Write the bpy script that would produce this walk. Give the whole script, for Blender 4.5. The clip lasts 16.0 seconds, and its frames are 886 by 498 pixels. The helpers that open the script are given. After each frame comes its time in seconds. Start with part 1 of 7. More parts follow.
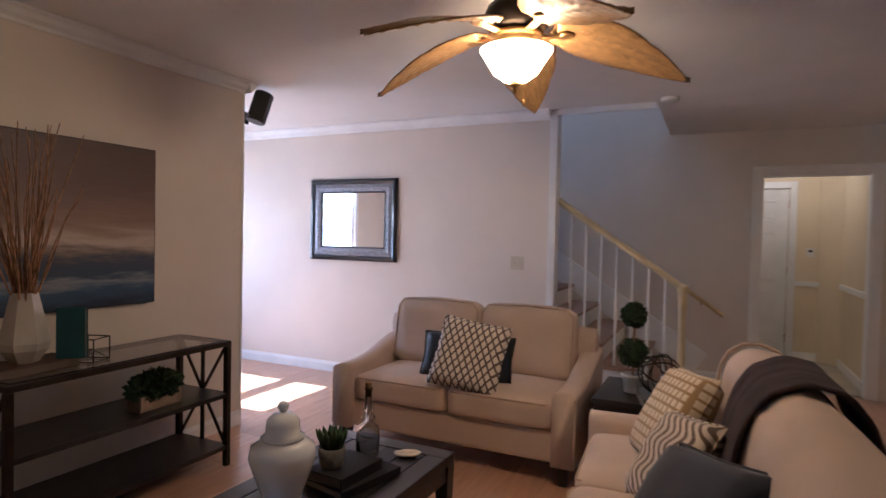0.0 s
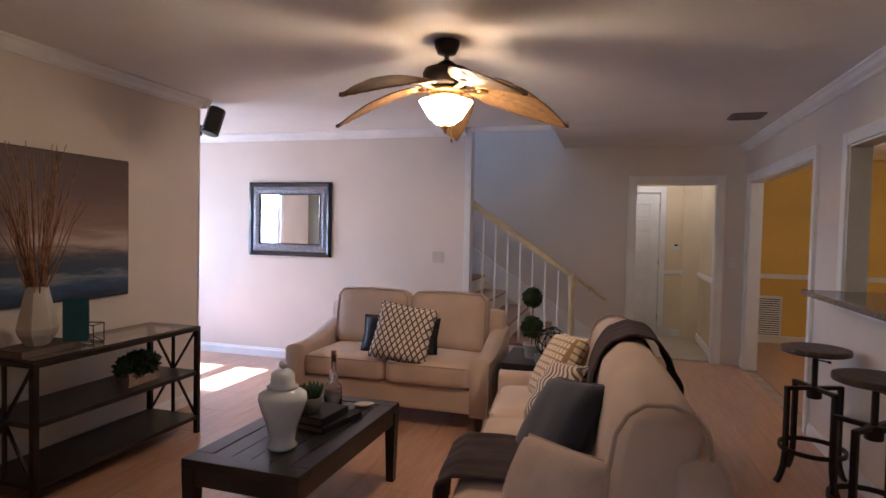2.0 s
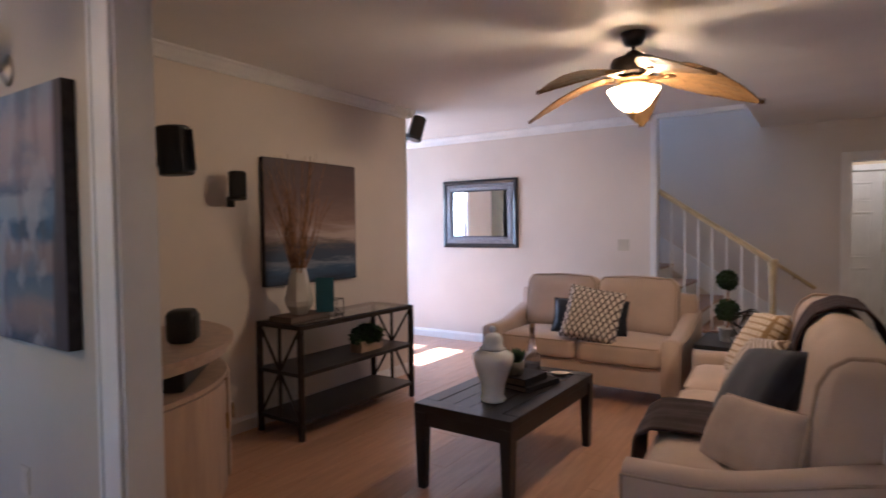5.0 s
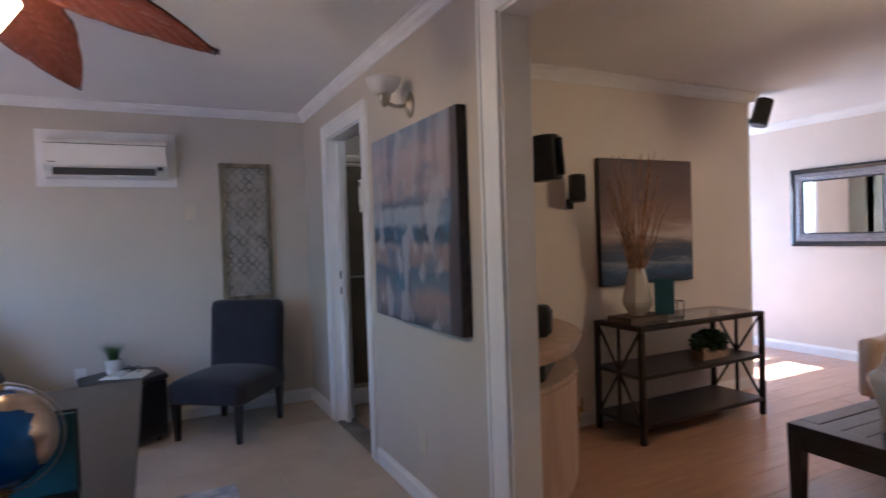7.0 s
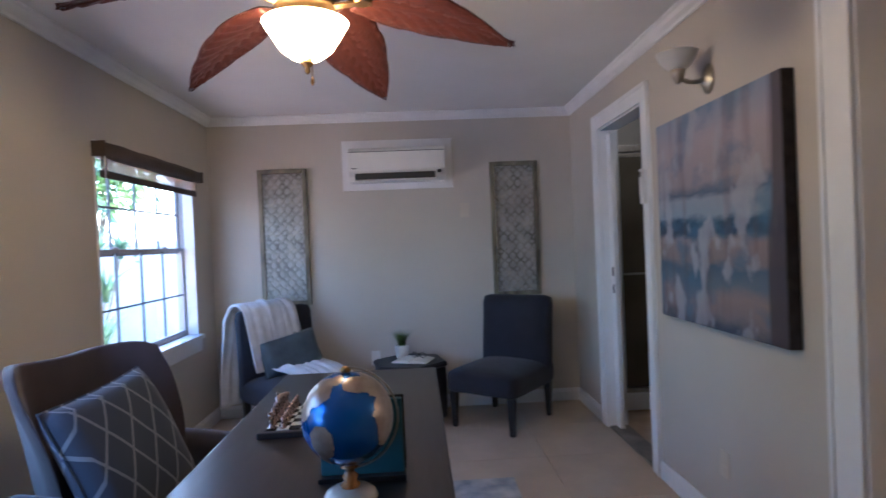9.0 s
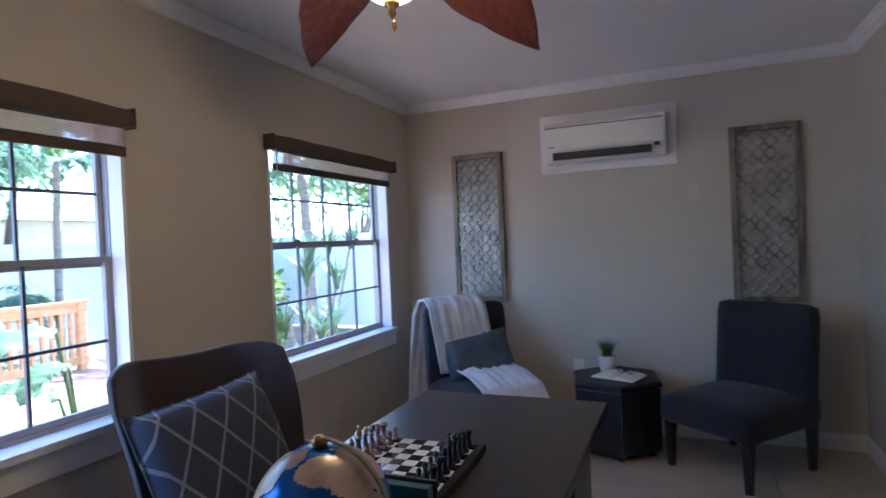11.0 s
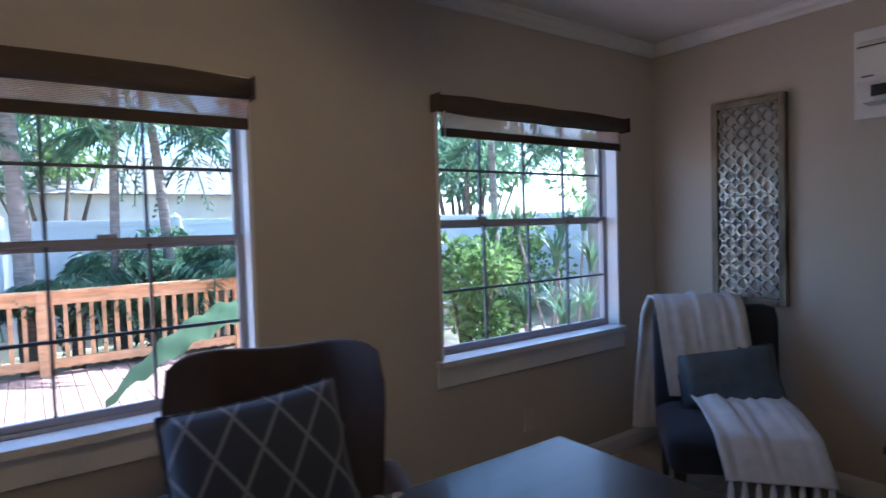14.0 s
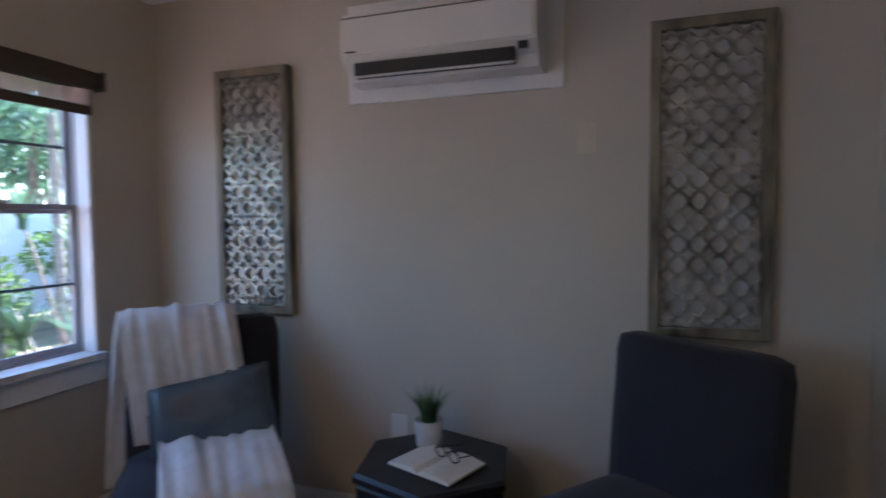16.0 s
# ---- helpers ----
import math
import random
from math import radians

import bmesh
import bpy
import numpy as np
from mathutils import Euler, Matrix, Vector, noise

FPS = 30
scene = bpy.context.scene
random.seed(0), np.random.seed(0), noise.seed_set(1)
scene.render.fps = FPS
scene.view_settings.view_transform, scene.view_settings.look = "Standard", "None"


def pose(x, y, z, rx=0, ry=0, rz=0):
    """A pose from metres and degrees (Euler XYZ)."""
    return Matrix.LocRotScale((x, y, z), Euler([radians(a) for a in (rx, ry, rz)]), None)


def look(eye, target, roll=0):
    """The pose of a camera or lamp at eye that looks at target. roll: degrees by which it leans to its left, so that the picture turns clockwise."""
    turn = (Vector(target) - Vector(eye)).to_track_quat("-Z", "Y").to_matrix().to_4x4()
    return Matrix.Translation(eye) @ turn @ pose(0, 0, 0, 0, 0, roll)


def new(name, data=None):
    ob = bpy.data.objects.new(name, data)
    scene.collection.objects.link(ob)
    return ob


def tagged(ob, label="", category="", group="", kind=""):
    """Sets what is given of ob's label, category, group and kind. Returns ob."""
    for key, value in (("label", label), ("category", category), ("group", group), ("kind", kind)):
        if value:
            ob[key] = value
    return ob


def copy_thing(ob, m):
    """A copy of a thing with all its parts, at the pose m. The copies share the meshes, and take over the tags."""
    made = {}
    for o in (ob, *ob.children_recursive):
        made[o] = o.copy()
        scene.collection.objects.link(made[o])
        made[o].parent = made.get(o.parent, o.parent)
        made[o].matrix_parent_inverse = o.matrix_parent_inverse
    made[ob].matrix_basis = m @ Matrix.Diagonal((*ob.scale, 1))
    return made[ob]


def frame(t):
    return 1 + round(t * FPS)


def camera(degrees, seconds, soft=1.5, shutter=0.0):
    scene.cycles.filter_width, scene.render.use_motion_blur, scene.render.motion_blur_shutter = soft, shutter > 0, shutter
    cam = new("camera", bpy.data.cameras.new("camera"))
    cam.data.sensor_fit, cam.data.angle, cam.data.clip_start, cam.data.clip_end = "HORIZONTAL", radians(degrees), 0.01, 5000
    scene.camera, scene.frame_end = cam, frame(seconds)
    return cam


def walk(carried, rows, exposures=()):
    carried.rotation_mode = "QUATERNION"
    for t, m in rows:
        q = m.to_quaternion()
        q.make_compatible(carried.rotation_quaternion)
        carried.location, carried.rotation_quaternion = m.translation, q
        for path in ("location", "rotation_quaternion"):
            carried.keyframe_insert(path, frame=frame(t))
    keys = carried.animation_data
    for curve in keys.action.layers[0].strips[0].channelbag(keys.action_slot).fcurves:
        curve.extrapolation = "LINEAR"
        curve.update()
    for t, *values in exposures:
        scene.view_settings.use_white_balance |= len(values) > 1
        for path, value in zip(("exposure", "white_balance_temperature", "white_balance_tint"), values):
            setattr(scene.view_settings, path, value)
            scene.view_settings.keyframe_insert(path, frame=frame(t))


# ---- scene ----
cam = camera(75.4, 16.0, shutter=0.5)
METRES, EYE, TILT, LEAN, TURN = 5.0, 1.42, 0.0, 0.0, 23.7
PATH = [
    (0, (0.103, 0.148, 1.399), (-0.753, 1.955, 1.35), 1.2),
    (0.5, (0.059, -0.107, 1.42), (-0.607, 1.778, 1.365), 1.5),
    (1, (0.159, -0.293, 1.436), (-0.435, 1.616, 1.378), 1.4),
    (1.5, (0.216, -0.455, 1.452), (-0.36, 1.459, 1.389), 1.3),
    (2, (0.249, -0.646, 1.448), (-0.316, 1.271, 1.381), 1.2),
    (2.5, (0.304, -0.783, 1.458), (-0.248, 1.138, 1.387), 1.0),
    (3, (0.363, -0.834, 1.449), (-0.191, 1.086, 1.377), 0.8),
    (5.5, (0.256, -1.051, 1.348), (-1.06, 0.454, 1.281), -1.0),
    (6, (0.212, -1.082, 1.351), (-1.291, 0.236, 1.29), -1.4),
    (6.5, (0.172, -1.139, 1.354), (-1.489, -0.026, 1.302), -1.7),
    (7, (0.146, -1.209, 1.358), (-1.638, -0.306, 1.313), -1.9),
    (7.5, (0.138, -1.28, 1.354), (-1.731, -0.569, 1.318), -2.1),
    (8, (0.126, -1.314, 1.353), (-1.809, -0.807, 1.323), -2.1),
    (8.5, (0.078, -1.333, 1.353), (-1.896, -1.015, 1.326), -2.2),
    (9, (-0.029, -1.339, 1.354), (-2.026, -1.248, 1.33), -2.4),
    (11.5, (-0.796, -0.95, 1.359), (-2.537, -1.933, 1.332), -2.5),
    (12, (-0.899, -0.94, 1.366), (-2.483, -2.161, 1.344), -2.5),
    (12.5, (-1.005, -0.826, 1.382), (-2.323, -2.33, 1.369), -2.2),
    (13, (-1.14, -0.823, 1.36), (-2.314, -2.442, 1.347), -2.1),
    (13.5, (-1.35, -0.906, 1.364), (-2.502, -2.541, 1.334), -2.0),
    (14, (-1.564, -0.863, 1.364), (-2.735, -2.483, 1.283), -1.7),
    (14.5, (-1.874, -0.69, 1.335), (-3.128, -2.246, 1.249), -1.3),
    (15, (-2.073, -0.714, 1.382), (-3.589, -2.012, 1.259), -1.4),
    (15.5, (-2.368, -0.724, 1.324), (-4.09, -1.735, 1.221), -0.7),
    (16, (-2.54, -0.723, 1.319), (-4.421, -1.394, 1.21), -0.5),
]
walk(cam, [(t, look(eye, target, roll)) for t, eye, target, roll in PATH], [(0,3.0,5050,17),(3,3.22,5050,17),(5.5,3.18,4970,16),(6.5,3.22,4920,14),(8,3.45,4880,13),(9,3.35,4800,12),(11.5,2.7,4870,11),(13,2.2,4900,11),(14,2.2,4900,11),(15,2.58,5000,11),(16,2.68,5100,11)])

# ---- world, sun, large lights ----
world = bpy.data.worlds.new("sky_world")
scene.world = world
world.use_nodes = True
_wn = world.node_tree.nodes
_sky = _wn.new("ShaderNodeTexSky")
_sky.sky_type = 'NISHITA'
_sky.sun_disc = False
_sky.sun_elevation = radians(40)
_sky.sun_rotation = radians(-90)
_wn["Background"].inputs["Strength"].default_value = 0.15
world.node_tree.links.new(_sky.outputs[0], _wn["Background"].inputs["Color"])

_sun = bpy.data.lights.new("sun", 'SUN')
_sun.energy, _sun.angle, _sun.color = 5.0, radians(0.5), (1.0, 0.93, 0.82)
new("sun", _sun).matrix_world = look((-12, 4.0, 10), (-12 + 10, 4.0, 10 - 8.39))


def area_light(name, m, sx, sy, watts, color, spread=180):
    li = bpy.data.lights.new(name, 'AREA')
    li.shape, li.size, li.size_y, li.energy, li.color = 'RECTANGLE', sx, sy, watts, color
    li.spread = radians(spread)
    ob = new(name, li)
    ob.matrix_world = m
    return ob


def bulb(name, at, watts, color, radius=0.05):
    li = bpy.data.lights.new(name, 'POINT')
    li.energy, li.color, li.shadow_soft_size = watts, color, radius
    ob = new(name, li)
    ob.location = at
    return ob


COOL = (0.55, 0.74, 1.0)
WARM = (1.0, 0.68, 0.38)
# daylight in the window openings
area_light("daylight_small_window", look((-3.71, -3.11, 1.28), (-4.35, -1.6, 0.75)), 1.15, 0.85, 0.16, COOL, 120)
area_light("daylight_wide_window", look((-1.30, -3.11, 1.28), (-4.0, -0.9, 0.55)), 1.6, 0.85, 0.50, COOL, 90)
area_light("daylight_nook_window", look((-5.18, 2.33, 1.4), (0, 2.7, 1.0)), 0.8, 1.4, 2.8, (0.72, 0.85, 1.0))
area_light("daylight_nook_window", look((-5.18, 3.95, 1.4), (0, 4.1, 1.2)), 0.8, 1.0, 3.1, (0.72, 0.85, 1.0))
area_light("daylight_upstairs", look((-2.8, 6.33, 3.9), (-1.6, 5.0, 2.6)), 1.1, 1.1, 1.7, (0.72, 0.8, 1.0))
# bulbs of the two ceiling fan lamps
bulb("lamp_living_fan", (-0.635, 2.35, 2.11), 1.75, WARM, 0.07)
bulb("lamp_office_fan", (-2.016, -1.686, 2.09), 0.045, WARM, 0.07)
# unseen fill bulbs without fixtures, added to brighten the rooms beyond the doorways
bulb("fill_hall", (0.75, 7.4, 2.3), 1.05, (1.0, 0.80, 0.58), 0.1)
bulb("fill_dining", (3.2, 5.6, 2.1), 2.4, (1.0, 0.78, 0.5), 0.1)
bulb("fill_washroom", (-3.9, 0.36, 2.3), 0.24, (1.0, 0.85, 0.7), 0.1)


# ---- materials ----
def material(name, color, rough=0.6, metal=0.0, vary=0.08, scale=6.0, bump=0.0, bscale=60.0, color2=None, coat=0.0,
             spec=0.5, trans=0.0, stretch=(1, 1, 1), sheen=0.0, objvar=0.0, detail=4.0):
    """Principled material with broad and fine variation and fine relief, in metres."""
    mat = bpy.data.materials.new(name)
    mat.use_nodes = True
    nt = mat.node_tree
    n, l = nt.nodes, nt.links
    bsdf = n["Principled BSDF"]
    bsdf.inputs["Roughness"].default_value = rough
    bsdf.inputs["Metallic"].default_value = metal
    bsdf.inputs["Coat Weight"].default_value = coat
    bsdf.inputs["Specular IOR Level"].default_value = spec
    bsdf.inputs["Transmission Weight"].default_value = trans
    bsdf.inputs["Sheen Weight"].default_value = sheen
    tc = n.new("ShaderNodeTexCoord")
    mp = n.new("ShaderNodeMapping")
    mp.inputs["Scale"].default_value = stretch
    l.new(tc.outputs["Object"], mp.inputs["Vector"])
    big = n.new("ShaderNodeTexNoise")
    big.inputs["Scale"].default_value = scale
    big.inputs["Detail"].default_value = detail
    l.new(mp.outputs[0], big.inputs["Vector"])
    ramp = n.new("ShaderNodeValToRGB")
    c2 = color2 or tuple(max(0.0, c * (1 - 2.2 * vary)) for c in color)
    c1 = color if color2 else tuple(min(1.0, c * (1 + vary)) for c in color)
    ramp.color_ramp.elements[0].color = (*c2, 1)
    ramp.color_ramp.elements[1].color = (*c1, 1)
    ramp.color_ramp.elements[0].position, ramp.color_ramp.elements[1].position = 0.3, 0.7
    l.new(big.outputs["Fac"], ramp.inputs["Fac"])
    out = ramp.outputs["Color"]
    if objvar:
        info = n.new("ShaderNodeObjectInfo")
        hsv = n.new("ShaderNodeHueSaturation")
        mr = n.new("ShaderNodeMapRange")
        mr.inputs["To Min"].default_value, mr.inputs["To Max"].default_value = 1 - objvar, 1 + objvar
        l.new(info.outputs["Random"], mr.inputs["Value"])
        l.new(mr.outputs[0], hsv.inputs["Value"])
        l.new(out, hsv.inputs["Color"])
        out = hsv.outputs["Color"]
    l.new(out, bsdf.inputs["Base Color"])
    if bump:
        fine = n.new("ShaderNodeTexNoise")
        fine.inputs["Scale"].default_value = bscale
        fine.inputs["Detail"].default_value = 3
        l.new(mp.outputs[0], fine.inputs["Vector"])
        b = n.new("ShaderNodeBump")
        b.inputs["Strength"].default_value = bump
        b.inputs["Distance"].default_value = 0.004
        l.new(fine.outputs["Fac"], b.inputs["Height"])
        l.new(b.outputs[0], bsdf.inputs["Normal"])
    return mat


def glowing(name, color, strength):
    mat = bpy.data.materials.new(name)
    mat.use_nodes = True
    bsdf = mat.node_tree.nodes["Principled BSDF"]
    bsdf.inputs["Base Color"].default_value = (0.9, 0.85, 0.75, 1)
    bsdf.inputs["Emission Color"].default_value = (*color, 1)
    bsdf.inputs["Emission Strength"].default_value = strength * 0.30
    return mat


CREAM = material("cream_wall_paint", (0.72, 0.645, 0.575), 0.65, vary=0.03, scale=1.5, bump=0.10, bscale=220)
BEIGE = material("beige_wall_paint", (0.53, 0.485, 0.415), 0.6, vary=0.03, scale=1.5, bump=0.12, bscale=220)
LILAC = material("pale_stair_wall_paint", (0.70, 0.655, 0.605), 0.65, vary=0.03, scale=1.5, bump=0.1, bscale=220)
SAGE = material("sage_grey_wall_paint", (0.24, 0.25, 0.20), 0.6, vary=0.04, scale=2, bump=0.1, bscale=200)
YELLOW = material("yellow_wall_paint", (0.78, 0.52, 0.10), 0.6, vary=0.04, scale=2, bump=0.1, bscale=200)
TAN = material("tan_hall_paint", (0.72, 0.62, 0.45), 0.6, vary=0.03, scale=2, bump=0.1, bscale=200)
CEILW = material("white_ceiling_paint", (0.80, 0.79, 0.77), 0.8, vary=0.02, scale=2, bump=0.25, bscale=160)
TRIM = material("white_trim_paint", (0.80, 0.80, 0.80), 0.35, vary=0.03, scale=5, bump=0.03, bscale=80)
CEMENT = material("beige_tile", (0.48, 0.395, 0.30), 0.35, vary=0.07, scale=3.5, bump=0.06, bscale=30, objvar=0.04)
GROUT = material("floor_underlay", (0.44, 0.34, 0.25), 0.8, vary=0.1)
LAMINATE = material("pale_oak_laminate", (0.51, 0.295, 0.185), 0.28, vary=0.08, scale=3.0, stretch=(9, 1, 1), bump=0.04, bscale=40, objvar=0.045, coat=0.2)
HALLTILE = material("hall_tile", (0.50, 0.45, 0.36), 0.3, vary=0.06, scale=4, bump=0.04)
DARKWOOD = material("espresso_wood", (0.016, 0.013, 0.014), 0.33, vary=0.25, scale=6, stretch=(1, 8, 1), bump=0.05, bscale=50, coat=0.1)
BRONZE = material("dark_bronze_metal", (0.035, 0.025, 0.020), 0.42, metal=0.6, vary=0.2, scale=14)
BLACK = material("black_plastic", (0.012, 0.012, 0.013), 0.4, vary=0.1, scale=20, bump=0.05, bscale=200)
GRANITE = material("speckled_granite", (0.32, 0.26, 0.20), 0.2, vary=0.5, scale=70, color2=(0.05, 0.04, 0.04), detail=6)
GLASS = bpy.data.materials.new("clear_glass")
GLASS.use_nodes = True
_g = GLASS.node_tree.nodes["Principled BSDF"]
_g.inputs["Transmission Weight"].default_value, _g.inputs["Roughness"].default_value, _g.inputs["IOR"].default_value = 1.0, 0.0, 1.45
PANE = bpy.data.materials.new("window_pane_glass")
PANE.use_nodes = True
_n, _l = PANE.node_tree.nodes, PANE.node_tree.links
_tr, _gl, _mx = _n.new("ShaderNodeBsdfTransparent"), _n.new("ShaderNodeBsdfGlossy"), _n.new("ShaderNodeMixShader")
_gl.inputs["Roughness"].default_value = 0.02
_mx.inputs[0].default_value = 0.045; _l.new(_tr.outputs[0], _mx.inputs[1]); _l.new(_gl.outputs[0], _mx.inputs[2])
_l.new(_mx.outputs[0], _n["Material Output"].inputs[0])
MIRROR = material("mirror_silver", (0.88, 0.88, 0.88), 0.015, metal=1.0, vary=0.0)


# ---- builders ----
def link_mesh(name, bm, mat, parent=None, smooth=False):
    me = bpy.data.meshes.new(name)
    bmesh.ops.recalc_face_normals(bm, faces=bm.faces)
    bm.to_mesh(me)
    bm.free()
    me.materials.append(mat)
    if smooth:
        me.polygons.foreach_set("use_smooth", [True] * len(me.polygons))
    ob = new(name, me)
    ob.parent = parent
    return ob


def part(name, bm, mat, parent, label="", smooth=False):
    ob = link_mesh(name, bm, mat, parent, smooth)
    return tagged(ob, label=label)


def thing(name, label, category, m, group=""):
    ob = new(name)
    ob.empty_display_size = 0.1
    ob.matrix_basis = m
    return tagged(ob, label=label, category=category, group=group)


def box(x0, y0, z0, x1, y1, z1, bevel=0.0, bm=None, m=None):
    """A box between two corners, with its edges bevelled, added to bm."""
    t = bmesh.new()
    bmesh.ops.create_cube(t, size=1)
    bmesh.ops.scale(t, vec=(abs(x1 - x0), abs(y1 - y0), abs(z1 - z0)), verts=t.verts)
    bmesh.ops.translate(t, vec=((x0 + x1) / 2, (y0 + y1) / 2, (z0 + z1) / 2), verts=t.verts)
    if bevel:
        bmesh.ops.bevel(t, geom=t.edges[:], offset=bevel, segments=2, profile=0.6, affect='EDGES')
    return merge(bm, t, m)


def merge(bm, t, m=None):
    if m is not None:
        bmesh.ops.transform(t, matrix=m, verts=t.verts)
    if bm is None:
        return t
    me = bpy.data.meshes.new("tmp")
    t.to_mesh(me)
    t.free()
    bm.from_mesh(me)
    bpy.data.meshes.remove(me)
    return bm


def lathe(profile, seg=24, bm=None, m=None, flute=0.0, lobes=0):
    """A turned body: profile is (radius, height) pairs from the bottom up."""
    t = bmesh.new()
    rings = []
    for r, z in profile:
        ring = []
        for i in range(seg):
            a = 2 * math.pi * i / seg
            k = r * (1 + flute * math.cos(lobes * a)) if lobes else r
            ring.append(t.verts.new((k * math.cos(a), k * math.sin(a), z)))
        rings.append(ring)
    for a, b in zip(rings, rings[1:]):
        for i in range(seg):
            t.faces.new((a[i], a[(i + 1) % seg], b[(i + 1) % seg], b[i]))
    t.faces.new(rings[0][::-1])
    t.faces.new(rings[-1])
    return merge(bm, t, m)


def rod(a, b, r, seg=8, bm=None, r2=None):
    """A round bar from a to b."""
    a, b = Vector(a), Vector(b)
    t = bmesh.new()
    bmesh.ops.create_cone(t, cap_ends=True, segments=seg, radius1=r, radius2=r if r2 is None else r2, depth=(b - a).length)
    m = Matrix.Translation((a + b) / 2) @ (b - a).to_track_quat('Z', 'Y').to_matrix().to_4x4()
    return merge(bm, t, m)


def bar(a, b, w, h, bm=None, bevel=0.0):
    """A square bar from a to b."""
    a, b = Vector(a), Vector(b)
    d = (b - a).length
    m = Matrix.Translation((a + b) / 2) @ (b - a).to_track_quat('X', 'Z').to_matrix().to_4x4()
    return box(-d / 2, -w / 2, -h / 2, d / 2, w / 2, h / 2, bevel, bm, m)


def cushion(w, d, h, bm=None, m=None, n=14, power=2.6, sag=0.0, seed=0, lump=0.006, crown=0.55):
    """A soft rectangular cushion w x d x h, centred, fuller in the middle than at its seams, with slight lumps."""
    t = bmesh.new()
    bmesh.ops.create_grid(t, x_segments=n, y_segments=n, size=1)
    top = list(t.verts)
    low = {}
    for v in top:
        x, y = v.co.x, v.co.y
        f = (max(0.0, 1 - abs(x) ** power) * max(0.0, 1 - abs(y) ** power)) ** 0.42
        pinch = 1 - 0.05 * (1 - abs(x) ** 2) * (abs(y) ** 6) 
        pinch2 = 1 - 0.05 * (1 - abs(y) ** 2) * (abs(x) ** 6)
        no = noise.noise(Vector((x * 2.1 + seed * 7.3, y * 2.1, seed))) * lump
        v.co = Vector((x * w / 2 * pinch2, y * d / 2 * pinch, h / 2 * (1 - crown) * (1 if f > 0 else 0.0) * (f ** 0.3 if f > 0 else 0) + h / 2 * crown * f + no - sag * (1 - x * x) * (1 - y * y)))
    edge = {v for v in top if v.is_boundary}
    faces = [[v for v in f.verts] for f in t.faces]
    for v in top:
        if v in edge:
            v.co.z = 0
            low[v] = v
        else:
            low[v] = t.verts.new((v.co.x, v.co.y, -abs(v.co.z)))
    for f in faces:
        q = [low[v] for v in f][::-1]
        if not all(v in edge for v in f):
            t.faces.new(q)
    return merge(bm, t, m)


def slab(w, d, h, bm=None, m=None, r=0.04, puff=0.02, n=8, seed=0):
    """An upholstered block, centred on x and y and standing on z 0, with round edges and a full top."""
    t = bmesh.new()
    bmesh.ops.create_cube(t, size=1)
    bmesh.ops.scale(t, vec=(w, d, h), verts=t.verts)
    bmesh.ops.translate(t, vec=(0, 0, h / 2), verts=t.verts)
    bmesh.ops.subdivide_edges(t, edges=t.edges[:], cuts=n, use_grid_fill=True)
    core = Vector((max(w / 2 - r, 0.001), max(d / 2 - r, 0.001), max(h / 2 - r, 0.001)))
    for v in t.verts:
        p = v.co - Vector((0, 0, h / 2))
        c = Vector([max(-k, min(k, q)) for q, k in zip(p, core)])
        e = p - c
        if e.length > 1e-6:
            p = c + e.normalized() * r
        u, q = 2 * v.co.x / w, 2 * v.co.y / d
        p.z += puff * max(0, 1 - u * u) * max(0, 1 - q * q) * (1 if p.z > 0 else 0)
        p += Vector((1, 1, 1)) * 0.004 * noise.noise(p * 5 + Vector((seed, seed, seed)))
        v.co = p + Vector((0, 0, h / 2))
    return merge(bm, t, m)


def structure(name, bm, mat, label="", category=""):
    return tagged(link_mesh(name, bm, mat), label=label, category=category, kind="structure")


def pierced(axis, c0, c1, a0, a1, z0, z1, holes, bm=None):
    """A wall whose faces are at c0 and c1 on the axis, from a0 to a1 and z0 to z1, with holes (a0, a1, z0, z1)."""
    bm = bm or bmesh.new()
    cuts = sorted({a0, a1, *[h for q in holes for h in q[:2]]})
    for p, q in zip(cuts, cuts[1:]):
        mid = (p + q) / 2
        spans = sorted((h[2], h[3]) for h in holes if h[0] < mid < h[1])
        z = z0
        for lo, hi in spans + [(z1, z1)]:
            if lo > z + 1e-4:
                if axis == 'x':
                    box(c0, p, z, c1, q, lo, 0, bm)
                else:
                    box(p, c0, z, q, c1, lo, 0, bm)
            z = max(z, hi)
    bmesh.ops.remove_doubles(bm, verts=bm.verts, dist=1e-5)
    return bm


def sweep(profile, a, b, up=(0, 0, 1), out=(0, 1, 0), bm=None):
    """A moulding: profile points (out, up) swept along a straight line from a to b."""
    t = bmesh.new()
    o, u = Vector(out), Vector(up)
    ends = [[t.verts.new(Vector(p) + o * x + u * y) for x, y in profile] for p in (a, b)]
    k = len(profile)
    for i in range(k):
        t.faces.new((ends[0][i], ends[0][(i + 1) % k], ends[1][(i + 1) % k], ends[1][i]))
    t.faces.new(ends[0][::-1])
    t.faces.new(ends[1])
    return merge(bm, t)


CROWN = [(0, 0), (0.075, 0), (0.075, -0.012), (0.060, -0.022), (0.045, -0.045), (0.022, -0.062), (0.014, -0.078), (0, -0.08)]
CROWN2 = [(x * 0.8, y * 0.8) for x, y in CROWN]
BASE = [(0, 0), (0.016, 0), (0.016, 0.075), (0.011, 0.085), (0.008, 0.1), (0, 0.1)]


# ---- the large structure ----
H1, H2 = 2.46, 2.42
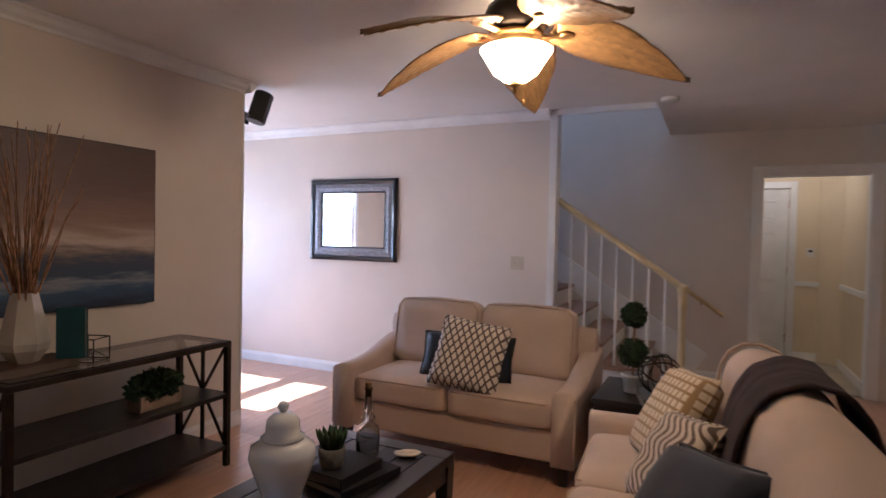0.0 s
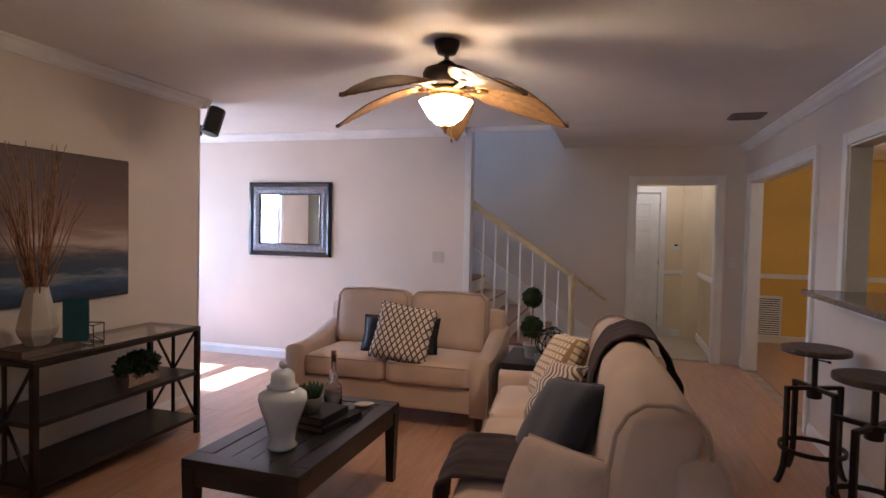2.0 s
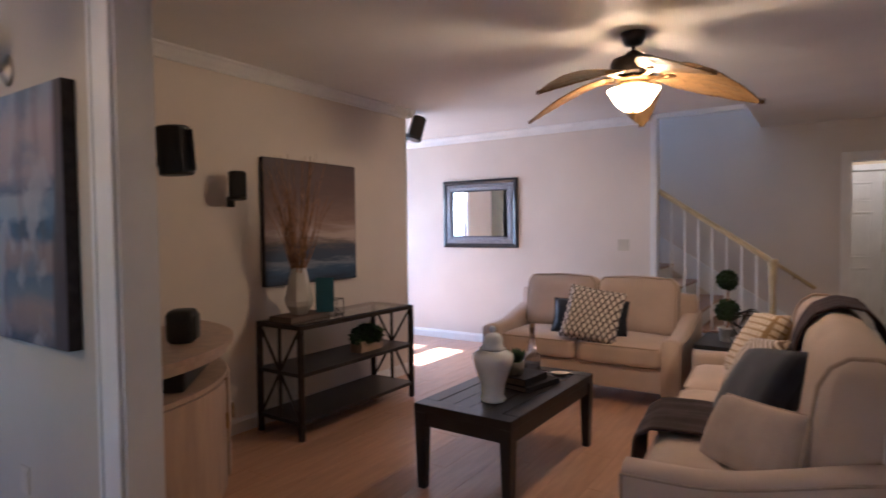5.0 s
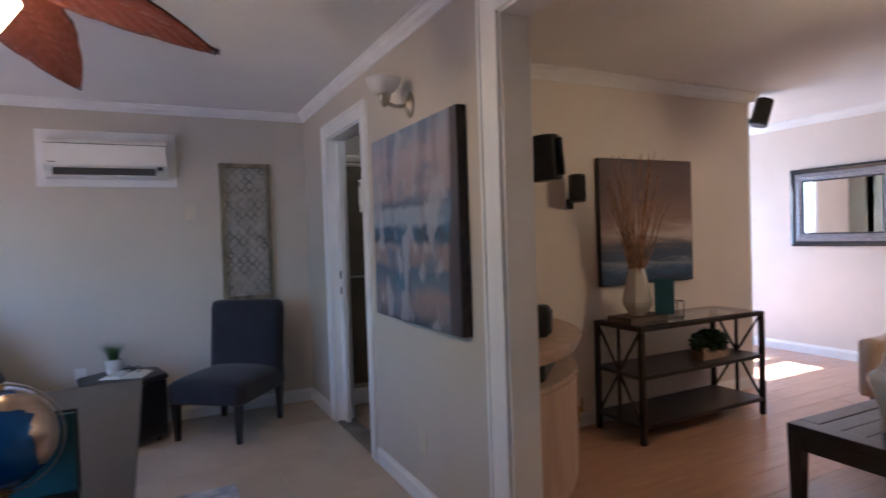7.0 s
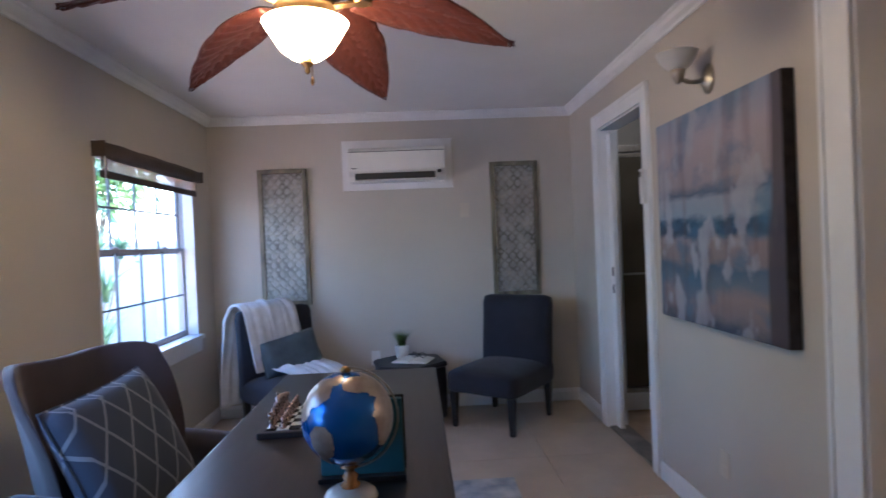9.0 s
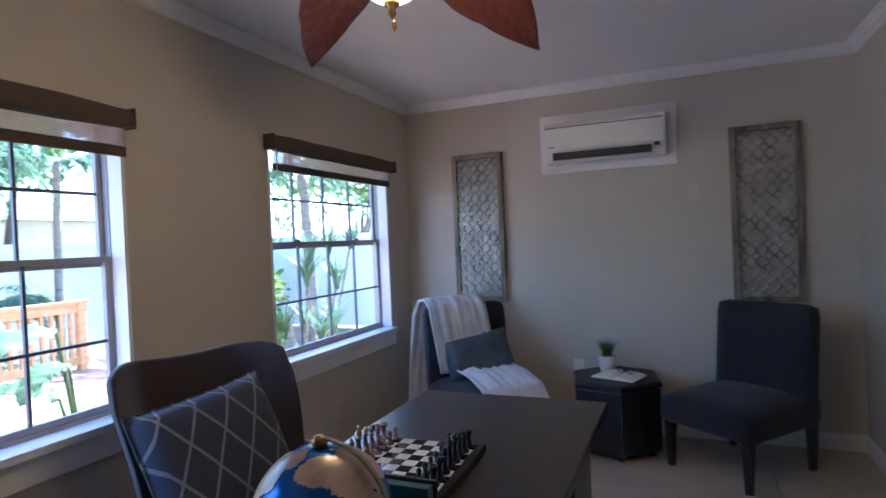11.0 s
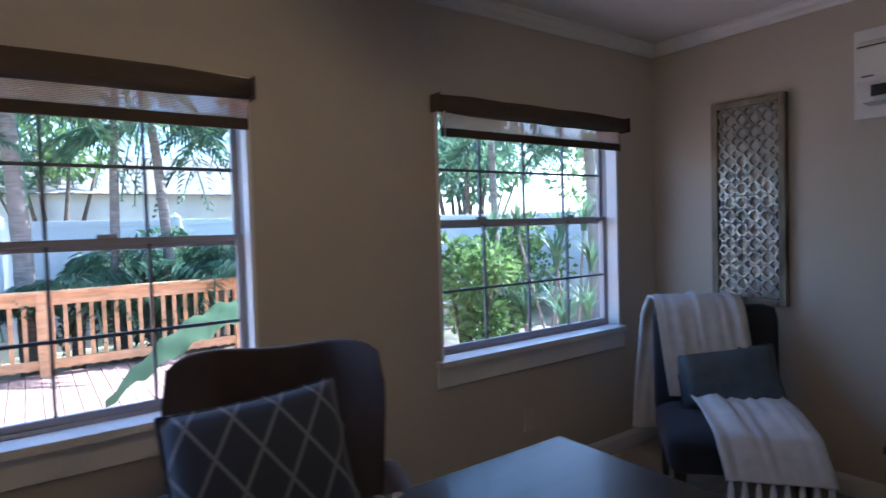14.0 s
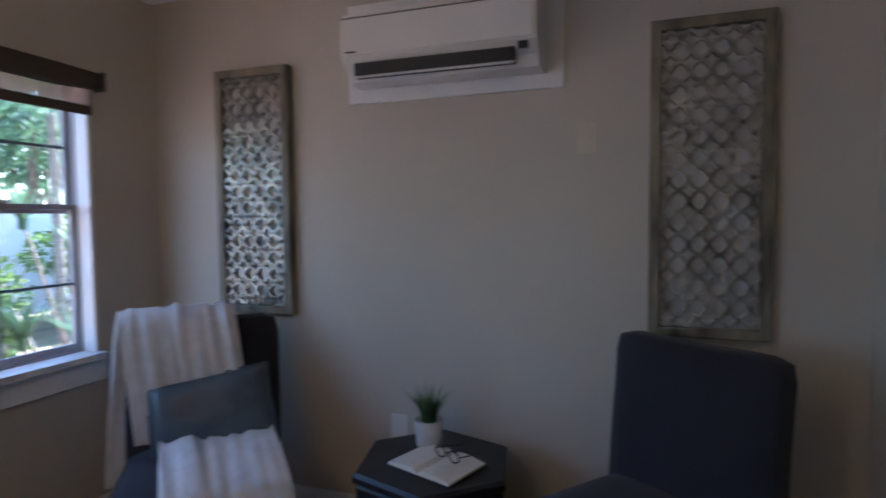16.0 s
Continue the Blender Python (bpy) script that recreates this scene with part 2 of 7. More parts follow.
# living room, nook, hall and stair
structure("wall_living_west", pierced('x', -3.10, -2.98, 0.10, 3.26, 0, H1, []), CREAM, "cream painted wall with crown moulding")
structure("wall_mirror", pierced('y', 4.88, 4.98, -5.2, -1.14, 0, H1, []), CREAM, "cream painted wall behind the loveseat")
structure("wall_back", pierced('y', 6.40, 6.52, -4.6, 1.78, 0, 5.0, [(0.50, 1.364, -1, 2.03), (-3.4, -2.2, 3.3, 4.5)]), LILAC, "pale painted stair wall with a doorway")
structure("wall_living_east", pierced('x', 1.66, 1.78, -0.1, 6.40, 0, H1, [(4.16, 6.20, -1, 2.03), (1.3, 3.53, 1.08, 2.03)]), CREAM, "cream painted wall with doorway and serving hatch")
structure("wall_nook_west", pierced('x', -5.2, -5.1, 0.9, 4.88, 0, H1, [(3.5, 4.42, 0.72, 1.85), (1.92, 2.75, 0.3, 2.05)]), CREAM)
structure("wall_nook_south", pierced('y', 0.9, 1.0, -5.2, -3.10, 0, H1, []), SAGE)
structure("wall_stair_side", pierced('y', 4.88, 4.98, -5.2, -0.3, H1 + 0.25, 5.0, []), LILAC)
structure("wall_stair_end", pierced('x', -4.7, -4.6, 4.98, 6.40, 0, 5.0, []), LILAC)
structure("wall_stair_near", pierced('x', -0.3, -0.2, 4.98, 6.40, H1 + 0.25, 5.0, []), LILAC)
structure("ceiling_stair", box(-4.7, 4.88, 5.0, -0.2, 6.52, 5.1), CEILW)
_c = box(-5.2, 0.9, H1, 1.78, 4.88, H1 + 0.25)
box(-2.98, 0.10, H1, 1.78, 0.9, H1 + 0.25, 0, _c)
box(-0.335, 4.88, H1, 1.78, 6.52, H1 + 0.25, 0, _c)
structure("ceiling_living", _c, CEILW, "white painted ceiling")
structure("trim_stairwell", box(-1.10, 4.862, H1 - 0.045, -0.335, 4.90, H1 + 0.02, 0.004), TRIM, "white trim along the stairwell edge")
# hall
structure("wall_hall", pierced('y', 8.1, 8.2, -0.4, 1.7, 0, H1, [(0.075, 0.895, -1, 2.04)]), TAN)
structure("wall_hall_east", pierced('x', 1.40, 1.66, 6.52, 8.1, 0, H1, []), TAN)
structure("wall_hall_west", pierced('x', -0.5, -0.4, 6.52, 8.2, 0, H1, []), TAN)
structure("wall_hall_corner", bar((1.20, 8.13, H1 / 2), (1.43, 7.83, H1 / 2), 0.03, H1 - 0.01), TAN)
structure("ceiling_hall", box(-0.5, 6.52, H1, 1.78, 8.2, H1 + 0.1), CEILW)
# dining room and kitchen beyond the east wall
structure("wall_dining_north", pierced('y', 8.1, 8.2, 1.7, 6.0, 0, H1, []), YELLOW)
structure("wall_dining_east", pierced('x', 6.0, 6.1, -0.1, 8.2, 0, H1, []), YELLOW)
structure("wall_dining_west", pierced('x', 1.66, 1.76, 6.52, 8.1, 0, H1, []), YELLOW)
structure("wall_kitchen_south", pierced('y', -0.1, 0.0, 1.78, 6.0, 0, H1, []), YELLOW)
structure("ceiling_dining", box(1.78, -0.1, H1, 6.1, 8.2, H1 + 0.1), CEILW)
structure("wall_kitchen_divider", pierced('y', 3.9, 4.0, 2.2, 6.0, 0, H1, []), YELLOW)
# office
structure("wall_office_north", pierced('y', -0.03, 0.10, -4.835, 1.78, 0, H1, [(-4.01, -3.225, -1, 2.10), (-1.665, 0.718, -1, 2.19)]), BEIGE, "beige painted wall with doorway and wide cased opening")
structure("wall_office_west", pierced('x', -4.835, -4.735, -3.13, -0.03, 0, H2, []), BEIGE, "beige painted end wall")
structure("wall_office_south", pierced('y', -3.13, -2.99, -4.835, 2.7, 0, H2, [(-4.375, -3.075, 0.745, 1.96), (-2.24, -0.385, 0.745, 1.925)]), BEIGE, "beige painted wall with two windows")
structure("wall_office_east", pierced('x', 2.6, 2.7, -2.99, -0.03, 0, H2, []), BEIGE)
structure("ceiling_office", box(-4.835, -3.13, H2, 2.7, -0.03, H2 + 0.2), CEILW, "white painted ceiling")
# washroom behind the office doorway
structure("wall_washroom_west", pierced('x', -4.835, -4.735, 0.10, 1.0, 0, H1, []), BEIGE)
structure("ceiling_washroom", box(-4.835, 0.10, H1, -2.98, 0.9, H1 + 0.1), CEILW)

# floors
structure("floor_living", box(-5.2, 0.10, -0.12, 1.78, 6.52, -0.012), GROUT, "pale oak laminate floor")
structure("floor_office", box(-4.835, -3.13, -0.12, 2.7, 0.10, -0.010), GROUT, "smooth beige tile floor")
structure("floor_hall", box(-0.5, 6.52, -0.12, 1.66, 8.2, 0.0), HALLTILE, "beige hall tile floor")
structure("floor_dining", box(1.78, -0.1, -0.12, 6.1, 8.2, 0.0), LAMINATE)

# crown mouldings and baseboards
_cr = bmesh.new()
sweep(CROWN, (-2.98, 0.10, H1), (-2.98, 3.26, H1), out=(1, 0, 0), bm=_cr)
sweep(CROWN, (-3.10, 3.26, H1), (-2.91, 3.26, H1), out=(0, 1, 0), bm=_cr)
sweep(CROWN, (-5.1, 4.88, H1), (-1.165, 4.88, H1), out=(0, -1, 0), bm=_cr)
sweep(CROWN, (1.66, 0.10, H1), (1.66, 6.40, H1), out=(-1, 0, 0), bm=_cr)
sweep(CROWN, (-2.98, 0.10, H1), (1.66, 0.10, H1), out=(0, 1, 0), bm=_cr)
structure("trim_crown_living", _cr, TRIM, "white crown moulding")
_cr = bmesh.new()
sweep(CROWN2, (-4.735, -0.03, H2), (2.6, -0.03, H2), out=(0, -1, 0), bm=_cr)
sweep(CROWN2, (-4.735, -2.99, H2), (2.6, -2.99, H2), out=(0, 1, 0), bm=_cr)
sweep(CROWN2, (-4.735, -2.99, H2), (-4.735, -0.03, H2), out=(1, 0, 0), bm=_cr)
structure("trim_crown_office", _cr, TRIM, "white crown moulding")
_bb = bmesh.new()
sweep(BASE, (-2.98, 0.10, 0), (-2.98, 3.26, 0), out=(1, 0, 0), bm=_bb)
sweep(BASE, (-3.10, 3.26, 0), (-2.98, 3.26, 0), out=(0, 1, 0), bm=_bb)
sweep(BASE, (-5.1, 4.88, 0), (-1.165, 4.88, 0), out=(0, -1, 0), bm=_bb)
sweep(BASE, (-0.05, 6.40, 0), (0.41, 6.40, 0), out=(0, -1, 0), bm=_bb)
sweep(BASE, (1.66, 0.10, 0), (1.66, 4.07, 0), out=(-1, 0, 0), bm=_bb)
sweep(BASE, (1.66, 6.29, 0), (1.66, 6.40, 0), out=(-1, 0, 0), bm=_bb)
structure("baseboard_living", _bb, TRIM, "white baseboard")
_bb = bmesh.new()
sweep(BASE, (-4.735, -0.03, 0), (-4.11, -0.03, 0), out=(0, -1, 0), bm=_bb)
sweep(BASE, (-3.125, -0.03, 0), (-1.75, -0.03, 0), out=(0, -1, 0), bm=_bb)
sweep(BASE, (-4.735, -2.99, 0), (2.6, -2.99, 0), out=(0, 1, 0), bm=_bb)
sweep(BASE, (-4.735, -2.99, 0), (-4.735, -0.03, 0), out=(1, 0, 0), bm=_bb)
structure("baseboard_office", _bb, TRIM, "white baseboard")
_bb = bmesh.new()
for z0, z1, d in ((0, 0.1, 0.014), (0.88, 0.94, 0.02)):
    box(0.975, 8.1 - d, z0, 1.215, 8.1, z1, 0.004, _bb)
    box(1.40 - d, 6.52, z0, 1.40, 7.87, z1, 0.004, _bb)
structure("trim_hall", _bb, TRIM, "white baseboard and chair rail")
_bb = bmesh.new()
for z0, z1, d in ((0, 0.1, 0.014), (0.88, 0.94, 0.02)):
    box(1.76, 8.1 - d, z0, 6.0, 8.1, z1, 0.004, _bb)
structure("trim_dining", _bb, TRIM, "white baseboard and chair rail")


def casing(name, axis, face, out, a0, a1, top, w=0.085, d=0.018, depth=0.13, lining=0.012):
    """White casing round an opening: two legs and a head on the wall's face, and the lining of the opening."""
    bm = bmesh.new()

    def b(p0, p1, q0, q1, z0, z1, bev=0.004):
        if axis == 'y':
            box(p0, min(q0, q1), z0, p1, max(q0, q1), z1, bev, bm)
        else:
            box(min(q0, q1), p0, z0, max(q0, q1), p1, z1, bev, bm)
    f1 = face + out * d
    b(a0 - w, a0 + 0.003, face, f1, 0, top + w)
    b(a1 - 0.003, a1 + w, face, f1, 0, top + w)
    b(a0 + 0.003, a1 - 0.003, face, f1, top - 0.003, top + w)
    b(a0 - w, a0 - w + 0.02, f1 - out * 0.001, f1 + out * 0.008, 0, top + w)
    b(a1 + w - 0.02, a1 + w, f1 - out * 0.001, f1 + out * 0.008, 0, top + w)
    b(a0 - w, a1 + w, f1 - out * 0.001, f1 + out * 0.008, top + w - 0.02, top + w + 0.002)
    g = face - out * depth
    b(a0 - 0.001, a0 + lining, g, face, 0, top, 0)
    b(a1 - lining, a1 + 0.001, g, face, 0, top, 0)
    b(a0 + lining, a1 - lining, g, face, top - lining, top + 0.001, 0)
    return structure(name, bm, TRIM, "white painted door casing")


casing("trim_office_opening", 'y', -0.03, -1, -1.665, 0.718, 2.19, w=0.127, depth=0.13)
casing("trim_office_door", 'y', -0.03, -1, -4.01, -3.225, 2.10, w=0.095)
casing("trim_hall_door", 'y', 6.40, -1, 0.50, 1.364, 2.03, depth=0.12)
casing("trim_dining_door", 'x', 1.66, -1, 4.16, 6.20, 2.03, depth=0.12)
_t = box(-1.165, 4.865, 0, -1.10, 4.992, H1, 0.006)
structure("trim_stair_post", _t, TRIM, "white corner post of the stair wall")
_t = box(-3.112, 3.255, 0.1, -2.972, 3.268, H1 - 0.08, 0.003)
structure("trim_wall_end", _t, TRIM)


# ---- patterned materials ----
def pattern(name, kind, c1, c2, s, w, rough=0.85, bump=0.3, axes="XY"):
    """Woven cloth: c1 ground with c2 lines in a lattice, check or wavy pattern, s repeats a metre."""
    mat = bpy.data.materials.new(name)
    mat.use_nodes = True
    nt = mat.node_tree
    n, l = nt.nodes, nt.links
    bsdf = n["Principled BSDF"]
    bsdf.inputs["Roughness"].default_value = rough
    bsdf.inputs["Sheen Weight"].default_value = 0.15
    tc, sep = n.new("ShaderNodeTexCoord"), n.new("ShaderNodeSeparateXYZ")
    l.new(tc.outputs["Object"], sep.inputs[0])

    def mth(op, a, b=0.0):
        q = n.new("ShaderNodeMath")
        q.operation = op
        for i, v in enumerate((a, b)):
            if isinstance(v, (int, float)):
                q.inputs[i].default_value = v
            else:
                l.new(v, q.inputs[i])
        return q.outputs[0]
    u, v = (mth('MULTIPLY', sep.outputs[a], s) for a in axes)
    if kind == "lattice":
        v2 = mth('MULTIPLY', v, 0.62)
        a = mth('ABSOLUTE', mth('SUBTRACT', mth('FRACT', mth('ADD', u, v2)), 0.5))
        b = mth('ABSOLUTE', mth('SUBTRACT', mth('FRACT', mth('SUBTRACT', u, v2)), 0.5))
        line = mth('LESS_THAN', mth('MINIMUM', a, b), w)
    elif kind == "check":
        a = mth('LESS_THAN', mth('FRACT', u), w)
        b = mth('LESS_THAN', mth('FRACT', v), w)
        line = mth('MULTIPLY', a, b)
    else:
        wob = mth('MULTIPLY', mth('SINE', mth('MULTIPLY', v, 2.2)), 0.5)
        line = mth('LESS_THAN', mth('FRACT', mth('ADD', mth('ADD', u, wob), mth('MULTIPLY', v, 0.25))), w)
    no = n.new("ShaderNodeTexNoise")
    no.inputs["Scale"].default_value = 220
    l.new(tc.outputs["Object"], no.inputs["Vector"])
    mix = n.new("ShaderNodeMix")
    mix.data_type = 'RGBA'
    l.new(line, mix.inputs[0])
    mix.inputs[6].default_value, mix.inputs[7].default_value = (*c1, 1), (*c2, 1)
    l.new(mix.outputs[2], bsdf.inputs["Base Color"])
    h = mth('ADD', mth('MULTIPLY', line, 0.6), mth('MULTIPLY', no.outputs["Fac"], 0.5))
    b = n.new("ShaderNodeBump")
    b.inputs["Strength"].default_value, b.inputs["Distance"].default_value = bump, 0.003
    l.new(h, b.inputs["Height"])
    l.new(b.outputs[0], bsdf.inputs["Normal"])
    return mat


def painted(name, stops, axis, lo, hi, wob, fine, stretch):
    """Canvas paint: bands of colour along one axis, broken up by brush strokes."""
    mat = bpy.data.materials.new(name)
    mat.use_nodes = True
    nt = mat.node_tree
    n, l = nt.nodes, nt.links
    bsdf = n["Principled BSDF"]
    bsdf.inputs["Roughness"].default_value = 0.45
    tc, sep, mp = n.new("ShaderNodeTexCoord"), n.new("ShaderNodeSeparateXYZ"), n.new("ShaderNodeMapping")
    l.new(tc.outputs["Object"], sep.inputs[0])
    l.new(tc.outputs["Object"], mp.inputs["Vector"])
    mp.inputs["Scale"].default_value = stretch
    big = n.new("ShaderNodeTexNoise")
    big.inputs["Scale"].default_value, big.inputs["Detail"].default_value, big.inputs["Roughness"].default_value = fine, 8, 0.65
    l.new(mp.outputs[0], big.inputs["Vector"])
    mr = n.new("ShaderNodeMapRange")
    mr.inputs["From Min"].default_value, mr.inputs["From Max"].default_value = lo, hi
    l.new(sep.outputs[axis], mr.inputs["Value"])
    sub = n.new("ShaderNodeMath"); sub.operation = 'SUBTRACT'; sub.inputs[1].default_value = 0.5
    l.new(big.outputs["Fac"], sub.inputs[0])
    mul = n.new("ShaderNodeMath"); mul.operation = 'MULTIPLY_ADD'; mul.inputs[1].default_value = wob
    l.new(sub.outputs[0], mul.inputs[0]); l.new(mr.outputs[0], mul.inputs[2])
    ramp = n.new("ShaderNodeValToRGB")
    e = ramp.color_ramp.elements
    while len(e) < len(stops):
        e.new(0.5)
    for q, (p, c) in zip(e, stops):
        q.position, q.color = p, (*c, 1)
    l.new(mul.outputs[0], ramp.inputs["Fac"])
    l.new(ramp.outputs[0], bsdf.inputs["Base Color"])
    b = n.new("ShaderNodeBump")
    b.inputs["Strength"].default_value, b.inputs["Distance"].default_value = 0.3, 0.003
    l.new(big.outputs["Fac"], b.inputs["Height"]); l.new(b.outputs[0], bsdf.inputs["Normal"])
    return mat


LINEN = material("beige_sofa_fabric", (0.58, 0.445, 0.36), 0.9, vary=0.05, scale=4, bump=0.35, bscale=420, sheen=0.2)
PIPING = material("beige_piping", (0.46, 0.35, 0.27), 0.9, vary=0.05, scale=30)
NAVYLEATHER = material("navy_leather", (0.012, 0.017, 0.028), 0.38, vary=0.2, scale=9, bump=0.3, bscale=140)
NAVYCLOTH = material("navy_cloth", (0.018, 0.022, 0.045), 0.85, vary=0.15, scale=8, bump=0.3, bscale=300, sheen=0.3)
THROWB = material("dark_brown_throw_wool", (0.042, 0.024, 0.027), 0.95, vary=0.2, scale=12, bump=0.4, bscale=260, sheen=0.04)
LATTICEP = pattern("taupe_lattice_cloth", "lattice", (0.72, 0.64, 0.56), (0.10, 0.07, 0.07), 22, 0.14)
CHECKP = pattern("gold_basket_cloth", "check", (0.34, 0.22, 0.10), (0.70, 0.58, 0.42), 26, 0.70)
WAVEP = pattern("brown_wave_cloth", "wave", (0.62, 0.52, 0.42), (0.14, 0.09, 0.06), 24, 0.45)
PLAINP = material("taupe_pillow_cloth", (0.50, 0.39, 0.33), 0.85, vary=0.06, scale=9, bump=0.3, bscale=200)
CERAMIC = material("white_glazed_ceramic", (0.68, 0.70, 0.76), 0.16, vary=0.03, scale=6, coat=0.4)
SILVERG = material("silvered_white_glass", (0.62, 0.60, 0.56), 0.22, vary=0.1, scale=5, metal=0.25)
STONEPOT = material("grey_stone_pot", (0.17, 0.16, 0.15), 0.85, vary=0.2, scale=30, bump=0.3)
WHITEPOT = material("pale_clay_pot", (0.58, 0.56, 0.54), 0.6, vary=0.1, scale=12, bump=0.1)
LEAFD = material("dark_green_leaf", (0.025, 0.06, 0.02), 0.6, vary=0.4, scale=20)
LEAFM = material("green_leaf", (0.06, 0.13, 0.03), 0.55, vary=0.4, scale=12)
TWIG = material("red_brown_twig", (0.36, 0.19, 0.105), 0.8, vary=0.3, scale=30, bump=0.3)
PLANTERW = material("whitewashed_planter_wood", (0.42, 0.30, 0.22), 0.7, vary=0.2, scale=10, stretch=(8, 1, 1), bump=0.2)
TEAL = material("teal_book_cloth", (0.02, 0.10, 0.14), 0.6, vary=0.1, bump=0.1)
BOOKDARK = material("black_book_cloth", (0.012, 0.012, 0.016), 0.6, vary=0.1, spec=0.2)
BOOKRED = material("brown_book_cloth", (0.09, 0.05, 0.04), 0.6, vary=0.1)
AGEDPAPER = material("dark_book_edge", (0.15, 0.12, 0.10), 0.8, vary=0.1, scale=60, stretch=(1, 1, 12))
PAPER = material("book_paper", (0.72, 0.69, 0.62), 0.8, vary=0.05, scale=60, stretch=(1, 1, 12))
SHELL = material("ivory_shell", (0.62, 0.55, 0.44), 0.4, vary=0.15, scale=30)
CORK = material("cork", (0.30, 0.18, 0.09), 0.85, vary=0.2, scale=60)
WIREM = material("black_wire_metal", (0.03, 0.025, 0.022), 0.4, metal=0.7, vary=0.1)
OAKTREAD = material("tread_wood", (0.34, 0.20, 0.13), 0.45, vary=0.15, scale=5, stretch=(1, 7, 1), bump=0.05)
RAILWOOD = material("yellowed_cream_rail_paint", (0.62, 0.50, 0.30), 0.4, vary=0.08, scale=8)
MAPLE = material("pale_maple_veneer", (0.50, 0.36, 0.27), 0.45, vary=0.08, scale=3, stretch=(6, 6, 1), bump=0.04)
FRAMEB = material("black_frame_lacquer", (0.012, 0.012, 0.014), 0.3, vary=0.1, coat=0.3)
FRAMES = material("brushed_silver_frame", (0.26, 0.25, 0.27), 0.4, metal=0.6, vary=0.25, scale=30, stretch=(1, 1, 6))
PLATE = material("ivory_switch_plate", (0.58, 0.52, 0.42), 0.4, vary=0.03)
PLATEW = material("white_switch_plate", (0.72, 0.71, 0.68), 0.4, vary=0.03)
SEATW = material("worn_dark_stool_wood", (0.075, 0.048, 0.036), 0.45, vary=0.3, scale=5, stretch=(9, 1, 1), bump=0.15)
FANWOOD = material("carved_fan_wood", (0.30, 0.175, 0.07), 0.38, vary=0.15, scale=10, stretch=(1, 6, 1), bump=0.1)
FANRED = material("mahogany_fan_wood", (0.10, 0.03, 0.021), 0.28, vary=0.15, scale=10, stretch=(1, 6, 1), bump=0.1)
BRASS = material("antique_brass", (0.36, 0.22, 0.08), 0.3, metal=0.9, vary=0.15, scale=12)
BOWLGLASS = glowing("lit_alabaster_glass", (1.0, 0.66, 0.30), 9.0)
SEASCAPE = painted("seascape_paint", [(0.0, (0.016, 0.026, 0.06)), (0.10, (0.04, 0.09, 0.18)), (0.16, (0.22, 0.24, 0.30)), (0.20, (0.04, 0.07, 0.13)), (0.28, (0.06, 0.075, 0.12)), (0.33, (0.20, 0.16, 0.15)), (0.40, (0.52, 0.42, 0.38)), (0.47, (0.34, 0.24, 0.20)), (0.56, (0.24, 0.155, 0.13)), (0.75, (0.15, 0.095, 0.085)), (1.0, (0.10, 0.068, 0.064))], "Z", -0.45, 0.45, 0.22, 3.0, (1, 1, 7))
CANVASEDGE = material("dark_canvas_edge", (0.03, 0.022, 0.022), 0.8, vary=0.3, scale=20)


# ---- living room: seating ----
def leg_block(x, y, h, w=0.05, top=0.06):
    t = lathe([(w * 0.62, 0), (top * 0.72, h)], 4)
    bmesh.ops.rotate(t, cent=(0, 0, 0), matrix=Matrix.Rotation(radians(45), 3, 'Z'), verts=t.verts)
    bmesh.ops.translate(t, vec=(x, y, 0), verts=t.verts)
    return t


def arm_mesh(d, h_back, h_front, w):
    """A scooped sofa arm: high at the back, sweeping down to the front, with a rolled top."""
    prof = []
    for i in range(13):
        s = i / 12
        z = h_back + (h_front - h_back) * (0.5 - 0.5 * math.cos(math.pi * min(1, s * 1.25)))
        prof.append((d / 2 - s * d, z))
    t = bmesh.new()
    across = [(-0.5, 0), (-0.5, -0.03), (-0.42, -0.008), (-0.2, 0.004), (0.2, 0.004), (0.42, -0.008), (0.5, -0.03), (0.5, 0)]
    rows = []
    for y, z in prof:
        row = [t.verts.new((w * -0.5, y, 0.12))]
        row += [t.verts.new((w * a, y, z + b)) for a, b in across[1:-1]]
        row.append(t.verts.new((w * 0.5, y, 0.12)))
        rows.append(row)
    for a, b in zip(rows, rows[1:]):
        for i in range(len(a) - 1):
            t.faces.new((a[i], a[i + 1], b[i + 1], b[i]))
        t.faces.new((a[-1], a[0], b[0], b[-1]))
    t.faces.new(rows[0]); t.faces.new(rows[-1][::-1])
    return t


def welt(points, r=0.006):
    bm = bmesh.new()
    for a, b in zip(points, points[1:]):
        rod(a, b, r, 6, bm)
    return bm


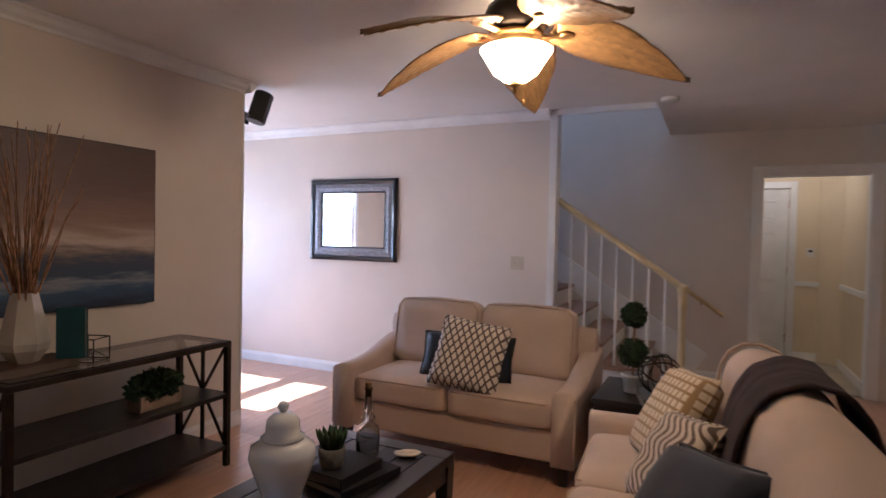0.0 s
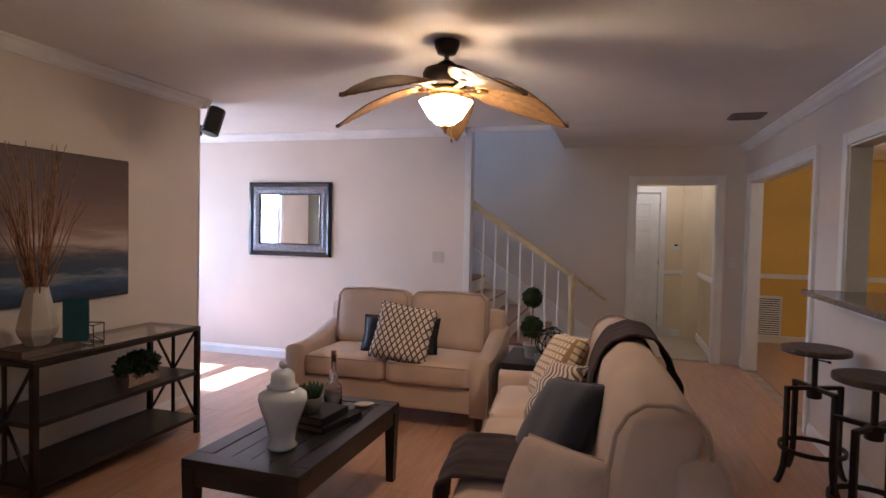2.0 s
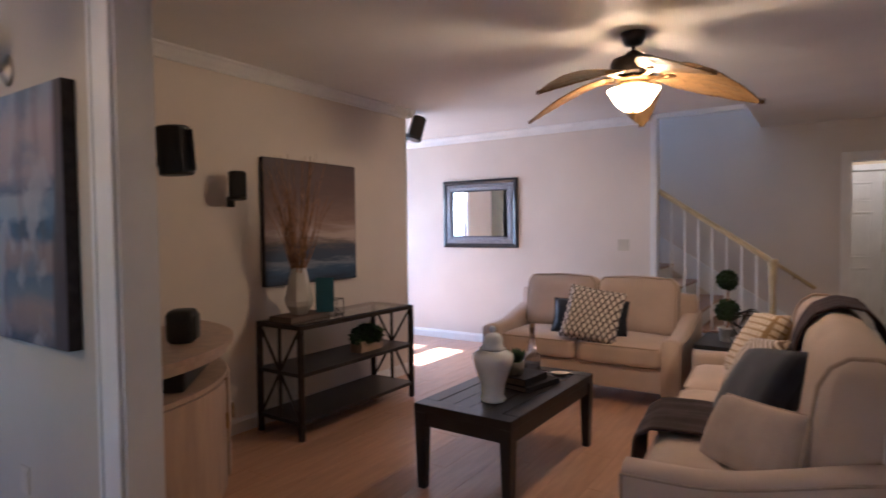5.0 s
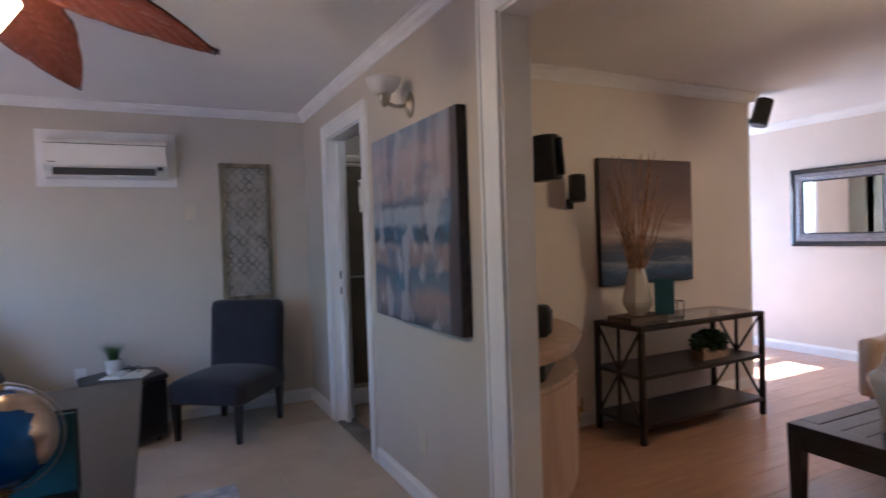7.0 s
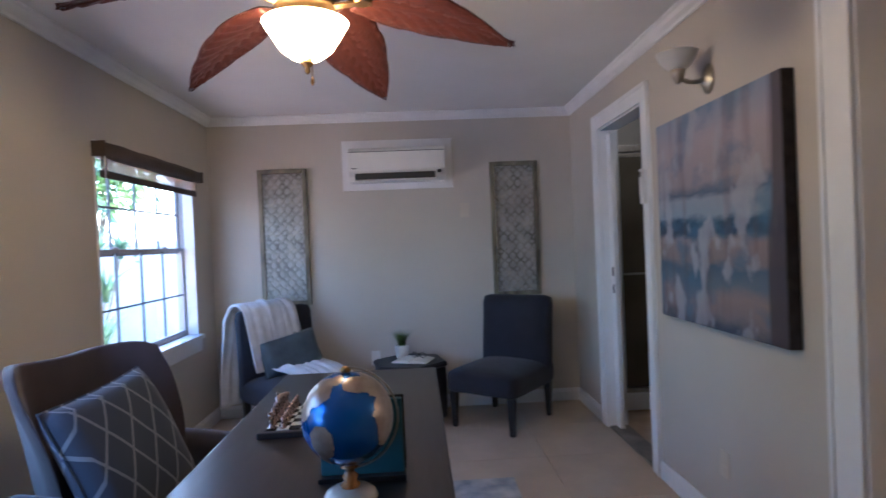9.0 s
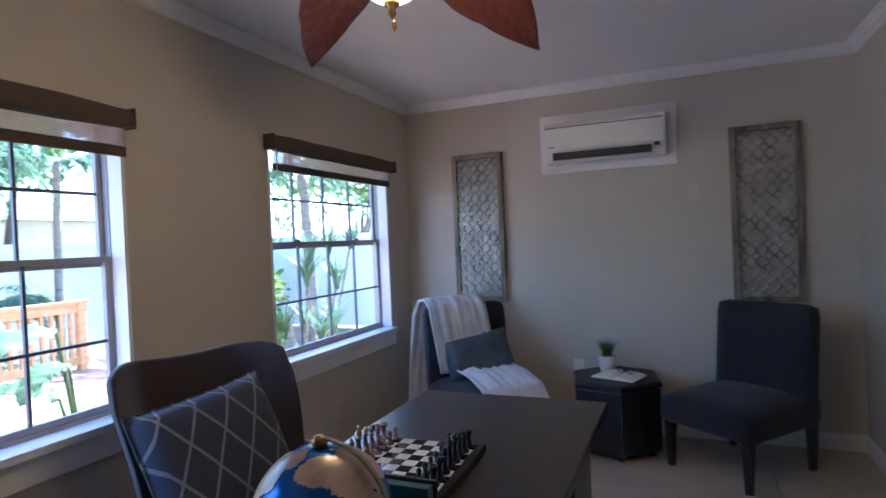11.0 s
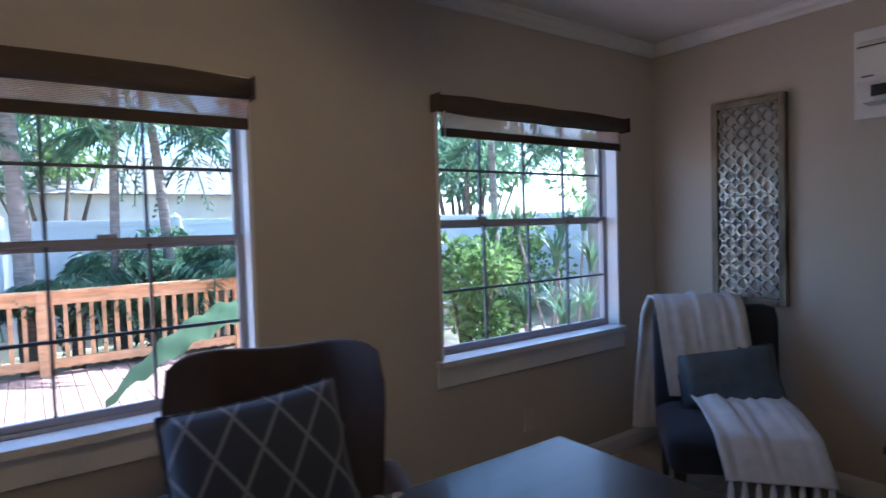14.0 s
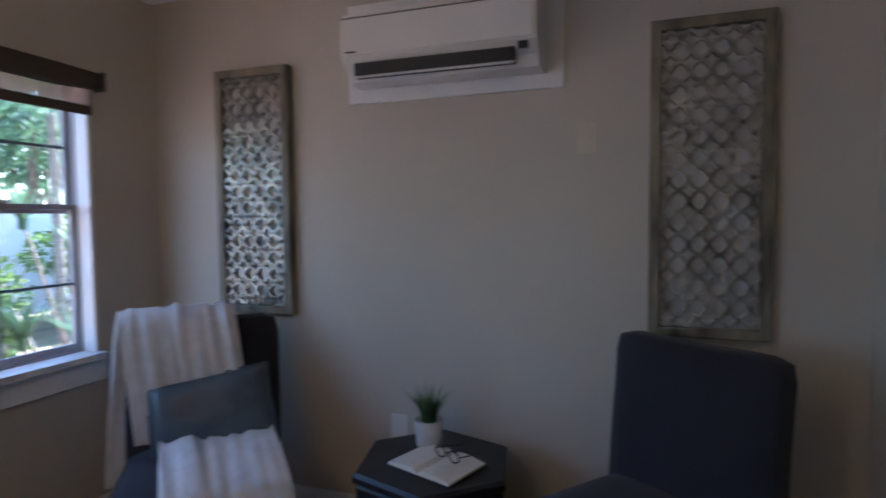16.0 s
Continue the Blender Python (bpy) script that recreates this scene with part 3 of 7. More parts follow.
def sofa(name, label, w, m, seats, d=0.86, tight=False):
    """An upholstered sofa facing -y, w wide, d deep, with loose seat and back cushions."""
    s = thing(name, label, "sofa", m)
    aw = 0.13
    part("frame", box(-w / 2 + aw - 0.02, -d / 2 + 0.05, 0.12, w / 2 - aw + 0.02, d / 2, 0.30, 0.02), LINEN, s)
    part("back_frame", slab(w - 0.04, 0.16, 0.68, None, pose(0, d / 2 - 0.09, 0.12), 0.05, 0.01), LINEN, s, smooth=True)
    for sx in (-1, 1):
        t = arm_mesh(d, 0.66, 0.53, aw)
        bmesh.ops.translate(t, vec=(sx * (w / 2 - aw / 2), 0, 0), verts=t.verts)
        arm = part("arm", t, LINEN, s, smooth=True)
        pts = []
        for i in range(13):
            k = i / 12
            z = 0.66 + (0.53 - 0.66) * (0.5 - 0.5 * math.cos(math.pi * min(1, k * 1.25)))
            pts.append((sx * (w / 2 + 0.001), d / 2 - k * d, z - 0.025))
        pts.append((sx * (w / 2 + 0.001), -d / 2 - 0.001, 0.14))
        part("piping", welt(pts), PIPING, arm)
        for sy in (-1, 1):
            part("leg", leg_block(sx * (w / 2 - 0.07), sy * (d / 2 - 0.07), 0.125), DARKWOOD, s, "dark wooden leg")
    if tight:
        part("backrest", slab(w - 0.24, 0.27, 0.50, None, pose(0, d / 2 - 0.25, 0.44, -9, 0, 0), 0.11, 0.03, 12, 3), LINEN, s, "soft back cushion with a broad rounded top", True)
        rb, hw = Matrix(pose(0, d / 2 - 0.25, 0.44, -9, 0, 0)), (w - 0.24) / 2 - 0.028
        for sx in (-1, 1):
            loop = [(-0.128, 0.04), (-0.137, 0.12), (-0.137, 0.39), (-0.115, 0.455), (-0.07, 0.497), (0, 0.512), (0.07, 0.497), (0.115, 0.455), (0.137, 0.39), (0.137, 0.12)]
            part("piping", welt([rb @ Vector((sx * hw, y, z)) for y, z in loop], 0.007), PIPING, s)
    cw = (w - 2 * aw) / seats
    for i in range(seats):
        x = -w / 2 + aw + cw * (i + 0.5)
        q = part("seat_cushion", slab(cw - 0.008, d - 0.24, 0.17, None, pose(x, -0.10, 0.30), 0.045, 0.025, 9, i), LINEN, s, smooth=True)
        y0 = -0.10 - (d - 0.24) / 2 - 0.002
        part("piping", welt([(x - cw / 2 + 0.03, y0 + 0.03, 0.452), (x - cw / 2 + 0.05, y0 + 0.008, 0.452), (x + cw / 2 - 0.05, y0 + 0.008, 0.452), (x + cw / 2 - 0.03, y0 + 0.03, 0.452)]), PIPING, q)
        if tight:
            continue
        b = part("back_cushion", slab(cw - 0.01, 0.19, 0.47, None, pose(x, d / 2 - 0.255, 0.455, -9, 0, 0), 0.07, 0.02, 9, i + 5), LINEN, s, smooth=True)
        r = Matrix(pose(x, d / 2 - 0.255, 0.455, -9, 0, 0))
        part("piping", welt([r @ Vector(v) for v in ((-cw / 2 + 0.02, -0.075, 0.05), (-cw / 2 + 0.02, -0.075, 0.41), (-cw / 2 + 0.06, -0.075, 0.462), (0, -0.075, 0.474), (cw / 2 - 0.06, -0.075, 0.462), (cw / 2 - 0.02, -0.075, 0.41), (cw / 2 - 0.02, -0.075, 0.05))]), PIPING, b)
    return s


sofa("loveseat", "two-seat beige upholstered loveseat with piped cushions", 1.60, pose(-1.36, 3.70, 0), 2)
sofa("sofa", "long beige upholstered sofa with a broad tight back", 2.18, pose(0.085, 2.06, 0, 0, 0, -86), 3, d=0.90, tight=True)


def throw_pillow(label, mat, w, d, h, m, seed=1, name="throw_pillow", n=14):
    s = thing(name, label, "pillow", m)
    part("cover", cushion(w, d, h, seed=seed, n=n), mat, s, smooth=True)
    k = bmesh.new()
    c = [(-w / 2, -d / 2), (-w / 6, -d / 2 * 0.955), (w / 6, -d / 2 * 0.955), (w / 2, -d / 2), (w / 2 * 0.955, 0), (w / 2, d / 2), (0, d / 2 * 0.955), (-w / 2, d / 2), (-w / 2 * 0.955, 0), (-w / 2, -d / 2)]
    for a, b in zip(c, c[1:]):
        rod((*a, 0), (*b, 0), 0.004, 6, k)
    part("seam", k, mat, s)
    return s


# local z of a pillow is its face: tilt it up against the backrest
throw_pillow("navy leather pillow behind a patterned one", NAVYLEATHER, 0.62, 0.29, 0.13, pose(-1.315, 3.53, 0.62, 72, 0, 2), 2)
throw_pillow("square pillow with taupe diamond lattice on cream", LATTICEP, 0.44, 0.44, 0.15, pose(-1.245, 3.40, 0.66, 66, 8, 4), 3)
throw_pillow("gold basket-weave pillow against the sofa back", CHECKP, 0.43, 0.42, 0.17, pose(-0.03, 2.66, 0.67, 60, -6, -68), 4)
throw_pillow("brown and cream wavy striped pillow", WAVEP, 0.36, 0.36, 0.12, pose(-0.01, 2.30, 0.62, 56, -8, -60), 5)
throw_pillow("dark navy cloth pillow leaning on the sofa", NAVYCLOTH, 0.46, 0.44, 0.18, pose(0.06, 1.78, 0.63, 56, -10, -58), 6)
throw_pillow("plain taupe pillow at the sofa's end", PLAINP, 0.44, 0.29, 0.18, pose(0.10, 1.30, 0.575, 60, -4, -40), 7)


def draped(path, width, along, folds=5, amp=0.012, n=40, thick=0.012, seed=0, taper=0.0):
    """A thick cloth lying along a path of points, width wide in the direction along, with soft folds."""
    t = bmesh.new()
    pts = [Vector(p) for p in path]
    ln = [0.0]
    for a, b in zip(pts, pts[1:]):
        ln.append(ln[-1] + (b - a).length)
    al = Vector(along).normalized()

    def at(s):
        for i in range(len(pts) - 1):
            if s <= ln[i + 1] + 1e-9:
                k = (s - ln[i]) / (ln[i + 1] - ln[i])
                return pts[i].lerp(pts[i + 1], k), (pts[i + 1] - pts[i]).normalized()
        return pts[-1], (pts[-1] - pts[-2]).normalized()
    m = 26
    rows = []
    for i in range(n + 1):
        s = ln[-1] * i / n
        p, d = at(s)
        p2, d2 = at(min(ln[-1], s + 0.02))
        d = (d + d2).normalized()
        nor = d.cross(al).normalized()
        row = []
        for j in range(m + 1):
            v = j / m - 0.5
            f = amp * (1.1 + 1.1 * noise.noise(Vector((v * folds * 1.7 + 0.6 * s, s * 1.3, seed))) + 0.7 * noise.noise(Vector((v * folds * 3.9 - 0.8 * s, s * 2.1, seed + 5))))
            wv = width * (1 - taper * math.sin(3.1 * s / ln[-1])) * v
            row.append((p + al * wv - nor * f, nor))
        rows.append(row)
    lay = []
    for off in (0, thick):
        lay.append([[t.verts.new(p - nr * off) for p, nr in row] for row in rows])
    a, b = lay
    for i in range(n):
        for j in range(m):
            t.faces.new((a[i][j], a[i][j + 1], a[i + 1][j + 1], a[i + 1][j]))
            t.faces.new((b[i][j], b[i + 1][j], b[i + 1][j + 1], b[i][j + 1]))
    for i in range(n):
        t.faces.new((a[i][0], a[i + 1][0], b[i + 1][0], b[i][0]))
        t.faces.new((a[i][m], b[i][m], b[i + 1][m], a[i + 1][m]))
    for j in range(m):
        t.faces.new((a[0][j], b[0][j], b[0][j + 1], a[0][j + 1]))
        t.faces.new((a[n][j], a[n][j + 1], b[n][j + 1], b[n][j]))
    return t


tagged(link_mesh("throw_blanket", draped([(x, 2.26, z) for x, z in ((0.125, 0.50), (0.16, 0.66), (0.185, 0.80), (0.21, 0.87), (0.255, 0.94), (0.34, 0.98), (0.43, 0.965), (0.48, 0.90), (0.505, 0.83), (0.535, 0.79), (0.545, 0.66))], 0.44, (0.05, -1, 0), 3, 0.008, seed=2), THROWB, None, True), "dark brown throw folded over the sofa's back", "throw")
tagged(link_mesh("throw_blanket", draped([(0.055, 1.66, 0.505), (-0.165, 1.66, 0.51), (-0.325, 1.66, 0.50), (-0.388, 1.66, 0.455), (-0.398, 1.66, 0.30), (-0.403, 1.66, 0.22)], 0.46, (-0.1, 1, 0), 3, 0.009, seed=5), THROWB, None, True), "dark brown throw hanging over the sofa's seat", "throw")

# ---- living room: coffee table and what stands on it ----
ct = thing("coffee_table", "black wooden coffee table with a planked top", "table", pose(-1.195, 1.895, 0, 0, 0, -1))
CW, CL = 0.57, 1.08
_t = bmesh.new()
box(-CW / 2, -CL / 2, 0.405, CW / 2, -CL / 2 + 0.09, 0.45, 0.004, _t)
box(-CW / 2, CL / 2 - 0.09, 0.405, CW / 2, CL / 2, 0.45, 0.004, _t)
box(-CW / 2, -CL / 2 + 0.09, 0.405, -CW / 2 + 0.09, CL / 2 - 0.09, 0.45, 0.004, _t)
box(CW / 2 - 0.09, -CL / 2 + 0.09, 0.405, CW / 2, CL / 2 - 0.09, 0.45, 0.004, _t)
part("top_frame", _t, DARKWOOD, ct)
for i in range(4):
    x0 = -CW / 2 + 0.093 + i * (CW - 0.186) / 4
    part("plank", box(x0, -CL / 2 + 0.093, 0.41, x0 + (CW - 0.186) / 4 - 0.004, CL / 2 - 0.093, 0.447, 0.002), DARKWOOD, ct)
_t = bmesh.new()
for sx in (-1, 1):
    box(sx * (CW / 2 - 0.02) - 0.01, -CL / 2 + 0.05, 0.335, sx * (CW / 2 - 0.02) + 0.01, CL / 2 - 0.05, 0.405, 0.002, _t)
for sy in (-1, 1):
    box(-CW / 2 + 0.05, sy * (CL / 2 - 0.02) - 0.01, 0.335, CW / 2 - 0.05, sy * (CL / 2 - 0.02) + 0.01, 0.405, 0.002, _t)
part("apron", _t, DARKWOOD, ct)
for sx in (-1, 1):
    for sy in (-1, 1):
        t = lathe([(0.03, 0), (0.044, 0.405)], 4)
        bmesh.ops.rotate(t, cent=(0, 0, 0), matrix=Matrix.Rotation(radians(45), 3, 'Z'), verts=t.verts)
        bmesh.ops.translate(t, vec=(sx * (CW / 2 - 0.032), sy * (CL / 2 - 0.032), 0), verts=t.verts)
        part("leg", t, DARKWOOD, ct)

gj = thing("ginger_jar", "white glazed hexagonal ginger jar with a lid", "jar", pose(-1.155, 1.61, 0.45))
part("jar_body", lathe([(0.055, 0), (0.062, 0.012), (0.05, 0.03), (0.058, 0.08), (0.085, 0.15), (0.098, 0.19), (0.094, 0.215), (0.06, 0.235), (0.045, 0.24)], 14), CERAMIC, gj, smooth=True)
_lid = part("lid", lathe([(0.062, 0.236), (0.064, 0.242), (0.05, 0.25), (0.048, 0.275), (0.046, 0.29), (0.03, 0.305), (0.012, 0.31)], 16), CERAMIC, gj, smooth=True)
part("knob", lathe([(0.006, 0.308), (0.014, 0.318), (0.017, 0.328), (0.012, 0.338), (0.003, 0.342)], 14), CERAMIC, _lid, smooth=True)
gj.scale = (1.12, 1.12, 1.16)

bk = thing("stacked_book", "large dark hardcover book on the coffee table", "book", pose(-1.135, 1.985, 0.45, 0, 0, 168))


def book(parent, w, d, h, cover):
    part("page_block", box(-w / 2 + 0.004, -d / 2 + 0.004, 0.004, w / 2 - 0.005, d / 2 - 0.004, h - 0.004), AGEDPAPER, parent)
    t = box(-w / 2, -d / 2, 0, w / 2, d / 2, 0.004, 0.001)
    box(-w / 2, -d / 2, h - 0.004, w / 2, d / 2, h, 0.001, t)
    box(-w / 2 - 0.002, -d / 2, 0, -w / 2 + 0.003, d / 2, h, 0.001, t)
    part("cover", t, cover, parent)


book(bk, 0.22, 0.31, 0.030, BOOKDARK)
bk = thing("stacked_book", "smaller black book on top of a larger one", "book", pose(-1.145, 1.95, 0.481, 0, 0, 174))
book(bk, 0.17, 0.24, 0.04, BOOKDARK)
sp = thing("succulent_pot", "small succulent in a grey stone pot", "plant", pose(-1.17, 1.90, 0.522))
sp.scale = (1.2, 1.2, 1.2)
part("pot", lathe([(0.03, 0), (0.038, 0.01), (0.044, 0.065), (0.04, 0.065), (0.036, 0.055)], 18), STONEPOT, sp, smooth=True)
_t = bmesh.new()
for i in range(15):
    a, tilt = i * 2.4, 0.15 + 0.55 * ((i % 5) / 5)
    lathe([(0.008, 0), (0.012, 0.025), (0.009, 0.055), (0.002, 0.075)], 6, _t, pose(0.014 * math.cos(a), 0.014 * math.sin(a), 0.05, math.degrees(tilt) * math.sin(-a), math.degrees(tilt) * math.cos(a), 0))
part("leaf_cluster", _t, LEAFD, sp, "dark green fleshy leaves", True)
dc = thing("glass_decanter", "clear glass decanter with a cork stopper", "bottle", pose(-1.21, 2.21, 0.45))
dc.scale = (1.12, 1.12, 1.28)
part("bottle", lathe([(0.04, 0), (0.045, 0.008), (0.045, 0.085), (0.038, 0.1), (0.018, 0.115), (0.028, 0.13), (0.016, 0.147), (0.022, 0.16), (0.013, 0.175), (0.013, 0.22), (0.017, 0.224), (0.017, 0.228), (0.0105, 0.228), (0.0105, 0.17), (0.01, 0.118), (0.036, 0.095), (0.041, 0.083), (0.041, 0.012), (0.03, 0.01)], 20, flute=0.02, lobes=8), GLASS, dc, smooth=True)
part("stopper", lathe([(0.01, 0.2), (0.012, 0.228), (0.014, 0.245), (0.012, 0.248)], 12), CORK, dc, smooth=True)
sd = thing("shell_dish", "small ivory shell dish on the table", "dish", pose(-1.06, 2.29, 0.45, 0, 0, 30))
part("shell", lathe([(0.02, 0), (0.045, 0.008), (0.052, 0.014), (0.04, 0.016), (0.012, 0.011)], 20, None, Matrix.Diagonal((1.15, 0.75, 1, 1)), 0.05, 7), SHELL, sd, smooth=True)

# ---- living room: console table ----
cs = thing("console_table", "dark metal console table with glass top and two shelves", "console table", pose(-2.69, 2.08, 0))
cw2, cl2, chh = 0.20, 0.585, 0.745
for sx in (-1, 1):
    for sy in (-1, 1):
        part("leg", box(sx * cw2 - 0.016, sy * cl2 - 0.016, 0, sx * cw2 + 0.016, sy * cl2 + 0.016, chh - 0.03, 0.003), BRONZE, cs)
_t = bmesh.new()
for sx in (-1, 1):
    box(sx * cw2 - 0.016, -cl2 - 0.016, chh - 0.03, sx * cw2 + 0.016, cl2 + 0.016, chh, 0.003, _t)
for sy in (-1, 1):
    box(-cw2 + 0.016, sy * cl2 - 0.016, chh - 0.03, cw2 - 0.016, sy * cl2 + 0.016, chh, 0.003, _t)
part("top_frame", _t, BRONZE, cs)
part("glass_top", box(-cw2 + 0.005, -cl2 + 0.005, chh - 0.006, cw2 - 0.005, cl2 - 0.005, chh + 0.004, 0.002), GLASS, cs, "clear glass top")
for z in (0.10, 0.41):
    part("shelf", box(-cw2 - 0.012, -cl2 - 0.012, z, cw2 + 0.012, cl2 + 0.012, z + 0.026, 0.003), DARKWOOD, cs, "dark wooden shelf")
for sy in (-1, 1):
    y = sy * cl2
    part("upright", box(-0.01, y - 0.008, 0.126, 0.01, y + 0.008, chh - 0.03, 0.002), BRONZE, cs)
    for z0, z1 in ((0.126, 0.41), (0.436, chh - 0.03)):
        for s in (-1, 1):
            part("brace", bar((s * 0.008, y, z0 if z0 > 0.4 else z1), (s * (cw2 - 0.012), y, z1 if z0 > 0.4 else z0), 0.013, 0.013), BRONZE, cs)

cv = thing("faceted_vase", "faceted silvery white vase holding tall twigs", "vase", pose(-2.68, 1.66, 0.79))
cv.scale = (1.1, 1.1, 1.3)
part("vase_body", lathe([(0.05, 0), (0.085, 0.045), (0.092, 0.07), (0.048, 0.24), (0.04, 0.24), (0.036, 0.22)], 7), SILVERG, cv)
rt = random.Random(4)
for _i in range(3):
    for k in range(14):
        _t = bmesh.new()
        a, sp0 = rt.uniform(0, 6.28), rt.uniform(0.03, 0.20)
        ht = rt.uniform(0.42, 0.72)
        p = Vector((0.02 * math.cos(a), 0.02 * math.sin(a), 0.12))
        for q in range(5):
            f = (q + 1) / 5
            nx = Vector((math.cos(a) * (0.02 + sp0 * f ** 1.4) + rt.uniform(-0.012, 0.012), math.sin(a) * (0.02 + sp0 * f ** 1.4) + rt.uniform(-0.012, 0.012), 0.12 + ht * f))
            rod(p, nx, 0.0045 - 0.0028 * q / 5, 5, _t, 0.0045 - 0.0028 * (q + 1) / 5)
            p = nx
        part("twig", _t, TWIG, cv)
bk = thing("console_book", "brown hardcover books lying under the vase", "book", pose(-2.68, 1.67, 0.749, 0, 0, 3))
book(bk, 0.20, 0.36, 0.04, BOOKRED)
bk = thing("teal_book", "teal hardcover book standing beside the vase", "book", pose(-2.60, 1.83, 0.908, 90, 0, 38))
book(bk, 0.12, 0.235, 0.035, TEAL)
wc = thing("wire_cube", "small open bronze wire cube ornament", "ornament", pose(-2.63, 1.93, 0.749, 0, 0, 20))
_t = bmesh.new()
_s = 0.115
_v = [Vector((x * _s / 2, y * _s / 2, z * _s)) for x in (-1, 1) for y in (-1, 1) for z in (0.04, 1)]
for i, a in enumerate(_v):
    for b in _v[i + 1:]:
        if (a - b).length < _s * 1.05:
            rod(a, b, 0.003, 6, _t)
_ce = Vector((0, 0, _s * 0.52))
for a in _v[::2]:
    rod(a, _ce, 0.002, 6, _t)
part("wire", _t, WIREM, wc)
pb = thing("planter_box", "whitewashed wooden planter box with green foliage", "planter", pose(-2.62, 2.28, 0.437, 0, 0, 2))
_t = bmesh.new()
box(-0.05, -0.13, 0, 0.05, 0.13, 0.012, 0.002, _t)
for s in (-1, 1):
    box(s * 0.05 - 0.006, -0.13, 0.012, s * 0.05 + 0.006, 0.13, 0.085, 0.002, _t)
    box(-0.044, s * 0.124 - 0.006, 0.012, 0.044, s * 0.124 + 0.006, 0.085, 0.002, _t)
part("box", _t, PLANTERW, pb)


def leafy(n, size, spread, seed, bend=0.3, slim=0.35):
    """n small leaves; spread(rng) gives a place and a direction for each."""
    r = random.Random(seed)
    vs, fs = [], []
    for _ in range(n):
        p, d = spread(r)
        d = Vector(d).normalized()
        side = d.cross(Vector((r.uniform(-1, 1), r.uniform(-1, 1), r.uniform(0.2, 1)))).normalized()
        up = side.cross(d)
        ln = size * r.uniform(0.6, 1.3)
        w = ln * slim
        b = len(vs)
        p = Vector(p)
        vs += [p, p + d * ln * 0.5 + side * w + up * ln * bend * 0.2, p + d * ln - up * ln * bend, p + d * ln * 0.5 - side * w + up * ln * bend * 0.2]
        fs += [(b, b + 1, b + 2, b + 3)]
    me = bpy.data.meshes.new("leaves")
    me.from_pydata(vs, [], fs)
    t = bmesh.new()
    t.from_mesh(me)
    bpy.data.meshes.remove(me)
    return t


def in_ball(c, rx, ry, rz, shell=0.55):
    def f(r):
        while True:
            v = Vector((r.uniform(-1, 1), r.uniform(-1, 1), r.uniform(-1, 1)))
            if shell < v.length < 1:
                break
        return Vector(c) + Vector((v.x * rx, v.y * ry, v.z * rz)), v + Vector((r.uniform(-.6, .6), r.uniform(-.6, .6), r.uniform(-.3, .6)))
    return f


part("foliage", leafy(1500, 0.030, in_ball((0, 0, 0.115), 0.075, 0.16, 0.07, 0.2), 3), LEAFD, pb, "small dark green leaves")

# ---- living room: walls ----
pt = thing("seascape_painting", "large canvas painting of a dark sea and brown sky", "painting", pose(-2.96, 2.06, 1.415))
part("canvas", box(-0.018, -0.46, -0.45, 0.018, 0.46, 0.45, 0.003), SEASCAPE, pt)
_t = bmesh.new()
for s in (-1, 1):
    box(-0.017, s * 0.4615 - 0.003, -0.452, 0.016, s * 0.4615 + 0.003, 0.452, 0, _t)
    box(-0.017, -0.459, s * 0.4525 - 0.002, 0.016, 0.459, s * 0.4525 + 0.002, 0, _t)
part("canvas_edge", _t, CANVASEDGE, pt)


def picture_frame(w, h, bw, d, y):
    """Four mitred rails round an opening, facing -y."""
    t = bmesh.new()
    o = [(-w / 2, -h / 2), (w / 2, -h / 2), (w / 2, h / 2), (-w / 2, h / 2)]
    i = [(-w / 2 + bw, -h / 2 + bw), (w / 2 - bw, -h / 2 + bw), (w / 2 - bw, h / 2 - bw), (-w / 2 + bw, h / 2 - bw)]
    m = [((a[0] + b[0]) / 2, (a[1] + b[1]) / 2) for a, b in zip(o, i)]
    rings = [[t.verts.new((x, yy, z)) for x, z in q] for q, yy in ((o, y), (o, y - d * 0.8), (m, y - d), (i, y - d * 0.7), (i, y))]
    for a, b in zip(rings, rings[1:] + rings[:1]):
        for k in range(4):
            t.faces.new((a[k], a[(k + 1) % 4], b[(k + 1) % 4], b[k]))
    return t


mr_ = thing("wall_mirror_framed", "rectangular mirror in a black and silver frame", "mirror", pose(-3.12, 4.878, 1.528))
part("outer_frame", picture_frame(1.0, 0.80, 0.05, 0.035, 0), FRAMEB, mr_, "black lacquered outer frame")
part("inner_frame", picture_frame(0.90, 0.70, 0.075, 0.026, 0), FRAMES, mr_, "brushed silver inner frame")
part("lip", picture_frame(0.752, 0.552, 0.014, 0.03, 0), FRAMEB, mr_)
part("mirror_glass", box(-0.365, -0.012, -0.265, 0.365, -0.008, 0.265), MIRROR, mr_, "silvered mirror glass")


def wall_plate(name, label, m, mat, rocker=1):
    """A switch plate facing -y."""
    s = thing(name, label, "switch" if rocker else "outlet", m)
    w = 0.072 if rocker < 2 else 0.115
    part("plate", box(-w / 2, -0.006, -0.058, w / 2, 0, 0.058, 0.002), mat, s)
    if rocker:
        for i in range(rocker):
            x = (i - (rocker - 1) / 2) * 0.046
            part("toggle", box(x - 0.006, -0.016, -0.012, x + 0.006, -0.005, 0.012, 0.002), mat, s)
    else:
        for z in (-0.02, 0.02):
            part("socket", box(-0.016, -0.008, z - 0.014, 0.016, -0.005, z + 0.014, 0.002), mat, s)
    return s


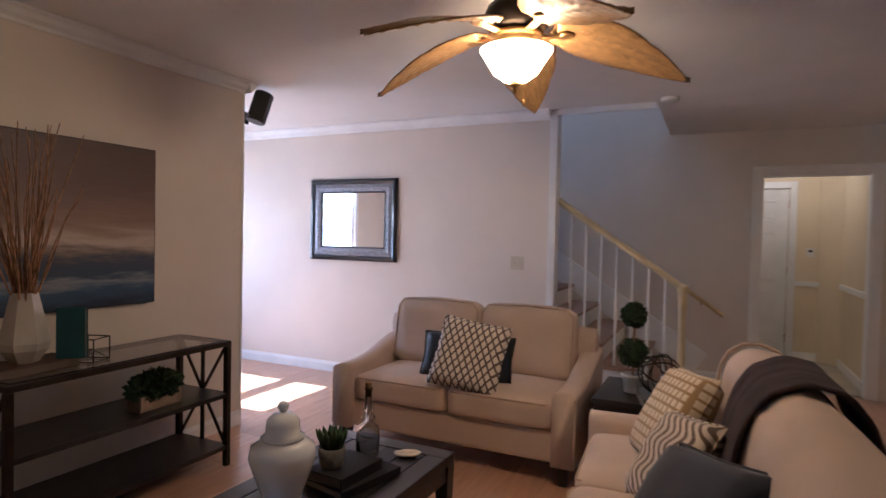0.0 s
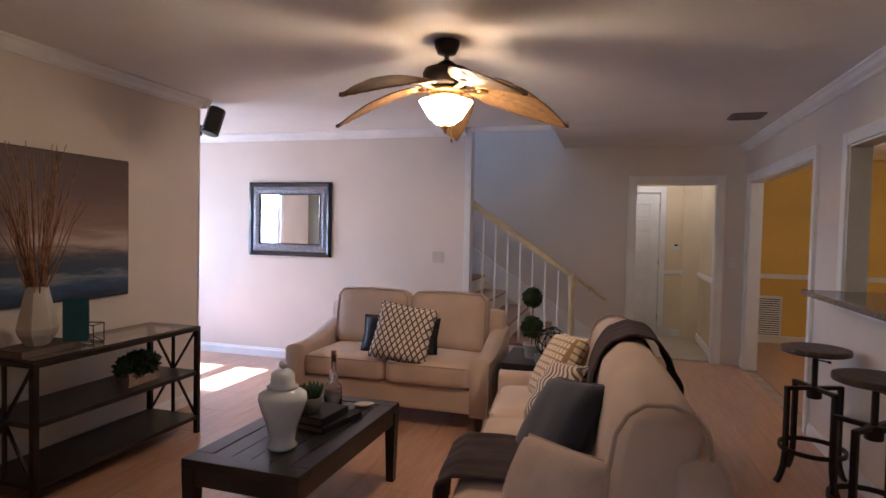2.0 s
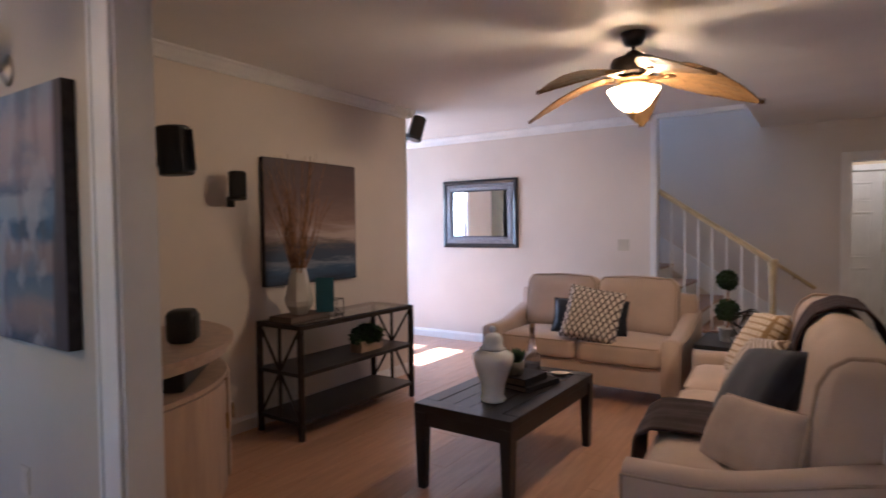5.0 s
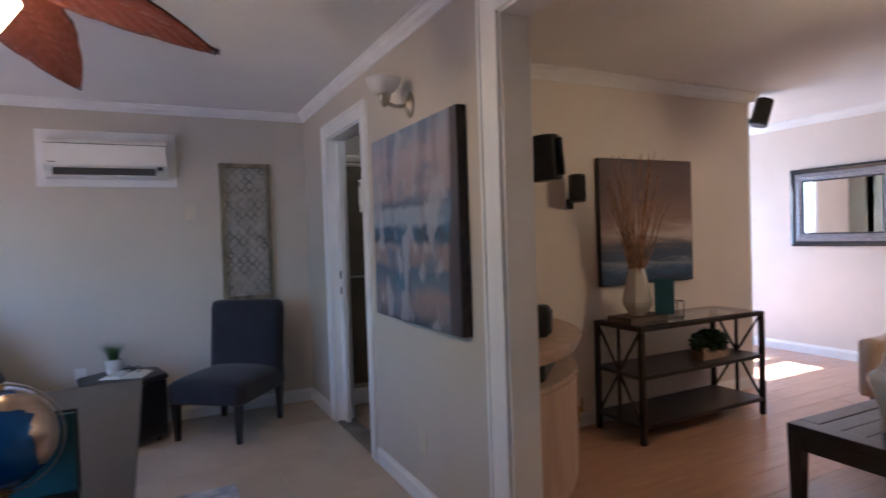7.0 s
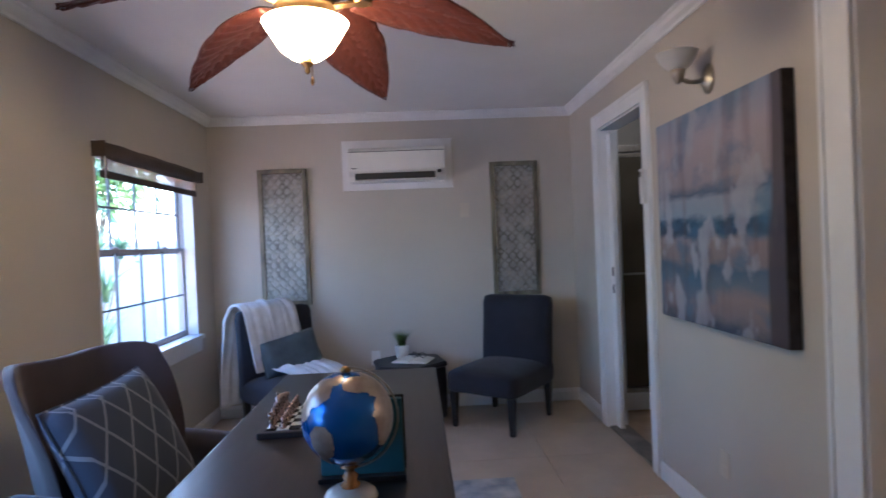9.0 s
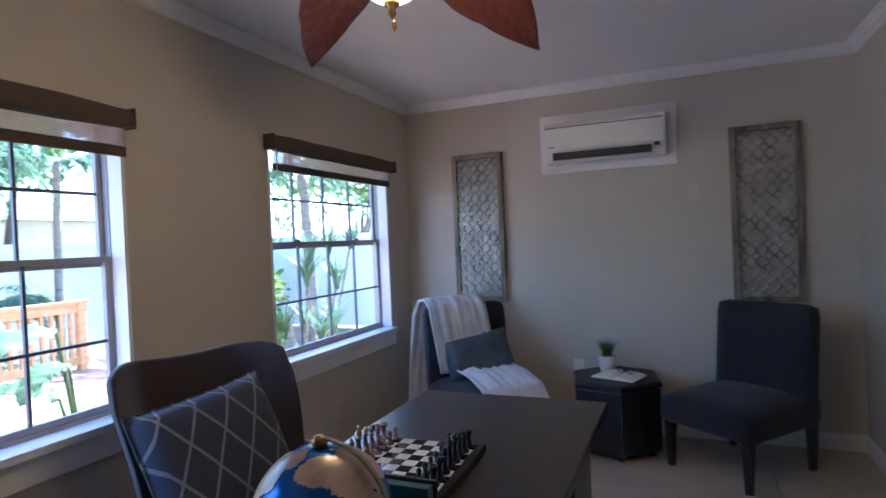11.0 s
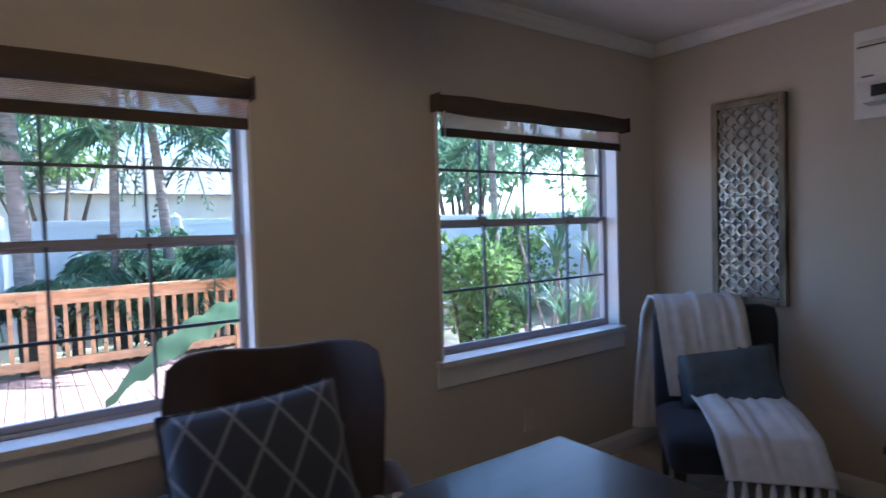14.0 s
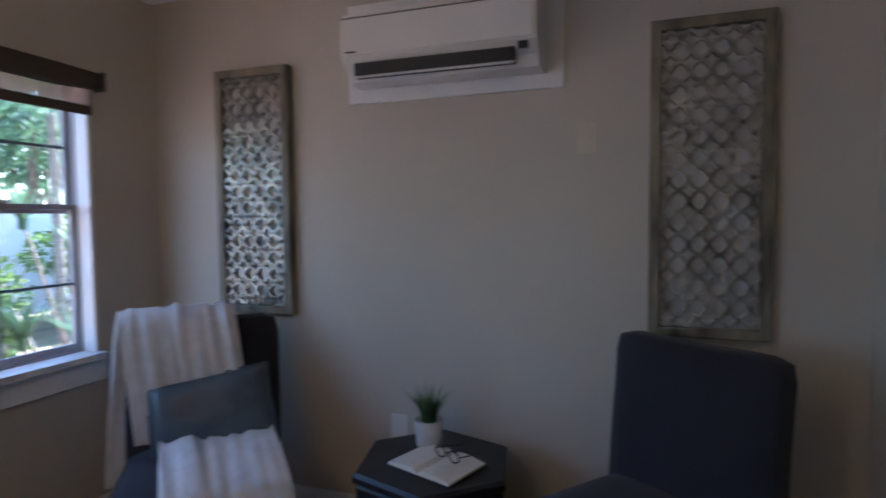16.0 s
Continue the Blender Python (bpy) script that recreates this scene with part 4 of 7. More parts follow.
wall_plate("light_switch", "ivory double light switch on the cream wall", pose(-1.43, 4.88, 1.17), PLATE, 2)
wall_plate("light_switch", "white light switch beside the dining doorway", pose(1.545, 6.40, 1.15), PLATEW, 1)
wall_plate("light_switch", "ivory light switch on the office end wall", pose(-4.735, -0.935, 1.61, 0, 0, 90), PLATE, 1)
wall_plate("wall_outlet", "white outlet low on the end wall", pose(-4.735, -1.71, 0.43, 0, 0, 90), PLATEW, 0)
wall_plate("wall_outlet", "ivory outlet below the window", pose(-3.62, -2.99, 0.35, 0, 0, 180), PLATE, 0)
wall_plate("wall_outlet", "ivory outlet low on the office wall", pose(-2.47, -0.03, 0.33), PLATE, 0)


def speaker(m, label, arm, big=1.0):
    s = thing("wall_speaker", label, "speaker", m, "surround speakers")
    s.scale = (big, big, big)
    t = lathe([(0.052, -0.09), (0.058, -0.084), (0.058, 0.084), (0.052, 0.09)], 20)
    bmesh.ops.scale(t, vec=(0.95, 1.05, 1), verts=t.verts)
    part("cabinet", t, BLACK, s, smooth=False)
    part("grille", box(-0.045, -0.066, -0.075, 0.045, -0.055, 0.075, 0.006), BLACK, s)
    part("bracket", bar((0, 0.05, -0.03), arm, 0.03, 0.03, None, 0.004), BLACK, s)
    t = box(-0.025, -0.006, -0.035, 0.025, 0.006, 0.035, 0.004)
    bmesh.ops.translate(t, vec=arm, verts=t.verts)
    part("mount", t, BLACK, s)
    return s


speaker(Matrix.Translation((-2.93, 3.375, 2.30)) @ Matrix.Rotation(radians(16), 4, Vector((-0.62, 0.78, 0))) @ pose(0, 0, 0, -6, 0, 40), "black wall speaker high on the wall's end", (-0.07, 0.10, -0.06), 1.25)
speaker(pose(-2.85, 1.32, 1.645, -4, 0, 62), "black wall speaker above the corner cabinet", (-0.03, 0.11, -0.09))
speaker(pose(-1.72, 0.21, 1.655, -4, 0, 150), "black wall speaker beside the office opening", (0.04, 0.10, -0.05))
_t = bmesh.new()
_p = [Vector((-2.99, 1.27, 1.56)), Vector((-2.993, 1.268, 1.2)), Vector((-2.99, 1.262, 0.9)), Vector((-2.993, 1.25, 0.2))]
for a, b in zip(_p, _p[1:]):
    rod(a, b, 0.004, 6, _t)
tagged(link_mesh("speaker_cable", _t, PLATE), "thin pale speaker cable running down the wall", "cable")

# corner cabinet with a curved front
cc = thing("corner_cabinet", "pale maple corner cabinet with a curved front", "cabinet", pose(-2.96, 0.12, 0))


def quarter(r0, z0, z1, bev=0.0, n=18, a0=0.0, a1=90.0, rin=0.0):
    t = bmesh.new()
    lo, hi = [], []
    for z, lst in ((z0, lo), (z1, hi)):
        for i in range(n + 1):
            a = radians(a0 + (a1 - a0) * i / n)
            lst.append(t.verts.new((r0 * math.cos(a), r0 * math.sin(a), z)))
        if rin:
            for i in range(n, -1, -1):
                a = radians(a0 + (a1 - a0) * i / n)
                lst.append(t.verts.new((rin * math.cos(a), rin * math.sin(a), z)))
        else:
            lst.append(t.verts.new((0, 0, z)))
    t.faces.new(lo[::-1]); t.faces.new(hi)
    k = len(lo)
    for i in range(k):
        t.faces.new((lo[i], lo[(i + 1) % k], hi[(i + 1) % k], hi[i]))
    return t


part("top", quarter(0.99, 0.775, 0.80), MAPLE, cc)
part("back_panels", merge(box(0, 0, 0.02, 0.92, 0.015, 0.775), box(0, 0.015, 0.02, 0.015, 0.92, 0.775)), MAPLE, cc)
part("middle_shelf", quarter(0.955, 0.597, 0.62), MAPLE, cc)
part("base", quarter(0.945, 0, 0.06), MAPLE, cc)
for a in (0.3, 46.0):
    d_ = part("door", quarter(0.965, 0.07, 0.592, n=12, a0=a + 1, a1=a + 43, rin=0.945), MAPLE, cc, "curved maple door")
    k_ = radians(44.5 - 4 if a < 10 else 45.5 + 5)
    part("handle", rod((0.98 * math.cos(k_), 0.98 * math.sin(k_), 0.36), (0.98 * math.cos(k_), 0.98 * math.sin(k_), 0.44), 0.007, 8), BRASS, d_)
for a in (1, 87.5):
    part("post", quarter(0.965, 0.62, 0.745, n=2, a0=a, a1=a + 2.5, rin=0.925), MAPLE, cc)
part("fascia", quarter(0.965, 0.735, 0.775, n=14, a0=1, a1=89, rin=0.925), MAPLE, cc)
# a real player, but its black case is widened to imitate the slot's shade
mc = thing("media_box", "black media player, oversized to darken the cabinet slot", "media player", pose(-2.43, 0.63, 0.62, 0, 0, -45))
part("case", box(-0.33, -0.14, 0.004, 0.33, 0.10, 0.105, 0.006), BLACK, mc)
part("front", box(-0.32, 0.10, 0.012, 0.32, 0.106, 0.095, 0.002), BLACK, mc)
mc = thing("tabletop_speaker", "small black speaker on the corner cabinet", "speaker", pose(-2.385, 0.631, 0.80, 0, 0, -45))
part("case", slab(0.14, 0.14, 0.17, None, None, 0.035, 0.0, 5), BLACK, mc, smooth=True)
part("grille", box(-0.05, 0.066, 0.02, 0.05, 0.074, 0.14, 0.004), BLACK, mc)


# ---- ceiling fans ----
def fan_blade(length, width, r0, droop, pitch, seed=0):
    """A carved leaf: pointed, lobed at the edges, ribbed from the middle vein, drooping to its tip."""
    t = bmesh.new()
    nl, nw = 34, 12
    lay = []
    for side in (1, -1):
        rows = []
        for i in range(nl + 1):
            s = i / nl
            w = width * 0.5 * (math.sin(math.pi * (0.06 + 0.94 * s) ** 0.72) ** 0.75) * (1 - 0.15 * s) + 0.004
            notch = 0.055 * abs(math.sin(s * 11.0 + 0.6)) ** 6
            w *= 1 - notch
            row = []
            for j in range(nw + 1):
                v = j / nw * 2 - 1
                y = v * w
                x = r0 + length * s - 0.02 * abs(v)
                rib = 0.014 * abs(math.sin((s * 10 - abs(v) * 1.9) * math.pi / 1.0)) * (0.25 + 0.75 * min(1, abs(v) * 2)) * (1 if abs(v) < 0.98 else 0)
                mid = -0.006 * math.exp(-(v / 0.09) ** 2)
                z = -droop * s ** 1.5 + math.tan(pitch) * y + 0.022 * v * v * (1 - s) - side * 0.004 + (rib + mid) * (1 if side < 0 else 0.7) * (-1 if side < 0 else 1)
                row.append(t.verts.new((x, y, z)))
            rows.append(row)
        lay.append(rows)
    for k, rows in enumerate(lay):
        for a, b in zip(rows, rows[1:]):
            for j in range(nw):
                q = (a[j], a[j + 1], b[j + 1], b[j])
                t.faces.new(q if k else q[::-1])
    a, b = lay
    for i in range(nl):
        t.faces.new((a[i][0], a[i + 1][0], b[i + 1][0], b[i][0]))
        t.faces.new((a[i][nw], b[i][nw], b[i + 1][nw], a[i + 1][nw]))
    t.faces.new([*a[nl], *b[nl][::-1]]); t.faces.new([*a[0][::-1], *b[0]])
    return t


def ceiling_fan(label, at, wood, start, ceil, group, chain=True):
    """at: the middle of the lamp bowl's rim."""
    x, y, z = at
    f = thing("ceiling_fan", label, "ceiling fan", pose(x, y, z), group)
    c = ceil - z
    part("canopy", lathe([(0.018, c - 0.075), (0.05, c - 0.065), (0.066, c - 0.03), (0.07, c)], 24), BRONZE, f, "dark bronze canopy", True)
    part("downrod", rod((0, 0, 0.2), (0, 0, c - 0.07), 0.013, 12), BRONZE, f)
    part("motor_housing", lathe([(0.055, 0.065), (0.10, 0.075), (0.125, 0.10), (0.128, 0.15), (0.118, 0.175), (0.07, 0.19), (0.03, 0.22), (0.02, 0.225)], 28), BRONZE, f, "dark bronze motor housing", True)
    part("brass_ring", lathe([(0.05, 0.01), (0.075, 0.018), (0.092, 0.03), (0.086, 0.042), (0.10, 0.052), (0.106, 0.066), (0.06, 0.07)], 28), BRASS, f, "ridged antique brass ring", True)
    b = part("lamp_bowl", lathe([(0.012, -0.125), (0.05, -0.115), (0.09, -0.085), (0.115, -0.045), (0.13, -0.022), (0.142, -0.002), (0.146, 0.004), (0.138, 0.004), (0.12, -0.025), (0.08, -0.075), (0.02, -0.11)], 32), BOWLGLASS, f, "lit alabaster glass bowl", True)
    b.visible_shadow = False
    part("finial", lathe([(0.004, -0.168), (0.011, -0.158), (0.008, -0.145), (0.02, -0.135), (0.022, -0.126), (0.008, -0.12)], 14), BRASS, f, smooth=True)
    for i in range(3):
        part("finial_leaf", lathe([(0.002, 0), (0.012, 0.018), (0.001, 0.045)], 4, None, pose(0, 0, 0, 0, 0, i * 120 + 30) @ pose(0.014, 0, -0.132, 0, 38, 0) @ Matrix.Diagonal((0.35, 1, 1, 1))), BRASS, f)
    if chain:
        part("pull_chain", merge(rod((0.03, 0.02, -0.115), (0.03, 0.02, -0.19), 0.0018, 5), lathe([(0.002, -0.215), (0.007, -0.205), (0.005, -0.192), (0.002, -0.188)], 8, None, Matrix.Translation((0.03, 0.02, 0)))), BRASS, f)
    for i in range(5):
        m = pose(0, 0, 0.075, 0, 0, start + 72 * i)
        iron = merge(bar((0.09, 0, -0.015), (0.19, 0, -0.006), 0.035, 0.008), lathe([(0.03, -0.012), (0.036, -0.006), (0.036, 0.0), (0.03, 0.004)], 14, None, Matrix.Translation((0.20, 0, 0))))
        bmesh.ops.transform(iron, matrix=m, verts=iron.verts)
        bl = part("blade", fan_blade(0.55, 0.27, 0.165, 0.165, radians(-15), i), wood, f, "carved leaf-shaped wooden blade", True)
        bl.matrix_basis = m
        part("blade_iron", iron, BRASS, f)
    return f


ceiling_fan("ceiling fan with carved leaf blades and a lit glass bowl", (-0.635, 2.35, 2.135), FANWOOD, 28, 2.46, "leaf-bladed ceiling fans")
ceiling_fan("ceiling fan with mahogany leaf blades and a lit bowl", (-2.016, -1.686, 2.115), FANRED, 16.5, 2.42, "leaf-bladed ceiling fans")

sm = thing("smoke_detector", "white round smoke detector on the ceiling", "smoke detector", pose(-0.23, 4.76, 2.46))
part("body", lathe([(0.05, -0.035), (0.062, -0.03), (0.066, -0.01), (0.066, 0)], 24), PLATEW, sm, smooth=True)
part("cap", lathe([(0.02, -0.042), (0.03, -0.038), (0.032, -0.034)], 16), PLATEW, sm, smooth=True)


def vent(name, label, m, w, h, n, mat):
    """A slatted register facing -z."""
    s = thing(name, label, "vent", m)
    t = bmesh.new()
    for a in (-1, 1):
        box(a * w / 2 - 0.012, -h / 2, -0.012, a * w / 2 + 0.012, h / 2, 0, 0.002, t)
        box(-w / 2 + 0.012, a * h / 2 - 0.012, -0.012, w / 2 - 0.012, a * h / 2 + 0.012, 0, 0.002, t)
    part("frame", t, mat, s)
    part("backing", box(-w / 2, -h / 2, -0.002, w / 2, h / 2, -0.001), BLACK, s)
    for i in range(n):
        y = -h / 2 + (i + 0.5) * h / n
        part("slat", box(-w / 2 + 0.01, -0.001, -0.5 * h / n, w / 2 - 0.01, 0.001, 0.5 * h / n, 0, None, pose(0, y, -0.006, 50, 0, 0)), mat, s)
    return s


vent("ceiling_vent", "dark slatted air vent in the living room ceiling", pose(1.30, 4.72, 2.46, 0, 0, 0), 0.24, 0.24, 7, material("grey_vent_metal", (0.20, 0.18, 0.17), 0.5, metal=0.3))
vent("return_grille", "white slatted return grille low on the yellow wall", pose(2.32, 8.086, 0.36, -90, 0, 0), 0.30, 0.54, 18, TRIM)

# ---- stairs ----
st = thing("staircase", "carpeted-look wooden stair rising behind the wall", "staircase", pose(0, 0, 0))
for k in range(1, 14):
    z, x = 0.18 * k, 0.14 - 0.28 * k
    y0 = 4.91 if x > -1.0 else 4.99
    part("tread", box(x - 0.31, y0, z - 0.03, x, 6.395, z, 0.006), OAKTREAD, st, "brown wooden tread")
    part("riser", box(x - 0.05, y0 + 0.02, z - 0.18, x - 0.025, 6.395, z - 0.03), TRIM, st, "white painted riser")
t = bmesh.new()
for k in range(1, 5):
    box(-1.04, 4.955, 0.18 * (k - 1), 0.14 - 0.28 * k - 0.027, 4.985, 0.18 * k - 0.03, 0, t)
part("stringer", t, TRIM, st, "white painted stringer")
part("wall_skirt", bar((0.0, 6.388, 0.16), (-3.6, 6.388, 0.16 + 3.6 * 0.643), 0.02, 0.26), TRIM, st)
bl_ = thing("stair_railing", "cream stair railing with turned balusters and newel post", "railing", pose(0, 4.98, 0))
part("newel_post", lathe([(0.045, 0.0), (0.045, 0.18), (0.03, 0.2), (0.036, 0.24), (0.026, 0.3), (0.03, 0.55), (0.024, 0.8), (0.034, 0.86), (0.034, 0.97), (0.04, 1.0), (0.046, 1.03), (0.04, 1.05)], 16, None, Matrix.Translation((-0.11, 0, 0))), RAILWOOD, bl_, "turned newel post", True)
part("handrail", sweep([(-0.032, -0.02), (0.032, -0.02), (0.036, 0.005), (0.024, 0.026), (-0.024, 0.026), (-0.036, 0.005)], (-0.13, 0, 1.035), (-1.11, 0, 1.045 + 0.98 * 0.675), up=(0.54, 0, 0.84), out=(0, 1, 0)), RAILWOOD, bl_, "yellowed wooden handrail")
for i in range(7):
    x = -0.24 - 0.125 * i
    z0 = 0.18 * max(1, math.floor((0.14 - x) / 0.28))
    z1 = 1.04 + (-0.13 - x) * 0.675
    part("baluster", lathe([(0.012, z0), (0.012, z0 + 0.16), (0.014, z0 + 0.18), (0.008, z0 + 0.21), (0.011, z0 + 0.32), (0.007, z1)], 10, None, Matrix.Translation((x, 0, 0))), TRIM, bl_, "thin white turned baluster", True)
wr = thing("wall_handrail", "cream handrail fixed along the stair wall", "handrail", pose(0, 6.32, 0))
part("rail", rod((0.2, 0, 0.67), (-3.0, 0, 0.67 + 3.2 * 0.70), 0.02, 12), RAILWOOD, wr, smooth=True)
for x in (0.0, -1.2, -2.4):
    part("bracket", bar((x, 0.08, 0.67 + (0.2 - x) * 0.70 - 0.05), (x, 0, 0.67 + (0.2 - x) * 0.70 - 0.01), 0.012, 0.02), BRASS, wr)

# ---- end table ----
et = thing("end_table", "black wooden end table beside the sofa", "table", pose(-0.24, 3.70, 0))
part("top", box(-0.26, -0.29, 0.47, 0.26, 0.29, 0.50, 0.004), DARKWOOD, et)
part("body", box(-0.245, -0.275, 0.12, 0.245, 0.275, 0.468, 0.004), DARKWOOD, et)
_d = part("drawer", box(-0.255, -0.25, 0.30, -0.246, 0.25, 0.45, 0.003), DARKWOOD, et)
part("knob", rod((-0.275, 0, 0.38), (-0.255, 0, 0.38), 0.012, 12), BRONZE, _d)
for sx in (-1, 1):
    for sy in (-1, 1):
        part("leg", box(sx * 0.22 - 0.02, sy * 0.25 - 0.02, 0, sx * 0.22 + 0.02, sy * 0.25 + 0.02, 0.12, 0.003), DARKWOOD, et)
bk = thing("end_table_book", "dark book lying on the end table", "book", pose(-0.15, 3.5, 0.50, 0, 0, 15))
book(bk, 0.2, 0.27, 0.045, NAVYCLOTH)
tp = thing("topiary", "double-ball topiary in a pale clay pot", "plant", pose(-0.31, 3.66, 0.50))
part("pot", lathe([(0.045, 0), (0.05, 0.005), (0.06, 0.09), (0.066, 0.092), (0.066, 0.108), (0.055, 0.108), (0.05, 0.095)], 20), WHITEPOT, tp, smooth=True)
part("stem", rod((0, 0, 0.09), (0.004, 0, 0.46), 0.006, 8), TWIG, tp)
for z, r in ((0.23, 0.074), (0.455, 0.064)):
    t = leafy(700, 0.02, in_ball((0, 0, z), r, r, r, 0.82), int(z * 100))
    tb = bmesh.new()
    bmesh.ops.create_icosphere(tb, subdivisions=3, radius=r * 0.88, matrix=Matrix.Translation((0, 0, z)))
    part("foliage_ball", merge(t, tb), LEAFD, tp, "clipped dark green foliage ball")
ws = thing("wire_sphere", "open black metal orb ornament on a book", "ornament", pose(-0.15, 3.5, 0.545))
for i, (a, b) in enumerate(((0, 0), (60, 20), (120, 40), (35, 90), (90, 70), (150, 110))):
    t = bmesh.new()
    m = pose(0, 0, 0.115, 60 + b, a, a)
    pts = [m @ Vector((0.11 * math.cos(q), 0.11 * math.sin(q), 0.02 * math.cos(2 * q))) for q in np.linspace(0, 2 * math.pi, 29)]
    for p, q in zip(pts, pts[1:]):
        rod(p, q, 0.0045, 5, t)
    part("hoop", t, WIREM, ws)

# ---- bar stools and hatch ----
def bar_stool(m, label):
    s = thing("bar_stool", label, "stool", m, "bar stools")
    part("seat", lathe([(0.165, 0.765), (0.178, 0.77), (0.18, 0.785), (0.178, 0.798), (0.172, 0.80)], 36), SEATW, s, "round dark wooden seat")
    part("seat_plate", lathe([(0.07, 0.755), (0.08, 0.764), (0.08, 0.766)], 20), BRONZE, s)
    part("screw", rod((0, 0, 0.50), (0, 0, 0.76), 0.016, 12), BRONZE, s, "threaded steel screw")
    part("lever", merge(rod((0.0, 0, 0.73), (0.075, 0.02, 0.715), 0.005, 6), rod((0.07, 0.02, 0.716), (0.085, 0.022, 0.713), 0.009, 8)), BRONZE, s)
    part("hub", lathe([(0.035, 0.50), (0.04, 0.505), (0.04, 0.56), (0.03, 0.57)], 16), BRONZE, s)
    for i in range(4):
        t = bar((0.03, 0, 0.56), (0.165, 0, 0.56), 0.025, 0.022)
        pts = [(0.165, 0, 0.57), (0.165, 0, 0.18), (0.172, 0, 0.10), (0.195, 0, 0.03), (0.215, 0, 0.0)]
        for a, b in zip(pts, pts[1:]):
            bar(a, b, 0.028, 0.022, t)
        bmesh.ops.transform(t, matrix=pose(0, 0, 0, 0, 0, 20 + 90 * i), verts=t.verts)
        part("leg", t, BRONZE, s, "bent dark metal leg")
    t = bmesh.new()
    for r, zz in ((0.172, 0.2),):
        seg = 36
        for i in range(seg):
            a, b = 2 * math.pi * i / seg, 2 * math.pi * (i + 1) / seg
            bar((r * math.cos(a), r * math.sin(a), zz), (r * math.cos(b), r * math.sin(b), zz), 0.012, 0.025, t)
    part("foot_ring", t, BRONZE, s, "round metal foot ring")
    return s


bar_stool(pose(1.42, 3.20, 0), "industrial bar stool with round wooden screw seat")
bar_stool(pose(1.46, 2.50, 0, 0, 0, 25), "industrial bar stool with round wooden screw seat")
tagged(link_mesh("granite_ledge", box(1.44, 1.2, 1.075, 1.98, 3.59, 1.11, 0.006), GRANITE), "speckled brown granite ledge in the hatch", "counter")["kind"] = "structure"
_t = bmesh.new()
for y0, y1, z0, z1 in ((3.53, 3.61, 1.02, 2.11), (1.22, 1.30, 1.02, 2.11), (1.30, 3.53, 2.03, 2.11)):
    box(1.642, y0, max(z0, 1.112), 1.66, y1, z1, 0.004, _t)
box(1.66, 3.518, 1.112, 1.78, 3.531, 2.03, 0, _t)
box(1.66, 1.3, 2.018, 1.78, 3.518, 2.031, 0, _t)
box(1.640, 1.2, 1.0, 1.66, 3.59, 1.073, 0.004, _t)
structure("trim_hatch", _t, TRIM, "white painted trim round the serving hatch")


# ---- doors ----
def panel_door(name, m, w, h, mat, label, knob=1):
    """A six-panel door facing -y, hinged side at x = 0."""
    s = thing(name, label, "door", m)
    s["kind"] = "structure"
    part("slab", box(0, -0.018, 0.008, w, 0.018, h), mat, s)
    rows = ((0.20, 0.80), (0.92, 1.52), (1.64, 1.90))
    for x0, x1 in ((0.11, w / 2 - 0.04), (w / 2 + 0.04, w - 0.11)):
        for z0, z1 in rows:
            t = picture_frame(x1 - x0, z1 - z0, 0.025, 0.010, 0)
            bmesh.ops.translate(t, vec=((x0 + x1) / 2, -0.018, (z0 + z1) / 2), verts=t.verts)
            box(x0 + 0.045, -0.026, z0 + 0.045, x1 - 0.045, -0.0185, z1 - 0.045, 0.004, t)
            part("panel", t, mat, s)
    kx = w - 0.06 if knob > 0 else 0.06
    part("doorknob", lathe([(0.026, 0), (0.028, 0.004), (0.012, 0.01), (0.011, 0.035), (0.026, 0.045), (0.028, 0.058), (0.015, 0.068)], 16, None, pose(kx, -0.018, 0.95, 90, 0, 0)), BRASS, s, smooth=True)
    for z in (0.25, 1.05, 1.85):
        part("hinge", rod((w + 0.004 if knob < 0 else -0.004, -0.02, z - 0.045), (w + 0.004 if knob < 0 else -0.004, -0.02, z + 0.045), 0.007, 8), BRASS, s)
    return s


panel_door("door_1", pose(0.08, 8.13, 0), 0.81, 2.03, TRIM, "white six-panel door at the end of the hall", -1)
_t = bmesh.new()
box(0.895, 8.084, 0.0, 0.975, 8.1, 2.12, 0.004, _t)
box(-0.005, 8.084, 0.0, 0.075, 8.1, 2.12, 0.004, _t)
box(0.075, 8.084, 2.04, 0.895, 8.1, 2.12, 0.004, _t)
# hidden board added behind the door so no outside light leaks round it
box(0.0, 8.155, 0, 0.97, 8.195, 2.1, 0, _t)
structure("trim_hall_end_light_block", _t, TRIM, "white casing of the hall door, with a light-blocking board behind")
th = thing("thermostat", "small white thermostat on the tan hall wall", "thermostat", pose(1.12, 8.1, 1.28))
part("body", box(-0.04, -0.022, -0.05, 0.04, 0, 0.05, 0.005), PLATEW, th)
part("screen", box(-0.022, -0.0245, 0.005, 0.022, -0.021, 0.032, 0.001), BLACK, th)


# ---- office materials ----
CHARCOAL = material("charcoal_upholstery", (0.012, 0.011, 0.019), 0.9, vary=0.15, scale=7, bump=0.35, bscale=380, sheen=0.12)
PLUMVEL = material("plum_grey_velvet", (0.026, 0.014, 0.019), 0.8, vary=0.2, scale=6, bump=0.2, bscale=300, sheen=0.3)
THROWW = material("white_knit_throw", (0.66, 0.66, 0.68), 0.95, vary=0.06, scale=14, bump=0.5, bscale=160, sheen=0.2)
SATINB = material("slate_blue_satin", (0.075, 0.105, 0.135), 0.38, vary=0.2, scale=7, bump=0.2, bscale=60)
